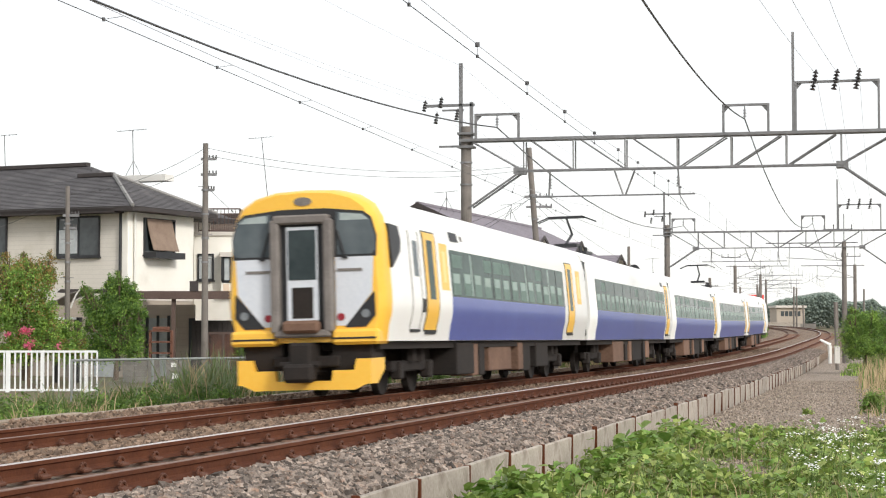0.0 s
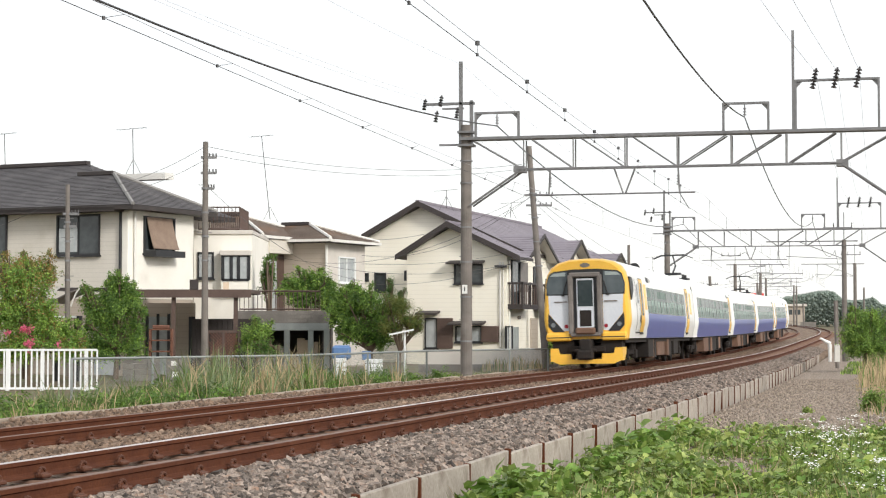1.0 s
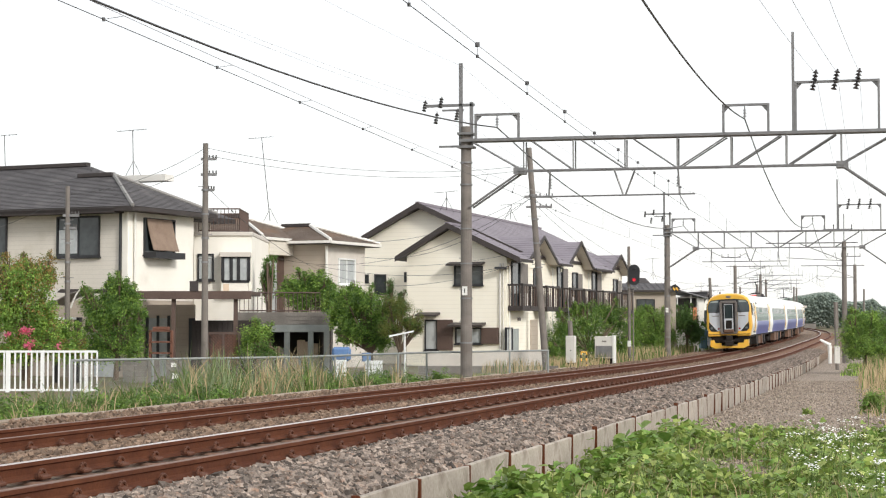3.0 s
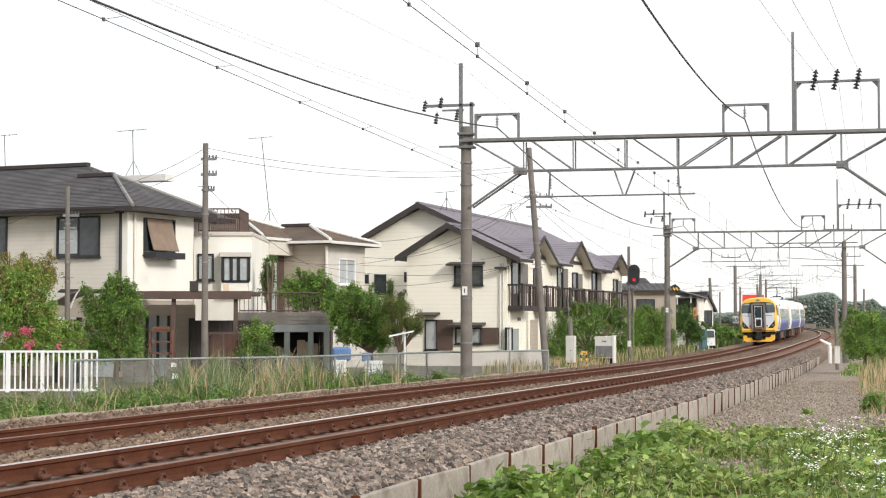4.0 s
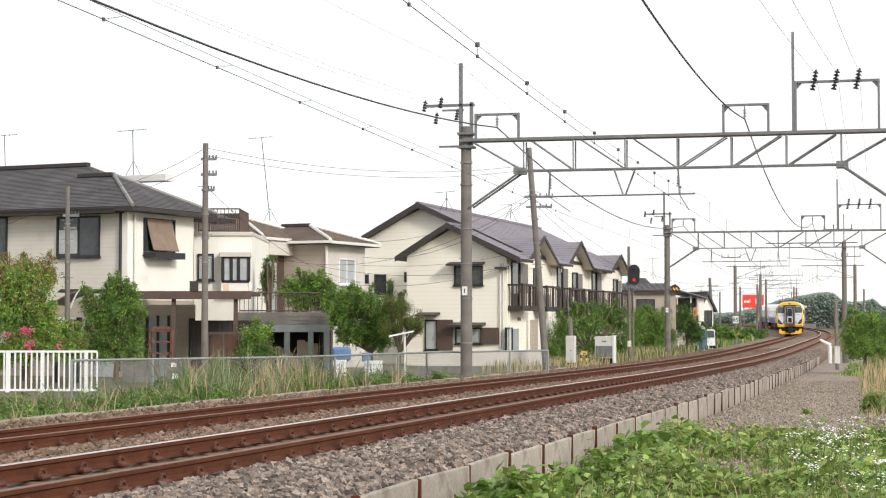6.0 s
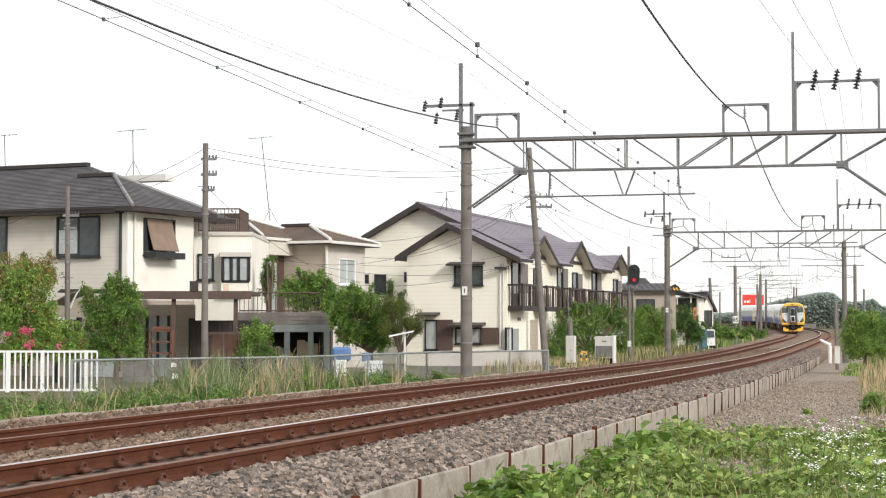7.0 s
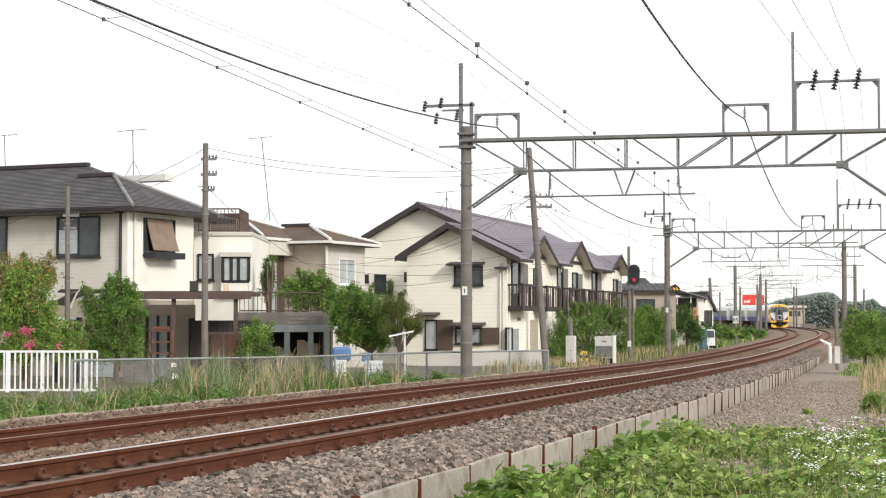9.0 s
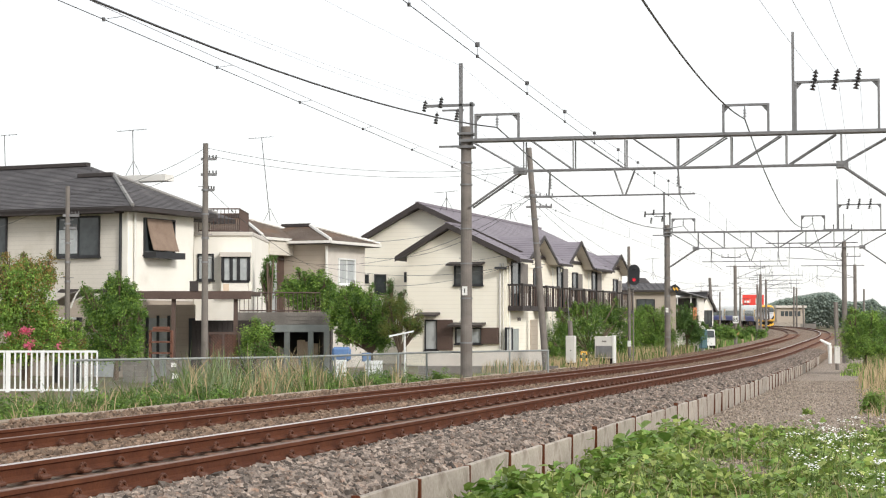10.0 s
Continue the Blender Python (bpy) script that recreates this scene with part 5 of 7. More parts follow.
# white box house with a roof terrace
h = empty("house", Matrix.Translation((0, 70, -0.6)), "white rendered house with bay windows and a railed roof terrace", "house", "houses behind the line")
xa, xb, zt = -9.648, -7.394, 5.3
one_box("wall", xa, xb, 0, 7, -0.3, zt, M_PLASTER, h)
one_box("parapet_trim", xa - 0.05, xb + 0.03, -0.08, 7.05, zt, zt + 0.16, M_SOFFIT, h, bev=0.02)
railing(h, -9.495, -7.92, 0.2, 0.2, zt + 0.16, 6.397, M_BROWN, 0.14)
railing(h, -7.92, -7.92, 0.2, 3.5, zt + 0.16, 6.397, M_BROWN, 0.14)
railing(h, -9.855, -7.92, 3.5, 3.5, zt + 0.16, 6.397, M_BROWN, 0.14)
bay = one_box("bay_window", -8.532, -7.504, -0.45, 0.0, 3.548, 4.467, M_CURTAIN, h, "projecting bay window in black frames")
one_box("bay_cap", -8.598, -7.416, -0.55, 0.0, 4.467, 4.664, M_SOFFIT, bay, bev=0.02)
one_box("bay_apron", -8.532, -7.504, -0.46, 0.0, 3.066, 3.526, M_PLASTER, bay)
for px in (-8.471, -8.145, -7.863, -7.472):
    one_box("mullion", px - 0.06, px + 0.06, -0.49, -0.44, 3.526, 4.489, M_BLACK, bay)
for pz in (3.526, 4.467):
    one_box("rail", -8.493, -7.45, -0.49, -0.44, pz - 0.05, pz + 0.05, M_BLACK, bay)
window(h, -9.451, -8.926, 3.635, 4.555, 0.0, glass=M_CURTAIN, sashes=1)
one_box("tan_panel", -8.449, -8.232, -0.475, -0.46, 3.088, 3.438, M_TAN, h)

# brown-roofed house with two hips
h = empty("house", pose(-7.585, 76.0, -0.6, 0, 0, -25), "taupe house wing with a mossy brown hipped roof and veranda", "house", "houses behind the line")
ea = 5.592
one_box("wall", -7.5, -0.5, 0.5, 5.1, -0.3, ea - 0.12, M_TAUPE, h)
hip_roof(h, -8.0, 0.0, 0.0, 5.66, ea, 1.0, M_ROOF_BROWN, 16, M_PIPE)
one_box("gutter", -8.0, 0.1, -0.1, -0.004, ea - 0.12, ea - 0.01, M_PIPE, h)
one_box("gutter", -0.02, 0.1, 0.0, 5.6, ea - 0.14, ea - 0.02, M_PIPE, h)
one_tube("downpipe", (-0.42, 0.42, 0.3), (-0.42, 0.42, ea - 0.3), 0.06, M_PIPE, h)
one_box("veranda_beam", -0.5, 0.0, 0.6, 5.0, ea - 0.75, ea - 0.15, M_SIDING, h)
# brown sheet on the wall paints the veranda's shade; nothing is cut in
one_box("veranda_shade", -0.51, -0.46, 0.9, 5.0, 2.0, ea - 0.75, M_BROWN, h, "flat brown sheet for the shade of the veranda")
one_box("veranda_door", -0.46, -0.43, 1.1, 1.9, 2.0, ea - 1.0, M_CURTAIN, h)
h = empty("house", pose(-4.794, 77.0, -0.6, 0, 0, -25), "taupe house wing with a low brown hipped roof and white gutter", "house", "houses behind the line")
eb = 5.472
one_box("wall", -5.5, -0.5, 0.5, 4.1, -0.3, eb - 0.12, M_TAUPE, h)
one_box("pale_wall_face", -0.5, -0.46, 0.55, 4.05, 0.0, eb - 0.14, M_SOFFIT, h, "pale end wall")
hip_roof(h, -6.0, 0.0, 0.0, 4.6, eb, 0.74, M_ROOF_BROWN, 13, M_PIPE)
one_box("gutter", -6.0, 0.1, -0.1, -0.004, eb - 0.12, eb - 0.01, M_PIPE, h)
one_box("gutter", -0.02, 0.1, 0.0, 4.6, eb - 0.14, eb - 0.02, M_PIPE, h)
one_tube("downpipe", (-0.42, 0.42, 0.3), (-0.42, 0.42, eb - 0.25), 0.06, M_PIPE, h)
window(h, 1.571, 2.991, 3.666, 4.705, -0.46, "side", glass=M_CURTAIN, sashes=2, fr=M_FENCE_WHITE)

# railed deck on a block wall with an open garage below
d = empty("terrace", Matrix.Translation((0, 67, -0.6)), "railed terrace on grey block walls over an open garage", "terrace")
zw, zl = 2.325, 1.865
one_box("slab", -7.664, -4.272, 0, 5, zl, zw, M_BLOCK, d, "weathered grey concrete slab edge")
one_box("steel_beam", -7.622, -4.272, -0.05, 0.2, 1.594, zl, M_FENCE_STEEL, d, "pale blue steel beam")
for x in (-5.779, -4.314, -4.9):
    one_box("column", x - 0.1, x + 0.1, 0.0, 0.2, -0.4, zl, M_FENCE_STEEL, d)
one_box("side_wall", -7.664, -7.538, 0.2, 5, -0.4, zl, M_BLOCK, d)
# dark brown on these two walls stands in for the garage's inner shade
one_box("side_wall", -4.5, -4.38, 0.3, 5, -0.4, zl, M_EAVE, d, "garage side wall coloured dark for the shade inside")
one_box("back_wall", -7.664, -4.272, 2.2, 2.4, -0.4, zl, M_EAVE, d, "garage back wall coloured dark for the shade inside")
one_box("front_wall", -7.6, -5.9, 0.05, 0.15, -0.4, 1.0, M_BLOCK, d, "low block wall before the garage")
railing(d, -7.538, -4.565, 0.1, 0.1, zw, 3.079, M_BROWN, 0.16)
jn = random.Random(3)
for k in range(9):
    x, z = -5.6 + 0.13 * k, -0.4 + jn.uniform(0, 0.3)
    jk = empty("stored_box", Matrix.Translation((x, 67.9 + jn.uniform(0, 0.9), -0.6)), "old box stored in the dark garage", "box", "boxes stored in the garage")
    one_box("carton", -0.14, 0.14, -0.14, 0.14, -0.3, jn.uniform(0.3, 1.3), jn.choice((M_UNDER_BOX, M_HOOD, M_EAVE, M_TAN)), jk, bev=0.01)
xx = -5.779
for row in range(3):
    for k in range(4):
        one_box("block", xx + k * 0.39 + 0.1 * (row % 2), xx + k * 0.39 + 0.37 + 0.1 * (row % 2), -0.03, 0.02, zl + 0.02 + row * 0.145, zl + 0.15 + row * 0.145, M_BLOCK, d)
lt = empty("lattice_screen", Matrix.Translation((0, 62.0, -0.6)), "brown diagonal wooden lattice screen", "lattice screen")
bm = bmesh.new()
lx0, lx1, lz0, lz1 = -8.061, -6.976, 0.0, 1.538
for k in range(-8, 14):
    for sg in (1, -1):
        a = lx0 + k * 0.11
        pts = []
        for t_ in np.linspace(0, lz1, 12):
            x = a + sg * t_ + (0 if sg > 0 else lz1 * 0.9)
            if lx0 <= x <= lx1:
                pts.append((x, t_))
        if len(pts) > 1:
            tube(bm, (pts[0][0], 0, pts[0][1]), (pts[-1][0], 0.01 * sg, pts[-1][1]), 0.012, None, 4)
part("slats", bm, M_WOOD, lt)
one_box("top_rail", lx0, lx1, -0.03, 0.03, lz1, lz1 + 0.08, M_BROWN, lt)
for x in (lx0, (lx0 + lx1) / 2, lx1):
    one_box("post", x - 0.04, x + 0.04, -0.04, 0.04, -0.3, lz1 + 0.05, M_BROWN, lt)

# ---- the apartment house with gables and dormers ----
h = empty("apartment_house", pose(2.97, 84, -0.6, 0, 0, -17), "cream two-storey apartment house with purple-grey gabled roof and dormers", "apartment house", "houses behind the line")
xl = -4.893
xa, za = -2.745, 6.553
ze = 5.011
zl_ = 5.015
bm = bmesh.new()
prism(bm, [(xl, -0.4), (0, -0.4), (0, ze - 0.05), (xa, za - 0.22), (xl, zl_ + 0.12)], 0, 4.0)
part("wall", bm, M_CREAM, h, "cream horizontal siding gable wall")
xm, zm = -5.343, 7.789
xml = -8.44
bm = bmesh.new()
prism(bm, [(xml, -0.4), (0, -0.4), (0, ze - 0.05), (xm, zm - 0.22), (xml, 6.268 - 0.2)], 3.6, 27)
part("wall", bm, M_CREAM, h)
gable_roof(h, -5.261, xa, 0.75, zl_, za, ze - 0.1, -0.6, 2.1, M_ROOF_PURPLE, 12)
bm = bmesh.new()
slope(bm, (-5.261, 4.2, zl_), (-5.261, 2.1, zl_), (xa, 2.1, za), (xa, 4.2, za), 12, 0.012)
slope(bm, (0.1, 2.1, 5.217), (0.1, 4.2, 5.217), (xa, 4.2, za), (xa, 2.1, za), 10, 0.012)
part("roof", bm, M_ROOF_PURPLE, h, "purple-grey roof behind the front gable")
gable_roof(h, -8.228, xm, 0.1, 6.181, zm, 5.258, 3.0, 28, M_ROOF_PURPLE, 22)
for p, q in ((7.9, 10.4), (16.2, 21.1), (26.9, 28.0)):
    sk = one_prism("eave_slope", [(0.06, 5.27), (0.76, 4.95), (0.76, 4.9), (0.06, 5.2)], p, q, "xz", M_ROOF_PURPLE, h, "purple-grey eave between the gables")
    one_box("eave_board", 0.72, 0.79, p, q, 4.84, 4.95, M_EAVE, sk)
window(h, -2.496, -1.204, 3.757, 4.56, 0.0, sashes=2)
awning(h, -2.773, -1.066, 4.801, 0.0)
window(h, -3.94, -3.411, 0.72, 2.046, 0.0, glass=M_CURTAIN, sashes=1, shutter=0.748)
awning(h, -4.275, -3.244, 2.445, 0.0)
window(h, -2.442, -1.261, 1.018, 1.675, 0.0, glass=M_CURTAIN, sashes=2, shutter=0.819)
awning(h, -2.69, -1.014, 1.966, 0.0)
window(h, -7.695, -7.191, 3.396, 4.296, 3.6, sashes=1, sill=False)
window(h, -8.289, -8.11, 3.962, 4.3, 3.6, sashes=1, sill=False)
one_box("side_slit", -4.977 - 0.05, -4.921 + 0.02, -0.03, 0.0, 3.861, 4.342, M_BLACK, h)
one_tube("downpipe", (-0.303, -0.06, 0.2), (-0.303, -0.06, ze - 0.3), 0.05, M_PIPE, h)
one_tube("downpipe", (-0.167, -0.06, 0.2), (-0.167, -0.06, ze - 0.3), 0.03, M_PIPE, h)
one_box("meter_box", -0.465, -0.003, -0.5, 0.0, 4.436, 4.541, M_BLACK, h)
# long side
bm = bmesh.new()
for yy in np.linspace(0.3, 26, 4):
    tube(bm, (0.04, yy, 0.2), (0.04, yy, ze - 0.25), 0.05, None, 6)
part("downpipes", bm, M_PIPE, h)
# balcony doors: dark glass beside a taupe shutter leaf
for a0, a1, b0, b1 in ((0.8, 3.6, 2.7, 4.78), (5.0, 6.1, 2.75, 4.6), (10.0, 12.2, 2.75, 4.8), (13.5, 15.7, 2.75, 4.62), (18.4, 20.7, 2.75, 4.8), (24.3, 26.5, 2.8, 4.5)):
    mid = (a0 + a1) / 2
    w = window(h, a0, mid, b0, b1, 0.0, "side", sashes=1, sill=False)
    one_box("shutter", 0.0, 0.09, mid + 0.05, a1, b0, b1, M_HOOD, w, bev=0.01)
one_box("entrance", 0.0, 0.06, 4.341, 5.683, 0.047, 2.107, M_TAUPE, h)
window(h, -0.228, 0.786, 0.618, 1.677, 0.0, "side", glass=M_CURTAIN, sashes=2, sill=False)
one_box("garden_window", 0.0, 0.06, 1.0, 1.936, 0.602, 1.675, M_CURTAIN, h)


def balcony(p, q, deep=0.72, z0=2.62, z1=3.76):
    """A railed balcony on the long side, from p to q along it."""
    b = one_box("balcony", 0.0, deep, p, q, z0 - 0.1, z0 + 0.12, M_EAVE, h, "dark brown railed balcony")
    bars = [(x, p) for x in np.linspace(0.1, deep - 0.14, 4)] + [(deep - 0.02, y) for y in np.linspace(p + 0.35, q - 0.3, int((q - p) / 0.4))]
    for x, y in bars:
        one_box("bar", x - 0.02, x + 0.02, y - 0.02, y + 0.02, z0 + 0.1, z1 - 0.05, M_BROWN, b)
    for x, y in ((deep, p), (deep, q), (deep, (p + q) / 2)):
        one_box("post", x - 0.07, x + 0.025, y - 0.05, y + 0.05, z0, z1 + 0.02, M_EAVE, b)
    one_box("handrail", 0.0, deep + 0.03, p - 0.05, p + 0.05, z1 - 0.09, z1, M_EAVE, b)
    one_box("handrail", deep - 0.08, deep + 0.035, p, q, z1 - 0.09, z1 + 0.004, M_EAVE, b)
    one_box("condenser", 0.12, 0.48, q - 1.15, q - 0.35, z0 + 0.12, z0 + 0.72, M_CABINET, b, bev=0.02)


for p, q in ((0.15, 3.1), (4.9, 7.5), (9.9, 12.9), (13.3, 16.1), (18.2, 21.5), (23.5, 26.8)):
    balcony(p, q)
one_box("wall_lamp", 0.0, 0.1, 1.9, 2.2, 2.05, 2.2, M_HOOD, h)
for k, (yc, zp) in enumerate(((5.0, 6.18), (13.3, 6.28), (24.0, 5.96))):
    w2, lap = 2.9, 0.55
    zlow = ze - 0.04 if k < 2 else ze - 0.12
    xi = 0.76 - (zp - 4.95) / 0.465
    bm = bmesh.new()
    prism(bm, [(yc - 2.6, ze - 0.4), (yc + 2.6, ze - 0.4), (yc + 2.6, zlow), (yc, zp - 0.16), (yc - 2.6, zlow)], -1.0, 0.03, "yz")
    part("gable", bm, M_CREAM, h, "cream cross-gable wall")
    bm = bmesh.new()
    for sg in (1, -1):
        slope(bm, (lap, yc + sg * w2, zlow), (0.0, yc + sg * w2, zlow), (xi - 0.2, yc, zp), (lap, yc, zp), 10, 0.012)
    bmesh.ops.remove_doubles(bm, verts=bm.verts, dist=0.001)
    gr = part("cross_roof", bm, M_ROOF_PURPLE, h, "small purple-grey cross-gable roof")
    bm = bmesh.new()
    prism(bm, [(yc - w2, zlow + 0.05), (yc, zp + 0.05), (yc + w2, zlow + 0.05), (yc + w2, zlow - 0.1), (yc, zp - 0.13), (yc - w2, zlow - 0.1)], lap, lap + 0.06, "yz")
    part("barge_board", bm, M_EAVE, gr)
    bm = bmesh.new()
    prism(bm, [(yc - w2, zlow - 0.02), (yc, zp - 0.02), (yc + w2, zlow - 0.02), (yc + w2, zlow - 0.09), (yc, zp - 0.1), (yc - w2, zlow - 0.09)], 0.03, lap, "yz")
    part("soffit", bm, M_SOFFIT, gr)
    for q in (-0.3, 0, 0.3):
        one_tube("gable_vent", (0.03, yc + q, zp - 0.95), (0.08, yc + q, zp - 0.95), 0.075, M_BLACK, h, n=8)
aerial((0.165, 88.0, 6.847), (0.165, 88.0, 7.73)), aerial((-12.018, 70.0, 7.027), (-12.053, 70.0, 8.81)), aerial((-8.045, 84.0, 6.067), (-8.455, 84.0, 9.971))
aerial((3.725, 100.0, 7.103), (3.788, 100.0, 7.919)), aerial((16.278, 140.0, 4.741), (16.242, 140.0, 6.361)), aerial((-19.395, 80.0, 7.395), (-19.468, 80.0, 9.658))

# ---- houses farther along the line ----
def far_house(x0, x1, y0, depth, zb, ze_, rise, wall, roof, label, hip=True):
    h = empty("house", Matrix.Translation((x0, y0, zb)), label, "house", "houses behind the line")
    w = x1 - x0
    one_box("wall", 0, w, 0, depth, -0.5, ze_ - zb, wall, h)
    if hip:
        hip_roof(h, -0.25, w + 0.25, -0.3, depth + 0.3, ze_ - zb, rise, roof, 10, None, 0.07)
    else:
        bm = bmesh.new()
        prism(bm, [(0.0, ze_ - zb), (w, ze_ - zb), (w / 2, ze_ - zb + rise - 0.1)], 0, depth)
        part("gable", bm, wall, h)
        gable_roof(h, -0.25, w / 2, w + 0.25, ze_ - zb - 0.15, ze_ - zb + rise, ze_ - zb - 0.15, -0.3, depth, roof, 8)
    return h


# grey house with a ribbed metal roof
h = empty("house", Matrix.Translation((0, 120, -0.7)), "grey single-storey house with a dark ribbed metal roof", "house", "houses behind the line")
one_box("wall", 11.0, 15.45, 0, 7, -0.5, 4.25, M_TAUPE, h)
bm = bmesh.new()
slope(bm, (10.7, -0.4, 4.24), (15.7, -0.4, 4.24), (15.15, 3.5, 4.78), (10.7, 3.5, 4.78), 3, 0.01)
slope(bm, (15.7, -0.4, 4.24), (15.7, 7.4, 4.24), (15.15, 3.5, 4.78), (15.15, 3.5, 4.78), 3, 0.01)
roof = part("roof", bm, M_ROOF_GREY, h, "dark ribbed metal roof")
one_box("eave", 10.7, 15.72, -0.43, 7.4, 4.13, 4.235, M_EAVE, roof)
for k in range(12):
    x = 10.9 + k * 0.4
    one_tube("rib", (x, -0.4, 4.28), (min(x, 15.12), 3.5, 4.81), 0.03, M_ROOF_GREY, roof, n=4)
one_prism("rear_roof", [(12.6, 4.4), (14.9, 4.4), (14.1, 5.2), (13.3, 5.22)], 6, 9, "xz", M_ROOF_GREY, roof)
window(h, 12.9, 14.0, 3.0, 3.6, 0.0)
# white house with a lean-to balcony roof
h = empty("house", Matrix.Translation((0, 132, -0.7)), "white house with a pale lean-to roof over a shaded balcony", "house", "houses behind the line")
one_box("wall", 17.0, 19.05, 1.2, 7, -0.5, 4.0, M_PLASTER, h)
one_box("end_wall", 18.65, 19.05, 0, 1.2, -0.5, 3.9, M_PLASTER, h)
one_prism("lean_to_roof", [(16.9, 4.56), (19.3, 3.92), (19.3, 3.84), (16.9, 4.48)], -0.4, 6.5, "xz", M_STEEL, h, "pale corrugated lean-to roof")
# dark sheet before the white wall paints the shade in the balcony
one_box("balcony_shade", 17.05, 18.6, 1.1, 1.19, 1.9, 3.9, M_EAVE, h)
one_box("balcony_front", 17.05, 18.65, 0.0, 0.1, 1.7, 2.6, M_BROWN, h)
for x in (17.1, 18.1, 18.6):
    one_box("post", x - 0.04, x + 0.04, 0.0, 0.1, 1.7, 4.1, M_PIPE, h)
one_box("hung_laundry", 18.22, 18.5, -0.1, -0.04, 2.3, 3.2, M_ORANGE, h)
# white gabled house at an angle
h = empty("house", pose(20.42, 140, -0.7, 0, 0, 17), "small white gabled house with a dark window", "house", "houses behind the line")
bm = bmesh.new()
prism(bm, [(-0.5, -0.5), (0.52, -0.5), (0.52, 3.25), (0, 4.2), (-0.5, 3.3)], 0, 4.5)
part("wall", bm, M_PLASTER, h)
gable_roof(h, -0.72, 0, 0.74, 3.1, 4.43, 3.0, -0.25, 4.6, M_ROOF_GREY, 6, 0.1)
window(h, -0.18, 0.36, 1.9, 3.0, 0.0)
# parked van below the houses
vn = empty("van", Matrix.Translation((19.2, 130, -0.45)), "small white van parked beside a teal sheet", "van")
bm = bmesh.new()
prism(bm, [(0, 0.2), (2.4, 0.2), (2.4, 1.35), (0.35, 1.35), (0.05, 0.75)], -0.25, 0.35, "yz")
body = part("body", bm, M_SIGN_WHITE, vn)
one_prism("windscreen", [(-0.01, 0.8), (0.28, 1.28), (0.3, 1.26), (0.02, 0.78)], -0.2, 0.3, "yz", M_PANE, vn)
one_box("side_window", 0.351, 0.36, 0.5, 1.6, 0.85, 1.22, M_PANE, vn)
for y in (0.45, 1.9):
    for x in (-0.2, 0.3):
        one_tube("wheel", (x - 0.06, y, 0.25), (x + 0.06, y, 0.25), 0.26, M_BLACK, vn, n=14)
ts = empty("sheeted_stack", Matrix.Translation((18.6, 129, -0.45)), "stack under a teal sheet beside the van", "covered stack")
one_box("sheet", -0.22, 0.24, 0, 1.0, 0.0, 1.35, surface("teal_sheet", rgb(70, 104, 116), rgb(98, 130, 138), 0.6, scale=3, fine=20, bump=0.3), ts, bev=0.06)
h = far_house(-19.519, -17.808, 76, 6, -0.6, 6.97, 0.4, M_PLASTER, M_ROOF_GREY, "neighbouring house roof edge")
# station building behind the bend
st = empty("station_building", Matrix.Translation((70.069, 380, 0)), "long pinkish lineside building with a dark window strip", "station building")
wd = 5.938
one_box("wall", 0, wd, 0, 8, -1, 4.73, M_TAUPE, st, "pinkish-grey wall")
one_box("roof", -0.3, wd + 0.3, -0.6, 8.3, 4.73, 5.205, M_SOFFIT, st)
for k in range(5):
    one_box("window", 0.9 + k * 0.85, 1.6 + k * 0.85, -0.05, 0, 2.951, 4.018, M_PANE, st)
one_box("platform_wall", -30, wd + 2, -1.6, -1.4, -1, 1.41, M_BLOCK, st)
br = empty("bridge_parapet", Matrix.Translation((60.381, 345, 0)), "pale concrete parapet wall beyond the bend", "parapet", kind="structure")
one_box("wall", 0, 7.763, 0, 0.5, -0.5, 1.613, M_PANEL, br)

# ---- fences ----
fe = empty("picket_fence", Matrix.Translation((-12.564, 50, -0.62)), "white metal picket fence at the garden edge", "fence")
wf = 3.017
for z in (0.06, 1.12):
    one_box("rail", 0, wf, -0.03, 0.03, z, z + 0.06, M_FENCE_WHITE, fe)
n = int(wf / 0.15)
pk = None
for k in range(n + 1):
    x = wf * k / n
    if pk is None:
        pk = one_box("picket", -0.022, 0.022, -0.015, 0.015, 0.08, 1.14, M_FENCE_WHITE, fe)
        me = pk.data
    else:
        pk = new("picket", me)
        pk.parent = fe
    pk.location = (x, 0, 0)
for x in (0.55, wf * 0.5, wf - 0.3):
    one_box("post", x - 0.045, x + 0.045, -0.05, 0.05, -0.5, 1.16, M_FENCE_WHITE, fe)

cl = empty("chain_link_fence", Matrix.Identity(4), "grey chain-link fence with a steel top rail", "fence")
FP = [Vector(p) for p in ((-9.08, 44.3), (-3.867, 48.8), (-0.512, 56.6), (3.54, 61.0))]
mesh_v, mesh_f = [], []


def thin(a, b, r):
    i = len(mesh_v)
    d = (b - a).normalized()
    s_ = d.cross(Vector((0, 1, 0))).normalized() * r
    mesh_v.extend([a - s_, b - s_, b + s_, a + s_])
    mesh_f.append((i, i + 1, i + 2, i + 3))


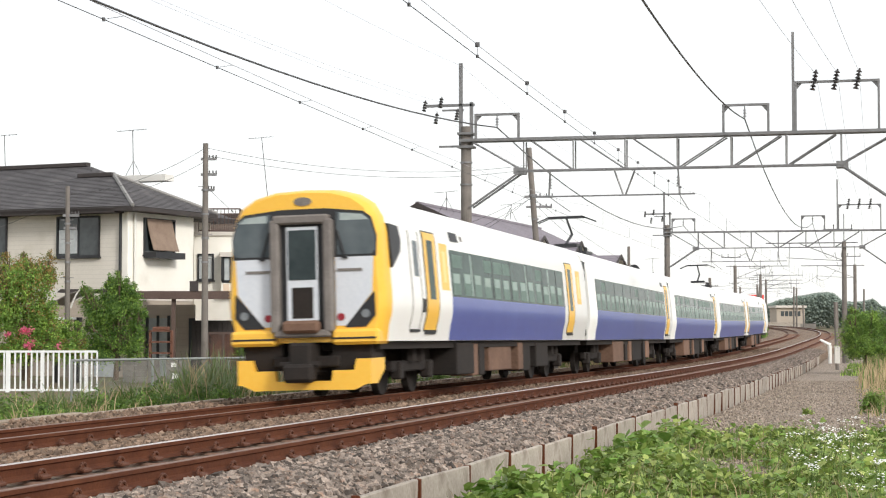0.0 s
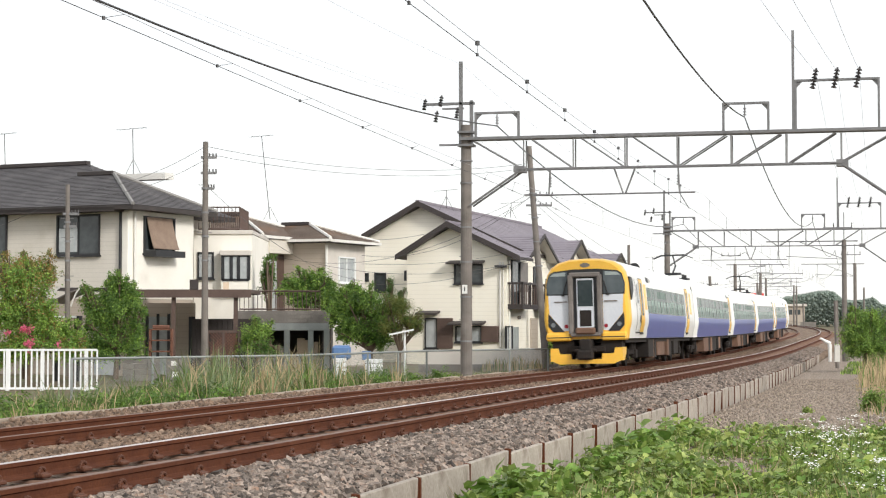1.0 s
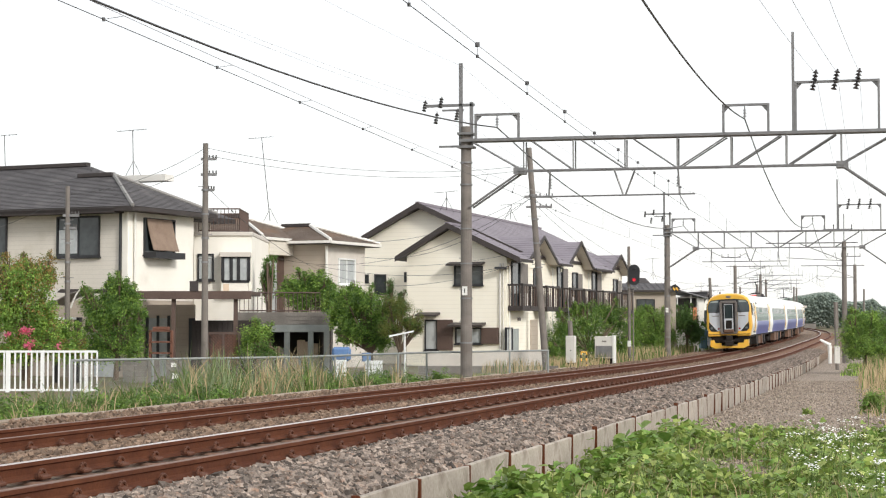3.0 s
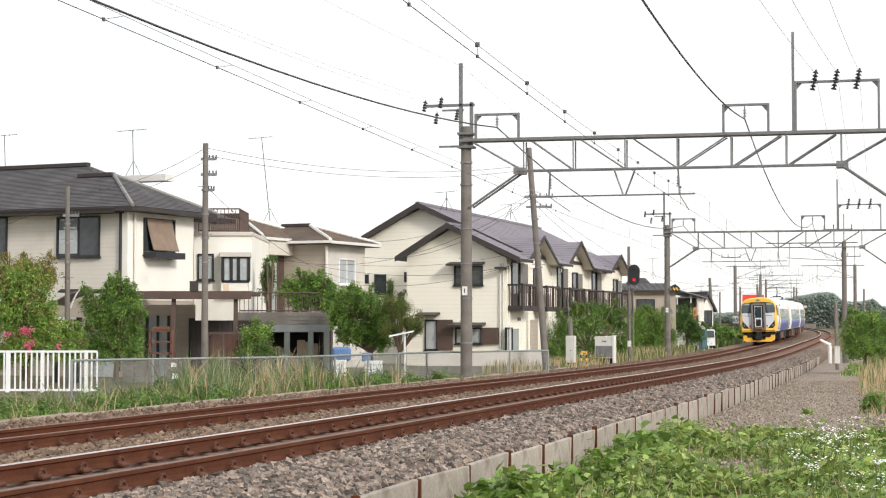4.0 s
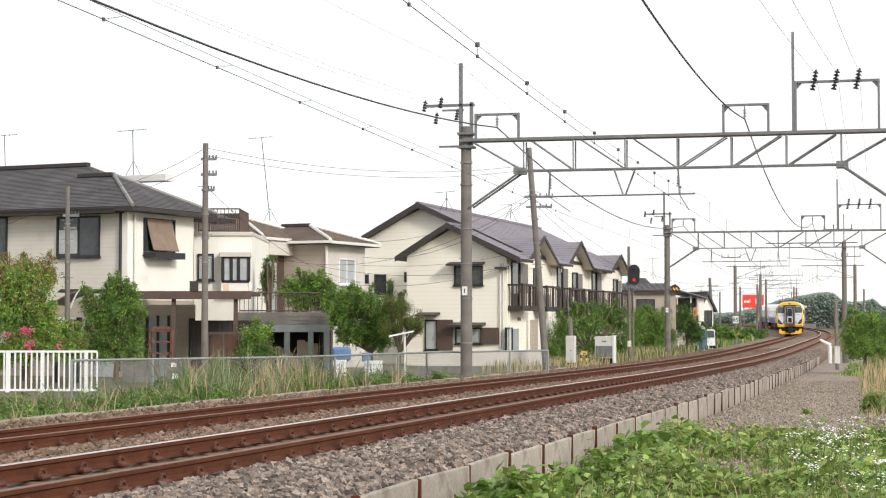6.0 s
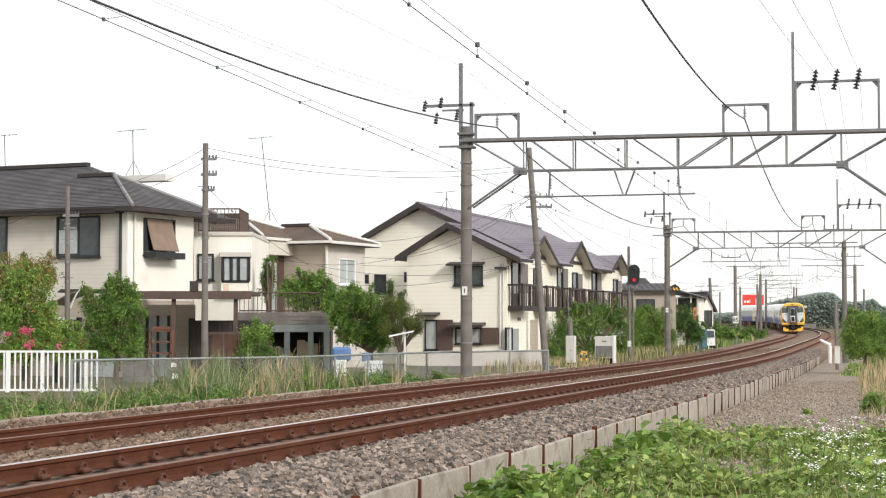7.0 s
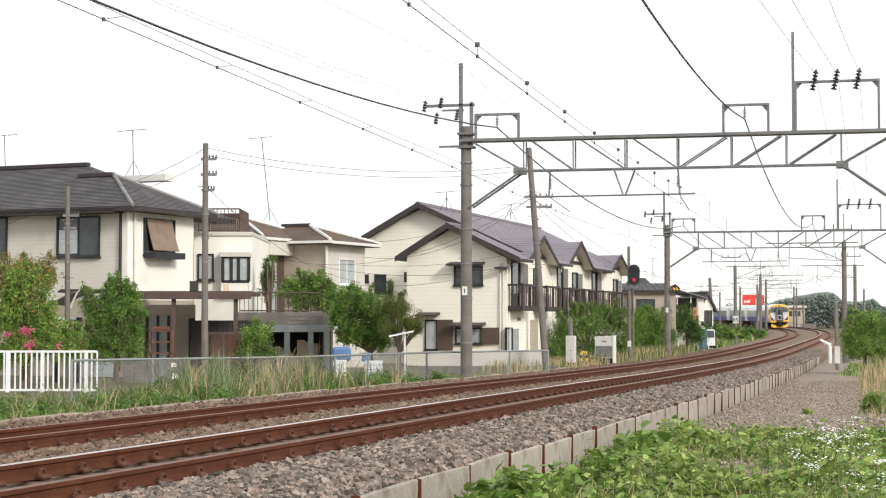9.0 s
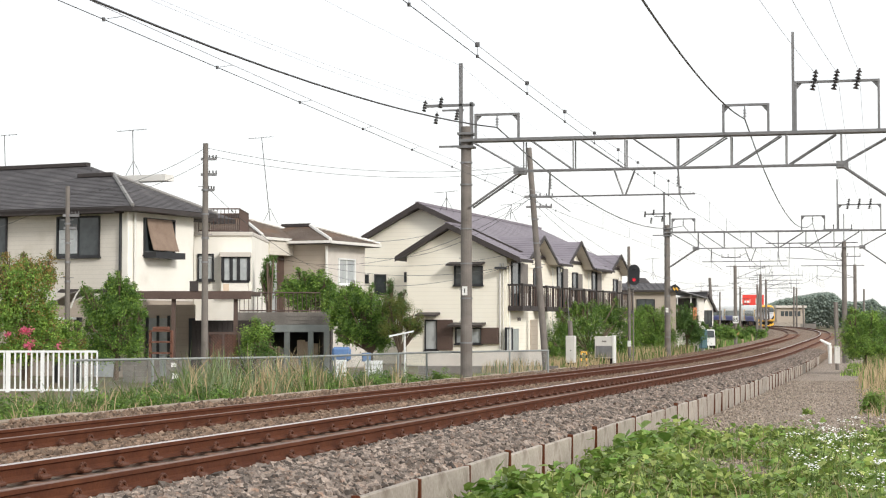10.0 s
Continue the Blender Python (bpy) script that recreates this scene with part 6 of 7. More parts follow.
for a, b in zip(FP[:-1], FP[1:]):
    L = (b - a).length
    zt = 0.4
    A, B = Vector((a.x, a.y, zt)), Vector((b.x, b.y, zt))
    one_tube("top_rail", A, B, 0.03, M_FENCE_STEEL, cl, n=8)
    n = max(2, round(L / 2.0))
    for k in range(n + 1):
        p = A.lerp(B, k / n)
        one_tube("post", p - Vector((0, 0, 1.5)), p + Vector((0, 0, 0.02)), 0.032, M_FENCE_STEEL, cl, n=8)
    hh, st_ = 0.95, 0.075
    k = 0.0
    while k < L + hh:
        for sg in (0, 1):
            x0, x1 = (k - hh, k)
            q0, q1 = max(0, x0), min(L, x1)
            if q1 > q0:
                f0, f1 = (q0 - x0) / hh, (q1 - x0) / hh
                z0, z1 = (zt - hh + hh * f0, zt - hh + hh * f1) if sg else (zt - hh * f0, zt - hh * f1)
                thin(A.lerp(B, q0 / L) * 1.0 + Vector((0, 0, z0 - zt)), A.lerp(B, q1 / L) + Vector((0, 0, z1 - zt)), 0.0019)
        k += st_
ml = raw("wire_mesh", mesh_v, mesh_f, M_FENCE_STEEL, cl)
# solid low garden wall panels farther on, in front of the apartments
gw = empty("garden_wall", Matrix.Identity(4), "pale block garden wall topped by a wire fence", "garden wall")
one_box("wall", -0.963, 4.523, 71, 71.2, -0.9, -0.351, M_BLOCK, gw)
one_box("screen", -0.634, 3.96, 71.05, 71.12, -0.351, 0.224, M_SOFFIT, gw)
# garden clutter
gc = empty("stacked_crates", Matrix.Translation((-2.253, 56.0, -0.528)), "stack of white plastic crates by the fence", "crates")
for k in range(5):
    one_box("crate", -0.15, 0.38, 0, 0.4, 0.0 + k * 0.14, 0.12 + k * 0.14, M_FENCE_WHITE, gc, bev=0.01)
gc = empty("stacked_crates", Matrix.Translation((-3.098, 54.0, -0.464)), "stack of white plastic crates in tall grass", "crates")
for k in range(5):
    one_box("crate", -0.12, 0.2, 0, 0.4, 0.0 + k * 0.14, 0.12 + k * 0.14, M_FENCE_WHITE, gc, bev=0.01)
bt = empty("blue_tarpaulin", Matrix.Translation((-3.518, 63.0, -0.01)), "blue tarpaulin and drum behind the fence", "tarpaulin")
one_box("sheet", -0.35, 0.3, 0, 0.5, 0, 0.5, M_BLUE_SHEET, bt, bev=0.08)
one_tube("drum", (0.85, 0, 0), (0.85, 0, 0.3), 0.16, M_BLUE_SHEET, bt)
cp = empty("clothes_pole", Matrix.Translation((-1.191, 57.0, -0.419)), "thin white post carrying a short slanted board", "post")
one_tube("post", (0, 0, -0.2), (-0.02, 0, 1.421), 0.035, M_FENCE_WHITE, cp)
one_prism("board", [(-0.5, 1.35), (0.27, 1.51), (0.27, 1.456), (-0.5, 1.296)], -0.2, 0.2, "xz", M_FENCE_WHITE, cp)
bx = empty("garden_bench", Matrix.Translation((-9.34, 60.0, 0.052)), "reddish wooden garden shelf with planters", "garden shelf")
for z in (0.25, 0.62, 0.98):
    one_box("shelf", -0.4, 0.35, 0, 0.3, z, z + 0.05, M_WOOD, bx)
for x in (-0.38, 0.33):
    one_box("leg", x - 0.03, x + 0.03, 0, 0.3, -0.3, 1.0, M_WOOD, bx)
one_box("planter", -0.3, 0.25, 0.02, 0.25, 1.03, 1.15, M_WOOD, bx, bev=0.02)
bw = empty("block_wall", Matrix.Translation((0, 58.5, -0.6)), "low grey concrete block garden wall", "garden wall")
for c in range(3):
    for r in range(4):
        x = -10.348 + c * 0.4
        one_box("block", x, x + 0.385, 0, 0.15, r * 0.19, r * 0.19 + 0.18, M_BLOCK, bw, bev=0.008)
for c in range(2):
    for r in range(4):
        x = -8.94 + c * 0.4
        one_box("block", x, x + 0.385, 0, 0.15, r * 0.19, r * 0.19 + 0.18, M_BLOCK, bw, bev=0.008)
one_box("white_plate", -8.779, -8.615, -0.03, 0.0, 0.5, 0.64, M_SIGN_WHITE, bw)
one_box("white_plate", -8.743, -8.524, -0.03, 0.0, 0.12, 0.3, M_SIGN_WHITE, bw)
# service wires between the utility poles and the houses
for a, b, sg in (((-7.637, 58.0, 6.954), (3.378, 70.0, 7.467), 0.5), ((-7.636, 58.0, 6.717), (3.378, 70.0, 7.291), 0.5), ((-7.637, 58.0, 6.954), (-11.853, 57.0, 5.37), 0.3), ((-7.635, 58.0, 6.535), (-11.851, 57.0, 5.245), 0.35),
                 ((-11.87, 57.0, 5.37), (-15.051, 57.0, 4.03), 0.15), ((-7.701, 76.0, 4.231), (3.376, 70.0, 6.148), 1.3), ((-3.375, 75.0, 2.902), (3.524, 70.0, 3.889), 0.4), ((-5.253, 75.0, 3.723), (3.524, 70.0, 3.736), 0.5),
                 ((3.529, 70.0, 6.148), (22.221, 150.0, 4.754), 1.2), ((3.529, 70.0, 5.972), (13.73, 120.0, 4.81), 0.8), ((-7.63, 58.0, 5.715), (-3.375, 75.0, 3.019), 0.6), ((-3.377, 75.0, 4.075), (3.376, 70.0, 6.148), 0.8), ((-3.378, 75.0, 4.709), (3.376, 70.0, 6.302), 0.5), ((-3.377, 75.0, 3.723), (2.846, 82.0, 4.412), 0.2)):
    wire("service_wire", sagged(a, b, sg, 14), 0.0075, M_WIRE, label="thin dark service wire between poles and houses", category="service wire")

# carport and shed beside the first house
cpt = empty("carport", Matrix.Translation((0, 60.5, -0.6)), "dark arched carport roof with pale tube hoops beside the house", "carport")
xc0, xc1, zc0 = -13.16, -11.704, 2.528
bm = bmesh.new()
prev = None
for k in range(9):
    f = k / 8
    x = xc0 + (xc1 - xc0) * f
    z = zc0 + 0.5 * math.sin(f * math.pi * 0.55)
    row = [bm.verts.new((x, 0, z)), bm.verts.new((x, 2.5, z)), bm.verts.new((x, 2.5, z + 0.03)), bm.verts.new((x, 0, z + 0.03))]
    if prev:
        for q in range(4):
            bm.faces.new((prev[q], prev[(q + 1) % 4], row[(q + 1) % 4], row[q]))
    prev = row
part("roof_sheet", bm, M_HOOD, cpt)
for xo in (0.0, 0.72):
    bm = bmesh.new()
    for k in range(6):
        f0, f1 = k / 12, (k + 1) / 12
        tube(bm, (xc0 + xo + 0.7 * f0, -0.05, zc0 - 0.1 + 0.62 * math.sin(f0 * math.pi)), (xc0 + xo + 0.7 * f1, -0.05, zc0 - 0.1 + 0.62 * math.sin(f1 * math.pi)), 0.03, None, 6)
    part("hoop", bm, M_CABINET, cpt)
one_box("eave_band", -13.231, -10.848, 1.5, 3.2, 2.972, 3.086, M_EAVE, cpt)
shd = empty("wooden_crate_shelf", Matrix.Translation((0, 59, -0.6)), "tan wooden box shelf with a dark frame", "shelf")
one_box("box", -12.76, -12.022, 0, 0.6, 1.445, 2.033, M_TAN, shd, bev=0.02)
one_box("top_board", -12.834, -11.949, -0.05, 0.65, 2.033, 2.107, M_FENCE_WHITE, shd)
one_box("dark_frame", -12.022, -11.875, -0.02, 0.6, -0.2, 2.107, M_BLACK, shd)
one_box("leg", -12.723, -12.631, 0, 0.6, -0.2, 1.445, M_BLACK, shd)
# ---- plants ----
M_LEAF = surface("garden_leaves", rgb(88, 124, 50), rgb(134, 166, 78), 0.6, scale=1.5, fine=20, bump=0, vary=0.28, leaf=0.3)
M_LEAF_DARK = surface("dark_shrub_leaves", rgb(62, 92, 42), rgb(98, 130, 60), 0.6, scale=1.5, fine=20, bump=0, vary=0.28, leaf=0.25)
M_LEAF_LIGHT = surface("young_leaves", rgb(128, 164, 66), rgb(172, 198, 98), 0.55, scale=2.0, fine=20, bump=0, vary=0.35, leaf=0.35)
M_LEAF_RED = surface("reddish_maple_leaves", rgb(140, 116, 64), rgb(172, 142, 84), 0.65, scale=2.0, fine=20, bump=0, vary=0.35, leaf=0.3)
M_OLIVE = surface("olive_clipped_leaves", rgb(96, 106, 50), rgb(138, 142, 72), 0.7, scale=1.5, fine=20, bump=0, vary=0.35, leaf=0.2)
M_WEED = surface("broad_weed_leaves", rgb(98, 124, 56), rgb(146, 166, 86), 0.5, scale=2.0, fine=25, bump=0.1, vary=0.38, leaf=0.3)
M_WEED_PALE = surface("yellow_green_weed_leaves", rgb(148, 168, 84), rgb(188, 198, 118), 0.5, scale=2.0, fine=25, bump=0.1, vary=0.25, leaf=0.3)
M_GRASS = surface("grass_blades", rgb(74, 100, 45), rgb(112, 134, 68), 0.65, scale=1.5, fine=20, bump=0, vary=0.35, leaf=0.3)
M_REED = surface("grey_green_reeds", rgb(104, 122, 84), rgb(146, 158, 116), 0.65, scale=1.5, fine=20, bump=0, vary=0.25, leaf=0.3)
M_STRAW = surface("dry_straw", rgb(164, 144, 108), rgb(196, 178, 142), 0.8, scale=2, fine=20, bump=0, vary=0.25, leaf=0.2)
M_PINK = surface("pink_petals", rgb(214, 90, 126), rgb(232, 130, 158), 0.6, scale=5, fine=30, bump=0, vary=0.25, leaf=0.2)
M_PETAL = surface("white_petals", rgb(232, 234, 228), rgb(246, 246, 242), 0.6, scale=5, fine=30, bump=0, vary=0.06, leaf=0.2)
M_BARK = surface("grey_brown_bark", rgb(86, 72, 60), rgb(116, 100, 84), 0.9, scale=4, fine=30, bump=0.5)
# haze of distance is put into the hill's pale grey-green
M_HILL = surface("hazed_hill_canopy", rgb(118, 132, 122), rgb(140, 152, 141), 0.95, scale=0.05, fine=0.4, bump=0, vary=0.05)


def foliage(name, blobs, size, mats, parent=None, seed=1, label="", share=None, aspect=1.7, droop=0.3):
    """Many small folded leaves in uneven clumps. blobs: (centre, radii, count)."""
    rng = np.random.default_rng(seed)
    V, Fc, I = [], [], []
    size = size * 0.52
    for c, r, cnt in blobs:
        cnt = int(cnt * 3.1)
        c, r = np.array(c, float), np.array(r, float)
        # leaves sit along drooping twigs that reach unevenly out of the clump
        m = max(6, cnt // 34)
        d = rng.normal(size=(m, 3))
        d /= np.linalg.norm(d, axis=1)[:, None]
        root = c + d * r * 0.35 * rng.random((m, 1))
        tip = c + d * r * (0.55 + 0.72 * rng.random((m, 1)) ** 1.2)
        tip[:, 2] -= 0.3 * r[2] * rng.random(m)
        which = rng.integers(0, m, cnt)
        t = rng.random((cnt, 1)) ** 0.65
        pos = root[which] * (1 - t) + tip[which] * t + rng.normal(size=(cnt, 3)) * (r * 0.055 + 0.035)
        pos[:, 2] += 0.25 * r[2] * (t * (1 - t))[:, 0]
        sz = size * (0.55 + 0.9 * rng.random(cnt))
        out = (pos - c) / r
        nrm = out * 0.7 + rng.normal(size=(cnt, 3)) * 0.7 + np.array([0, -0.1, 0.6])
        nrm /= np.linalg.norm(nrm, axis=1)[:, None] + 1e-9
        along = (tip - root)[which] + rng.normal(size=(cnt, 3)) * 0.35 * r.mean()
        a = along - nrm * (along * nrm).sum(1)[:, None]
        a /= np.linalg.norm(a, axis=1)[:, None] + 1e-9
        b = np.cross(nrm, a)
        L, W = sz[:, None] * aspect / 2, sz[:, None] / 2
        base = len(V)
        q = np.stack([pos - a * L, pos - b * W + nrm * W * 0.3, pos + a * L - nrm * L * droop, pos + b * W + nrm * W * 0.3], 1).reshape(-1, 3)
        V.extend(q.tolist())
        Fc.extend([(base + 4 * k, base + 4 * k + 1, base + 4 * k + 2, base + 4 * k + 3) for k in range(cnt)])
        # whole twigs share a tone
        tw = rng.choice(len(mats), m, p=share) if len(mats) > 1 else np.zeros(m, int)
        lf = rng.choice(len(mats), cnt, p=share) if len(mats) > 1 else np.zeros(cnt, int)
        I.extend(np.where(rng.random(cnt) < 0.7, tw[which], lf).tolist())
    return raw(name, V, Fc, list(mats), parent, label, I)


def bush(name, base, blobs, size, mats, label, category="shrub", seed=1, share=None, trunk=True, group="garden shrubs"):
    e = empty(name, Matrix.Translation(base), label, category, group)
    sprigs = random.Random(seed + 100)
    if trunk:
        # loose sprigs break the outline
        blobs = list(blobs) + [((c[0] + sprigs.uniform(-0.9, 0.9) * r[0], c[1] + sprigs.uniform(-0.9, 0.9) * r[1], c[2] + sprigs.uniform(0.5, 1.05) * r[2]),
                                (0.14, 0.14, sprigs.uniform(0.15, 0.32)), 45) for c, r, n in blobs for _ in range(3)]
    bl = [((c[0], c[1], c[2]), r, n) for c, r, n in blobs]
    foliage("crown", bl, size, mats, e, seed, share=share)
    if not trunk:
        return e
    bm = bmesh.new()
    rng = random.Random(seed)
    tube(bm, (0, 0, -0.6), (0.05, 0, 0.5), 0.09, 0.06, 8)
    for c, r, n in blobs:
        tube(bm, (0.05, 0, 0.3), (c[0], c[1], c[2]), 0.05, 0.015, 6)
        for _ in range(4):
            t_ = Vector((c[0] + rng.uniform(-1, 1) * r[0] * 0.8, c[1] + rng.uniform(-1, 1) * r[1] * 0.8, c[2] + rng.uniform(-0.3, 0.8) * r[2]))
            tube(bm, Vector(c) * 0.8, t_, 0.022, 0.008, 5)
    part("trunk", bm, M_BARK, e, "grey-brown branching trunk")
    return e


bush("shrub", (-12.592, 55.0, -0.017), [((-0.2, 0.0, 2.57), (0.95, 0.8, 0.7), 1500), ((-0.62, 0.0, 1.54), (0.9, 0.8, 0.9), 1500), ((0.41, 0.0, 1.54), (0.7, 0.7, 0.9), 1400), ((-0.01, 0.0, 0.69), (1.1, 0.7, 0.5), 1400), ((1.2, 0.0, 0.51), (0.7, 0.5, 0.35), 700), ((-0.78, 0.0, 0.34), (0.7, 0.5, 0.5), 700)],
     0.085, (M_LEAF, M_LEAF_LIGHT, M_LEAF_RED), "tall garden shrub with green leaves below and reddish tips", seed=2, share=(0.55, 0.3, 0.15))
bush("maple_tree", (-13.23, 57.0, 0.113), [((0.06, 0.0, 2.85), (0.95, 0.7, 0.55), 1500), ((-0.56, 0.0, 2.67), (0.6, 0.6, 0.6), 700), ((0.78, 0.0, 2.67), (0.4, 0.4, 0.35), 400)],
     0.075, (M_LEAF_RED, M_OLIVE), "small garden maple with reddish-green leaves", "tree", seed=3, share=(0.6, 0.4))
bush("shrub", (-10.296, 57.0, 0.113), [((-0.1, 0.0, 1.69), (0.75, 0.7, 0.75), 2400), ((0.43, 0.0, 1.96), (0.45, 0.5, 0.5), 1100), ((-0.6, 0.0, 1.42), (0.5, 0.5, 0.6), 1100), ((-0.02, 0.0, 2.4), (0.3, 0.3, 0.3), 500),
                       ((-0.27, 0.0, 0.71), (0.8, 0.6, 0.5), 1200), ((0.62, 0.0, 0.98), (0.35, 0.4, 0.6), 600), ((-0.45, 0.0, 0.27), (0.75, 0.5, 0.4), 800), ((0.53, 0.0, 0.36), (0.45, 0.4, 0.4), 500), ((-0.82, 0.0, 1.96), (0.3, 0.3, 0.35), 350)],
     0.075, (M_LEAF, M_LEAF_DARK, M_LEAF_LIGHT), "dense rounded green garden shrub", seed=4, share=(0.5, 0.35, 0.15))
bush("shrub", (-11.513, 56.0, 0.134), [((-0.13, 0.0, 0.78), (0.6, 0.5, 0.4), 900), ((-0.44, 0.0, 0.7), (0.4, 0.4, 0.4), 500)],
     0.07, (M_LEAF_LIGHT, M_LEAF), "low light green shrub by the picket fence", seed=5, share=(0.6, 0.4))
bush("shrub", (-5.2, 68.9, 1.73), [((-0.45, 0.0, 0.9), (0.7, 0.5, 0.5), 1700), ((0.3, 0.0, 1.05), (0.8, 0.55, 0.58), 2300), ((0.9, -0.3, 0.5), (0.42, 0.4, 0.75), 1500), ((-0.1, -0.1, 0.45), (0.8, 0.3, 0.42), 900), ((1.05, -0.4, -0.1), (0.3, 0.3, 0.4), 500)],
     0.085, (M_LEAF, M_LEAF_DARK, M_LEAF_LIGHT), "dense green shrub on the terrace hanging over its edge", seed=6, share=(0.45, 0.35, 0.2))
bush("tree", (-2.616, 65.0, -0.051), [((-0.3, 0.0, 2.2), (0.75, 0.7, 0.55), 1700), ((-0.85, 0.0, 2.15), (0.5, 0.6, 0.55), 1100), ((0.15, 0.0, 1.4), (0.6, 0.6, 0.65), 1200), ((-0.8, 0.0, 1.35), (0.45, 0.5, 0.6), 900), ((-0.3, 0.0, 1.1), (0.7, 0.5, 0.5), 1000), ((0.3, 0.0, 0.75), (0.6, 0.5, 0.4), 700), ((-1.1, 0.0, 1.7), (0.5, 0.5, 0.5), 900), ((-0.9, 0.0, 0.85), (0.4, 0.4, 0.35), 350), ((0.6, 0.8, 1.75), (0.45, 0.5, 0.4), 600)],
     0.085, (M_LEAF, M_LEAF_DARK, M_LEAF_LIGHT), "bright green garden tree with drooping twigs", "tree", seed=7, share=(0.5, 0.3, 0.2))
bush("clipped_pine", (-1.577, 64.0, -0.03), [((-0.06, 0.0, 1.9), (0.62, 0.6, 0.36), 2200), ((0.4, 0.0, 1.36), (0.42, 0.5, 0.26), 1200), ((-0.3, 0.0, 1.2), (0.5, 0.5, 0.35), 1100), ((0.6, 0.0, 1.1), (0.3, 0.4, 0.2), 600)],
     0.05, (M_OLIVE, M_LEAF_DARK), "clipped rounded olive-green garden tree", "tree", seed=8, share=(0.7, 0.3))
bush("cypress", (-2.091, 72.0, 1.601), [((0, 0, 0.9), (0.2, 0.2, 0.55), 500), ((0, 0, 0.3), (0.28, 0.25, 0.5), 500)], 0.05, (M_LEAF_DARK,), "narrow dark garden cypress", "tree", seed=9)
bush("cypress", (-1.686, 72.0, 1.601), [((0, 0, 0.6), (0.17, 0.2, 0.4), 350), ((0, 0, 0.2), (0.2, 0.2, 0.35), 300)], 0.05, (M_LEAF_DARK,), "narrow dark garden cypress", "tree", seed=10)
bush("shrub", (-6.558, 68.0, 0.735), [((-0.2, 2.0, 2.5), (0.35, 0.3, 0.55), 420), ((-0.31, 2.0, 1.95), (0.3, 0.3, 0.4), 250)], 0.09, (M_LEAF, M_LEAF_DARK), "slender potted tree on the terrace", "tree", seed=11, share=(0.6, 0.4))
bush("shrub", (-6.363, 62.0, 0.011), [((-0.0, 0.0, 0.97), (0.6, 0.5, 0.4), 1200), ((-0.29, 0.0, 0.58), (0.5, 0.4, 0.4), 700)], 0.07, (M_LEAF_LIGHT, M_LEAF, M_LEAF_DARK), "round green shrub below the terrace", seed=12, share=(0.4, 0.4, 0.2))
bush("shrub", (-5.503, 60.0, 0.052), [((-0.3, 0.0, 0.3), (0.5, 0.4, 0.25), 500)], 0.07, (M_LEAF, M_LEAF_DARK), "low dark green shrub by the garage", seed=13, share=(0.5, 0.5))
bush("hedge", (7.428, 93.0, -0.453), [((-1.29, -2.0, 1.28), (0.9, 0.8, 1.1), 2600), ((0.0, 0.0, 1.71), (1.0, 0.9, 1.0), 2600), ((1.5, 2.0, 1.86), (1.0, 0.9, 0.9), 2400), ((-1.72, -2.0, 0.44), (0.5, 0.6, 0.5), 900), ((0.29, 0.0, 0.55), (1.3, 0.7, 0.6), 1500), ((-1.36, -3.0, 0.31), (0.8, 0.6, 0.45), 1000), ((1.64, 2.0, 0.67), (1.0, 0.7, 0.7), 1300), ((0.91, 2.0, 2.45), (0.9, 0.7, 0.5), 1100), ((-0.5, 1.0, 2.44), (0.7, 0.7, 0.4), 900)],
     0.08, (M_LEAF_DARK, M_LEAF, M_LEAF_LIGHT), "dense dark green hedge of shrubs beside the line", "hedge", seed=14, share=(0.5, 0.35, 0.15))
bush("hedge", (14.149, 119.0, -0.271), [((-1.51, -2.0, 1.52), (1.2, 0.9, 1.1), 2400), ((-0.11, -1.0, 1.52), (1.0, 0.9, 1.1), 2200), ((-0.78, -2.0, 0.61), (1.4, 0.8, 0.8), 1500), ((-2.06, -3.0, 0.62), (0.8, 0.7, 0.8), 1100), ((0.56, 0.0, 0.59), (1.0, 0.8, 0.8), 1200), ((-0.84, -1.0, 2.26), (1.3, 0.7, 0.5), 1300)],
     0.085, (M_LEAF, M_LEAF_LIGHT, M_LEAF_DARK), "bright green hedge of shrubs beside the line", "hedge", seed=15, share=(0.5, 0.3, 0.2))
bush("shrub", (16.948, 126.0, -0.127), [((-0.19, 0.0, 1.77), (1.0, 0.9, 1.1), 2000), ((0.67, 0.0, 0.78), (0.8, 0.8, 0.8), 1200)], 0.11, (M_LEAF_DARK,), "dark green shrub below the white house", seed=16)
for q, (x, y, z) in enumerate(((21.019, 140.0, 0.283), (26.061, 165.0, 0.156), (32.085, 190.0, 0.044))):
    bush("shrub", (x, y, z), [((0, 0, 0.45), (1.3, 0.9, 0.6), 900), ((1.2, 0.4, 0.3), (1.0, 0.8, 0.45), 600)], 0.16, (M_LEAF, M_LEAF_DARK), "low green shrubs on the far bank", seed=20 + q, share=(0.6, 0.4))
bush("hedge", (19.549, 84.0, -0.442), [((-0.51, 0.0, 1.31), (0.7, 0.8, 0.9), 2000), ((0.41, 0.0, 1.57), (0.9, 0.8, 0.9), 2400), ((1.46, 0.0, 1.31), (1.0, 0.9, 1.1), 2000), ((-0.47, 0.0, 0.52), (0.6, 0.6, 0.5), 1000), ((0.29, -1.0, 0.67), (1.0, 0.6, 0.6), 1500), ((0.25, 1.0, 1.97), (0.9, 0.8, 0.45), 1300), ((1.59, -1.0, 0.8), (1.0, 0.7, 0.8), 1200)],
     0.075, (M_LEAF, M_LEAF_DARK, M_LEAF_LIGHT), "spreading green shrub beside the gravel path", "hedge", seed=17, share=(0.5, 0.2, 0.3))
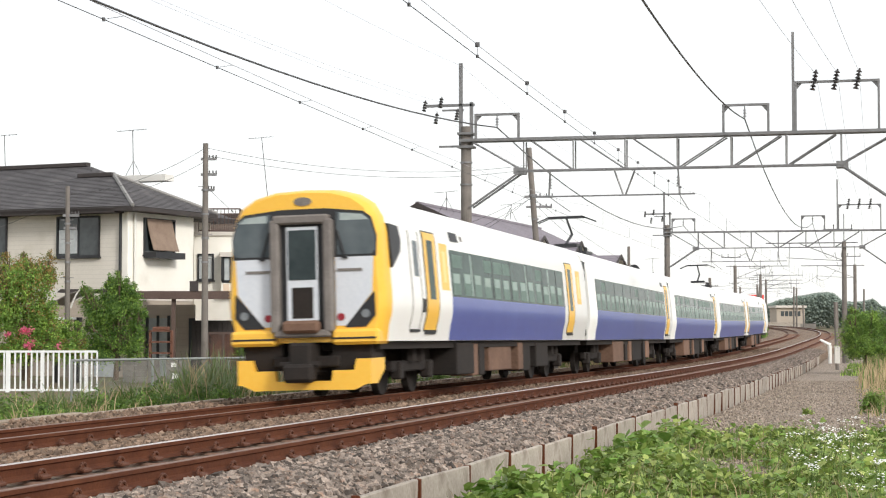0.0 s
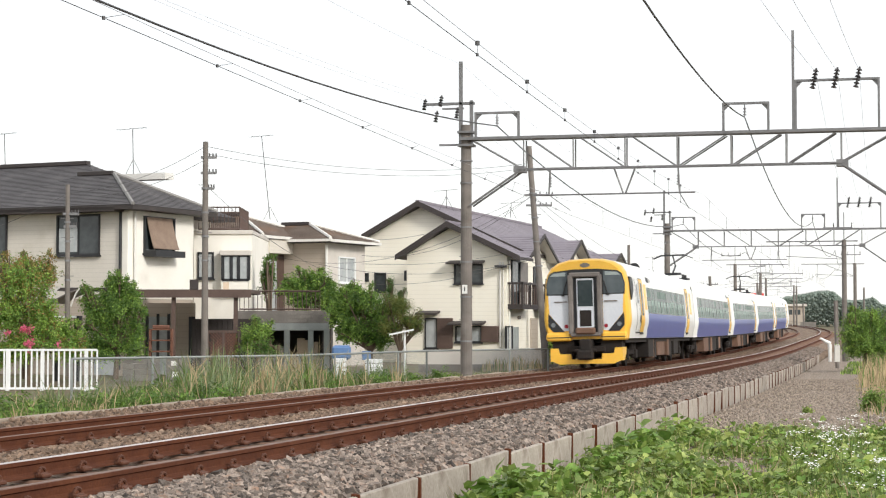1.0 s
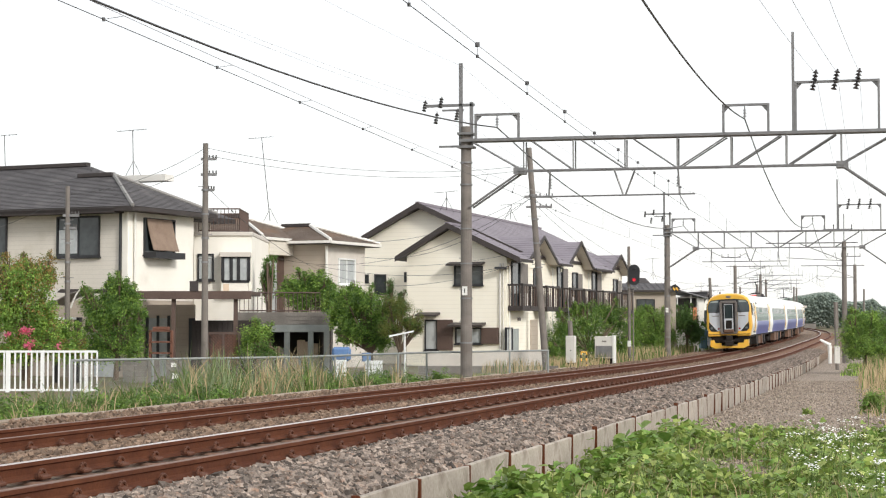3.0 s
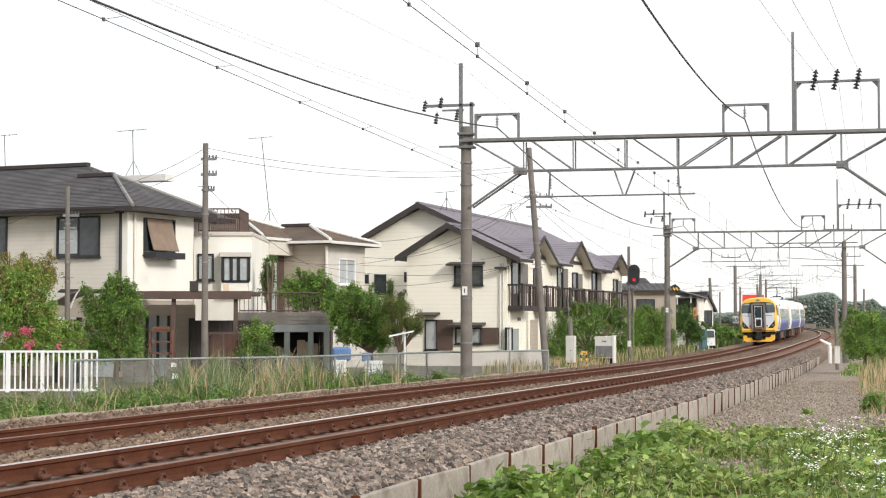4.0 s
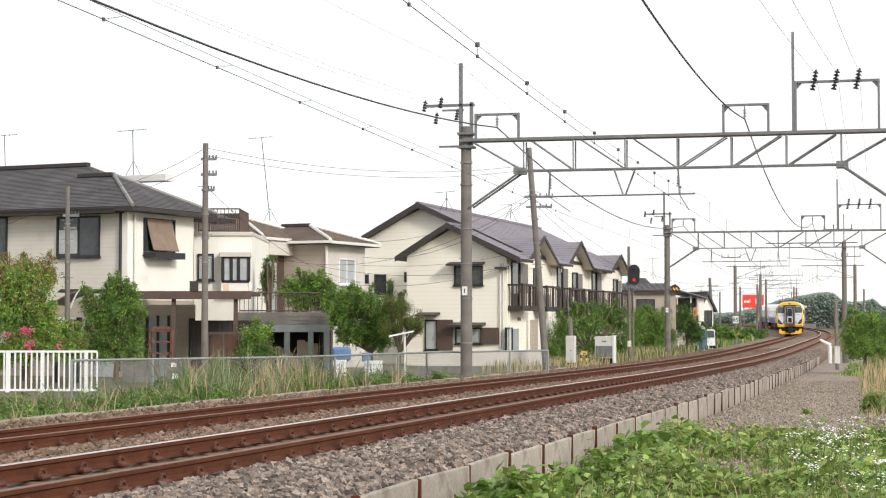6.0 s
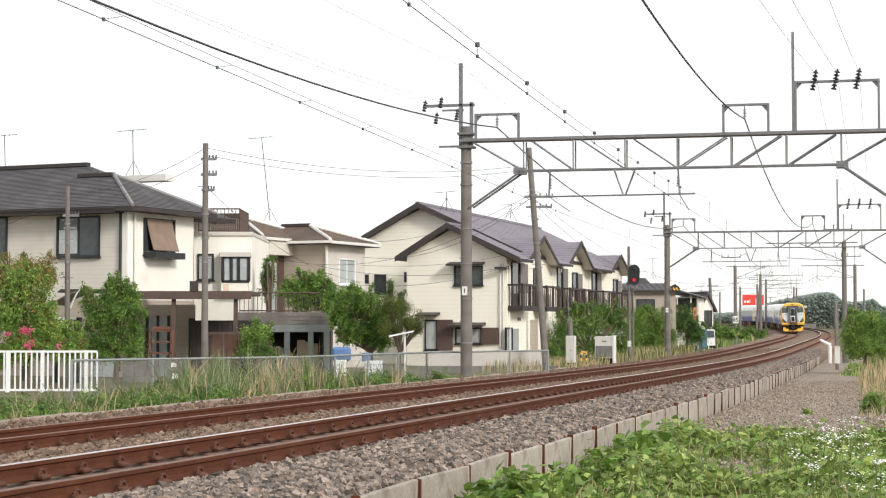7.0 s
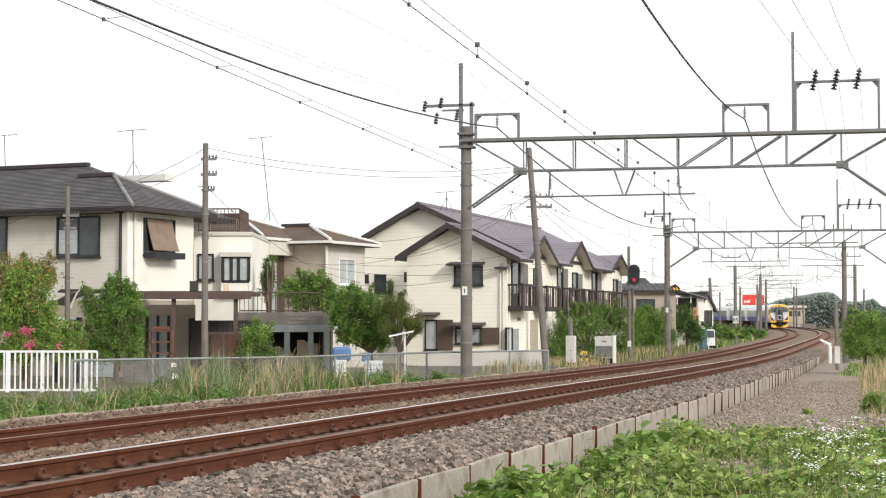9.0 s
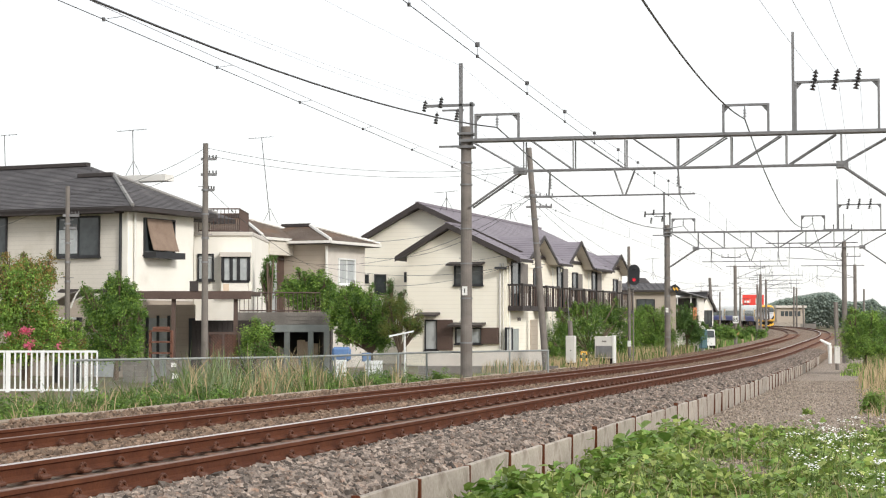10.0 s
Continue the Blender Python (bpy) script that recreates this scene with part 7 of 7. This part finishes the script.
foliage("rose_blossom", [((-12.26, 53.0, 1.055), (0.22, 0.15, 0.15), 60), ((-12.058, 53.0, 0.658), (0.2, 0.15, 0.2), 50), ((-12.772, 53.0, 0.988), (0.15, 0.1, 0.06), 14), ((-11.459, 54.0, 0.646), (0.08, 0.1, 0.06), 10)], 0.07, (M_PINK,), None, 30)["kind"] = "stuff"
tagged(bpy.data.objects["rose_blossom"], "clusters of pink roses in the garden shrub", "flowers", kind="stuff")


def blades(name, spots, mats, label, share=None, seed=1, width=0.012, lean=0.35):
    """Tapered, bending blades. spots: (x, y, z, height)."""
    rng = np.random.default_rng(seed)
    V, Fc, I = [], [], []
    for x, y, z, h in spots:
        a = rng.random() * 2 * math.pi
        l = lean * h * rng.random()
        dx, dy = math.cos(a) * l, math.sin(a) * l
        w = width * (0.6 + 0.8 * rng.random())
        ca = rng.random() * math.pi
        ux, uy = math.cos(ca) * w, math.sin(ca) * w * 0.4
        i = len(V)
        V += [(x - ux, y - uy, z), (x + ux, y + uy, z), (x + dx * 0.35 - ux * 0.8, y + dy * 0.35 - uy, z + h * 0.6), (x + dx * 0.35 + ux * 0.8, y + dy * 0.35 + uy, z + h * 0.6),
              (x + dx - ux * 0.1, y + dy, z + h * 0.97), (x + dx + ux * 0.1, y + dy, z + h * 0.97)]
        Fc += [(i, i + 1, i + 3, i + 2), (i + 2, i + 3, i + 5, i + 4)]
        k = int(rng.choice(len(mats), p=share)) if len(mats) > 1 else 0
        I += [k, k]
    ob = raw(name, V, Fc, list(mats), None, "", I)
    return tagged(ob, label, "grass", kind="stuff")


def strip_spots(n, s0, s1, o0, o1, h0, h1, seed, clump=0.5, tall=0.0):
    rng = random.Random(seed)
    out = []
    for _ in range(n):
        s, o = rng.uniform(s0, s1), rng.uniform(o0, o1)
        p = on_line(s, o)
        c = noise.noise((p.x * 0.5, p.y * 0.5, seed))
        if c < -0.25 and rng.random() < clump:
            continue
        h = (h0 + (h1 - h0) * rng.random()) * (1 + 0.5 * c)
        if rng.random() < tall:
            h *= 1.7
        out.append((p.x, p.y, ground_height(p.x, p.y) - 0.03, h))
    return out


blades("tall_grass", strip_spots(13000, 14, 60, -7.5, -2.5, 0.08, 0.3, 1), (M_GRASS, M_STRAW, M_LEAF_LIGHT), "unmown green grass between kerb and fence", (0.62, 0.16, 0.22), 1, 0.009)


def tufts(name, spots, mats, share, label, seed, width=0.011, spread=0.55):
    """Tufts of arching blades. spots: (x, y, z, height)."""
    rng = random.Random(seed)
    V, Fc, I = [], [], []
    for x, y, z, h in spots:
        tone = rng.choices(range(len(mats)), share)[0]
        for _ in range(rng.randint(6, 13)):
            a = rng.uniform(0, 2 * math.pi)
            hb, out = h * rng.uniform(0.55, 1.1), h * spread * rng.uniform(0.1, 1.0)
            w = width * rng.uniform(0.6, 1.4)
            bx_, by_ = x + rng.gauss(0, 0.05), y + rng.gauss(0, 0.05)
            ux, uy = -math.sin(a + 0.6) * w, math.cos(a + 0.6) * w
            i = len(V)
            for k in range(5):
                f = k / 4
                o = out * f ** 1.8
                zz = z + hb * (f - 0.28 * (out / h) * f ** 3)
                g = (0.7, 1.0, 0.9, 0.6, 0.1)[k]
                V += [(bx_ + math.cos(a) * o - ux * g, by_ + math.sin(a) * o - uy * g, zz), (bx_ + math.cos(a) * o + ux * g, by_ + math.sin(a) * o + uy * g, zz)]
            t_ = tone if rng.random() < 0.75 else rng.choices(range(len(mats)), share)[0]
            for k in range(4):
                Fc.append((i + 2 * k, i + 2 * k + 1, i + 2 * k + 3, i + 2 * k + 2))
                I.append(t_)
    return tagged(raw(name, V, Fc, list(mats), None, "", I), label, "grass", kind="stuff")


def trimmed(spots, k, bar=-0.145):
    """Spots with those before the open stretch of fence scaled by k."""
    return [(x, y, z, h * (k if x < bar * y else 1.0)) for x, y, z, h in spots]


tufts("reed_grass", trimmed(strip_spots(360, 34, 50, -8.0, -3.3, 0.35, 0.8, 2, 0.95, 0.12), 0.8), (M_GRASS, M_REED, M_STRAW), (0.46, 0.32, 0.22), "tall arching grass and dry blades along the fence", 2)
tufts("low_grass", strip_spots(230, 25, 40, -7.5, -3.3, 0.14, 0.42, 22, 0.95, 0.08), (M_GRASS, M_LEAF, M_STRAW), (0.45, 0.25, 0.3), "low tufts of grass below the fence", 22, 0.009)
tufts("reed_clump", trimmed(strip_spots(190, 35, 45, -8.0, -3.8, 0.8, 1.35, 12, 0.9), 0.3), (M_REED, M_GRASS, M_STRAW), (0.6, 0.26, 0.14), "clump of tall grey-green reeds by the fence", 12, 0.015, 0.6)
blades("dry_stalks", trimmed(strip_spots(210, 30, 47, -7.0, -3.0, 0.7, 1.3, 3, 0.2), 0.55), (M_STRAW,), "leaning pale dry stalks", None, 3, 0.008, 1.1)
ug = random.Random(64)
under = []
for _ in range(110):
    s_, o_ = ug.uniform(28, 56), ug.uniform(-8.0, -3.6)
    p_ = on_line(s_, o_)
    r_ = ug.uniform(0.18, 0.45)
    under.append(((p_.x, p_.y, ground_height(p_.x, p_.y) + r_ * 0.5), (r_ * 1.2, r_ * 1.2, r_ * 0.8), int(420 * r_)))
tagged(foliage("leafy_weeds", under, 0.075, (M_LEAF, M_GRASS, M_LEAF_DARK), None, 65, share=(0.3, 0.45, 0.25)), "leafy green weeds among the tall grass", "weeds", kind="stuff")
blades("dry_grass", strip_spots(1000, 56, 69, -5.0, -2.6, 0.08, 0.26, 14, 0.5), (M_STRAW, M_GRASS), "thin low grass by the pole", (0.4, 0.6), 14, 0.012)
blades("dry_grass", strip_spots(2400, 68, 84, -5.5, -2.6, 0.3, 0.65, 4, 0.3), (M_STRAW, M_GRASS), "pale dry grass by the pole", (0.7, 0.3), 4, 0.018)
blades("dry_grass", strip_spots(3800, 84, 128, -5.5, -2.8, 0.35, 0.8, 5, 0.3), (M_STRAW, M_GRASS), "dry grass below the hedge", (0.5, 0.5), 5, 0.022)
blades("bank_grass", strip_spots(4000, 128, 260, -7.5, -3.0, 0.3, 0.7, 6, 0.3), (M_GRASS, M_LEAF, M_STRAW), "green grass on the far bank", (0.5, 0.35, 0.15), 6, 0.05)
blades("verge_grass", strip_spots(3600, 62, 118, 8.6, 13.5, 0.3, 0.95, 7, 0.4), (M_STRAW, M_GRASS), "dry pinkish grass beside the gravel path", (0.65, 0.35), 7, 0.022)
blades("verge_grass", strip_spots(2200, 82, 108, 7.6, 10.6, 0.1, 0.28, 8, 0.5), (M_GRASS, M_LEAF_LIGHT), "low green grass at the path edge", (0.6, 0.4), 8, 0.025)

rv = random.Random(15)
verge = []
for _ in range(2600):
    y_ = rv.uniform(38, 72)
    x_ = y_ * rv.uniform(0.226 + 0.016 * noise.noise((y_ * 0.35, 2, 5)), 0.275)
    f_ = min(1.0, max(0.15, (x_ / y_ - 0.222) / 0.03))
    verge.append((x_, y_, ground_height(x_, y_) - 0.03, rv.uniform(0.25, 0.8) * f_))
blades("verge_grass", verge, (M_STRAW, M_GRASS), "tall dry grass at the edge of the gravel path", (0.72, 0.28), 16, 0.012, 0.5)


# ---- weeds in the foreground ----
def weed_edge(x):
    return 31.5 + 1.2 * noise.noise((x * 0.8, 0, 4)) + 0.6 * noise.noise((x * 2.5, 3, 4))


def weed_spots(n, seed, y0=17.5):
    rng = random.Random(seed)
    out = []
    while len(out) < n:
        y = y0 + (34 - y0) * rng.random() ** 1.15
        x = rng.uniform(-2.0, 0.262 * y)
        if y > weed_edge(x) and rng.random() > 0.06:
            continue
        i = int(np.argmin((LX - x) ** 2 + (LY - y) ** 2))
        off = (x - LX[i]) * math.cos(LT[i]) - (y - LY[i]) * math.sin(LT[i])
        if off < 6.0:
            continue
        c = noise.noise((x * 0.9, y * 0.9, 7))
        if c < -0.12 and rng.random() < 0.8:
            continue
        out.append((x, y, c, off))
    return out


def weed_leaves(name, spots, size, mats, share, label, seed, height):
    rng = np.random.default_rng(seed)
    V, Fc, I = [], [], []
    for x, y, c, off in spots:
        s = size * (0.5 + 0.9 * rng.random())
        z = ground_height(x, y) + 0.02 + height * max(0.15, rng.random() * (0.6 + c * 1.3))
        a, tilt, roll_ = rng.random() * 2 * math.pi, rng.normal() * 0.45 - 0.35, rng.normal() * 0.35
        m = Matrix.Translation((x, y, z)) @ Euler((tilt, roll_, a)).to_matrix().to_4x4()
        # heart-shaped leaf folded along the midrib
        pts = [(0, 0, 0), (0.42, -0.12, 0.1), (0.5, 0.3, 0.12), (0.26, 0.75, 0.04), (0, 1.0, -0.08), (-0.26, 0.75, 0.04), (-0.5, 0.3, 0.12), (-0.42, -0.12, 0.1), (0, 0.45, 0)]
        i = len(V)
        V += [tuple(m @ (Vector(p) * s)) for p in pts]
        Fc += [(i, i + 1, i + 2, i + 8), (i + 8, i + 2, i + 3, i + 4), (i + 8, i + 4, i + 5, i + 6), (i, i + 8, i + 6, i + 7)]
        k = int(rng.choice(len(mats), p=share))
        I += [k] * 4
    ob = raw(name, V, Fc, list(mats), None, "", I)
    return tagged(ob, label, "weeds", kind="stuff")


weed_leaves("broad_leaf_weeds", weed_spots(9000, 41), 0.098, (M_WEED, M_LEAF, M_WEED_PALE), (0.55, 0.15, 0.3), "broad heart-shaped green weeds in the field", 41, 0.3)
weed_leaves("small_leaf_weeds", weed_spots(9000, 42), 0.055, (M_WEED, M_OLIVE, M_WEED_PALE), (0.4, 0.3, 0.3), "small-leaved green weeds in the field", 42, 0.22)
near_wall = [q for q in weed_spots(9000, 45) if 6.1 < q[3] < 6.9 and q[1] < 29]
weed_leaves("creeping_vine", near_wall[:1000], 0.13, (M_WEED, M_LEAF), (0.7, 0.3), "large-leaved creeping vine along the panels", 45, 0.42)
g_spots = [(x, y, ground_height(x, y) - 0.02, 0.12 + 0.25 * random.random()) for x, y, c, o in weed_spots(5000, 43)]
blades("field_grass", g_spots, (M_GRASS, M_STRAW, M_WEED), "thin grass among the weeds", (0.5, 0.25, 0.25), 43, 0.007, 0.6)
rf = random.Random(77)
flower_spots = [(x, y) for x, y, c, o in weed_spots(9000, 44) if x / y > 0.188 + 0.03 * rf.random() and y < 29.5 and noise.noise((x * 1.3, y * 1.3, 9)) > -0.12][:120]
stems, FV, FF = [], [], []
for x, y in flower_spots:
    z, hgt = ground_height(x, y), 0.28 + 0.28 * rf.random()
    stems.append((x, y, z, hgt))
    for k in range(rf.randint(3, 8)):
        px_, py_, pz_ = x + rf.gauss(0, 0.05), y + rf.gauss(0, 0.05), z + hgt + rf.gauss(0, 0.014)
        r = 0.006 + 0.008 * rf.random()
        i = len(FV)
        t_ = rf.uniform(-0.6, 0.6)
        FV += [(px_ - r, py_ - r, pz_), (px_ + r, py_ - r, pz_ + t_ * r), (px_ + r, py_ + r, pz_ + r * 0.6), (px_ - r, py_ + r, pz_ + r * 0.6)]
        FF.append((i, i + 1, i + 2, i + 3))
tagged(raw("white_umbel_flowers", FV, FF, M_PETAL), "flat clusters of small white flowers among the weeds", "flowers", kind="stuff")
blades("flower_stems", stems * 3, (M_GRASS,), "thin green stems of the white flowers", None, 46, 0.006, 0.25)
bush("roadside_weed", (8.051, 39.877, -0.75), [((0, 0, 0.1), (0.15, 0.15, 0.12), 70)], 0.07, (M_WEED, M_WEED_PALE), "single green weed on the gravel path", "weed", seed=51, share=(0.7, 0.3), group="weeds on the path", trunk=False)
bush("roadside_weed", (9.631, 40.618, -0.75), [((0, 0, 0.25), (0.35, 0.3, 0.3), 420)], 0.07, (M_WEED, M_LEAF), "leafy weed at the path edge", "weed", seed=53, share=(0.6, 0.4), group="weeds on the path", trunk=False)


# ---- wooded hill on the horizon ----
def hill():
    rng = np.random.default_rng(8)
    V, Fc = [], []
    for k in range(42000):
        bearing = rng.uniform(0.141, 0.2675)
        y = rng.uniform(820, 1050)
        rise = float(np.interp(bearing, (0.1409, 0.1613, 0.1769, 0.1878, 0.1988, 0.2081, 0.2159, 0.2213, 0.2300, 0.2378, 0.2425, 0.2550, 0.2675), (0.0059, 0.0069, 0.0106, 0.0144, 0.0163, 0.0181, 0.0178, 0.0131, 0.0128, 0.0144, 0.0106, 0.0081, 0.0069)))
        zt = 1.285 + rise * y
        zt -= 1.6 * max(0.0, float(noise.noise((bearing * 288, y * 0.02, 3)))) + 0.5
        z = -1 + (zt + 1) * rng.random() ** 0.4
        x = bearing * y
        r = rng.uniform(0.3, 0.75)
        i = len(V)
        base = np.array([(1, 0, 0), (-1, 0, 0), (0, 1, 0), (0, -1, 0), (0, 0, 1), (0, 0, -1)]) * r * (0.5 + 1.1 * rng.random((6, 1))) + rng.normal(size=(6, 3)) * 0.3 * r
        V.extend((base + np.array((x, y, z - r * 0.7))).tolist())
        Fc.extend([tuple(i + q for q in f) for f in ((0, 2, 4), (2, 1, 4), (1, 3, 4), (3, 0, 4), (2, 0, 5), (1, 2, 5), (3, 1, 5), (0, 3, 5))])
    ob = raw("wooded_hill", V, Fc, M_HILL)
    for f in ob.data.polygons:
        f.use_smooth = True
    tagged(ob, "hazy wooded hill on the horizon", "wooded hill", kind="stuff")


hill()


motions()
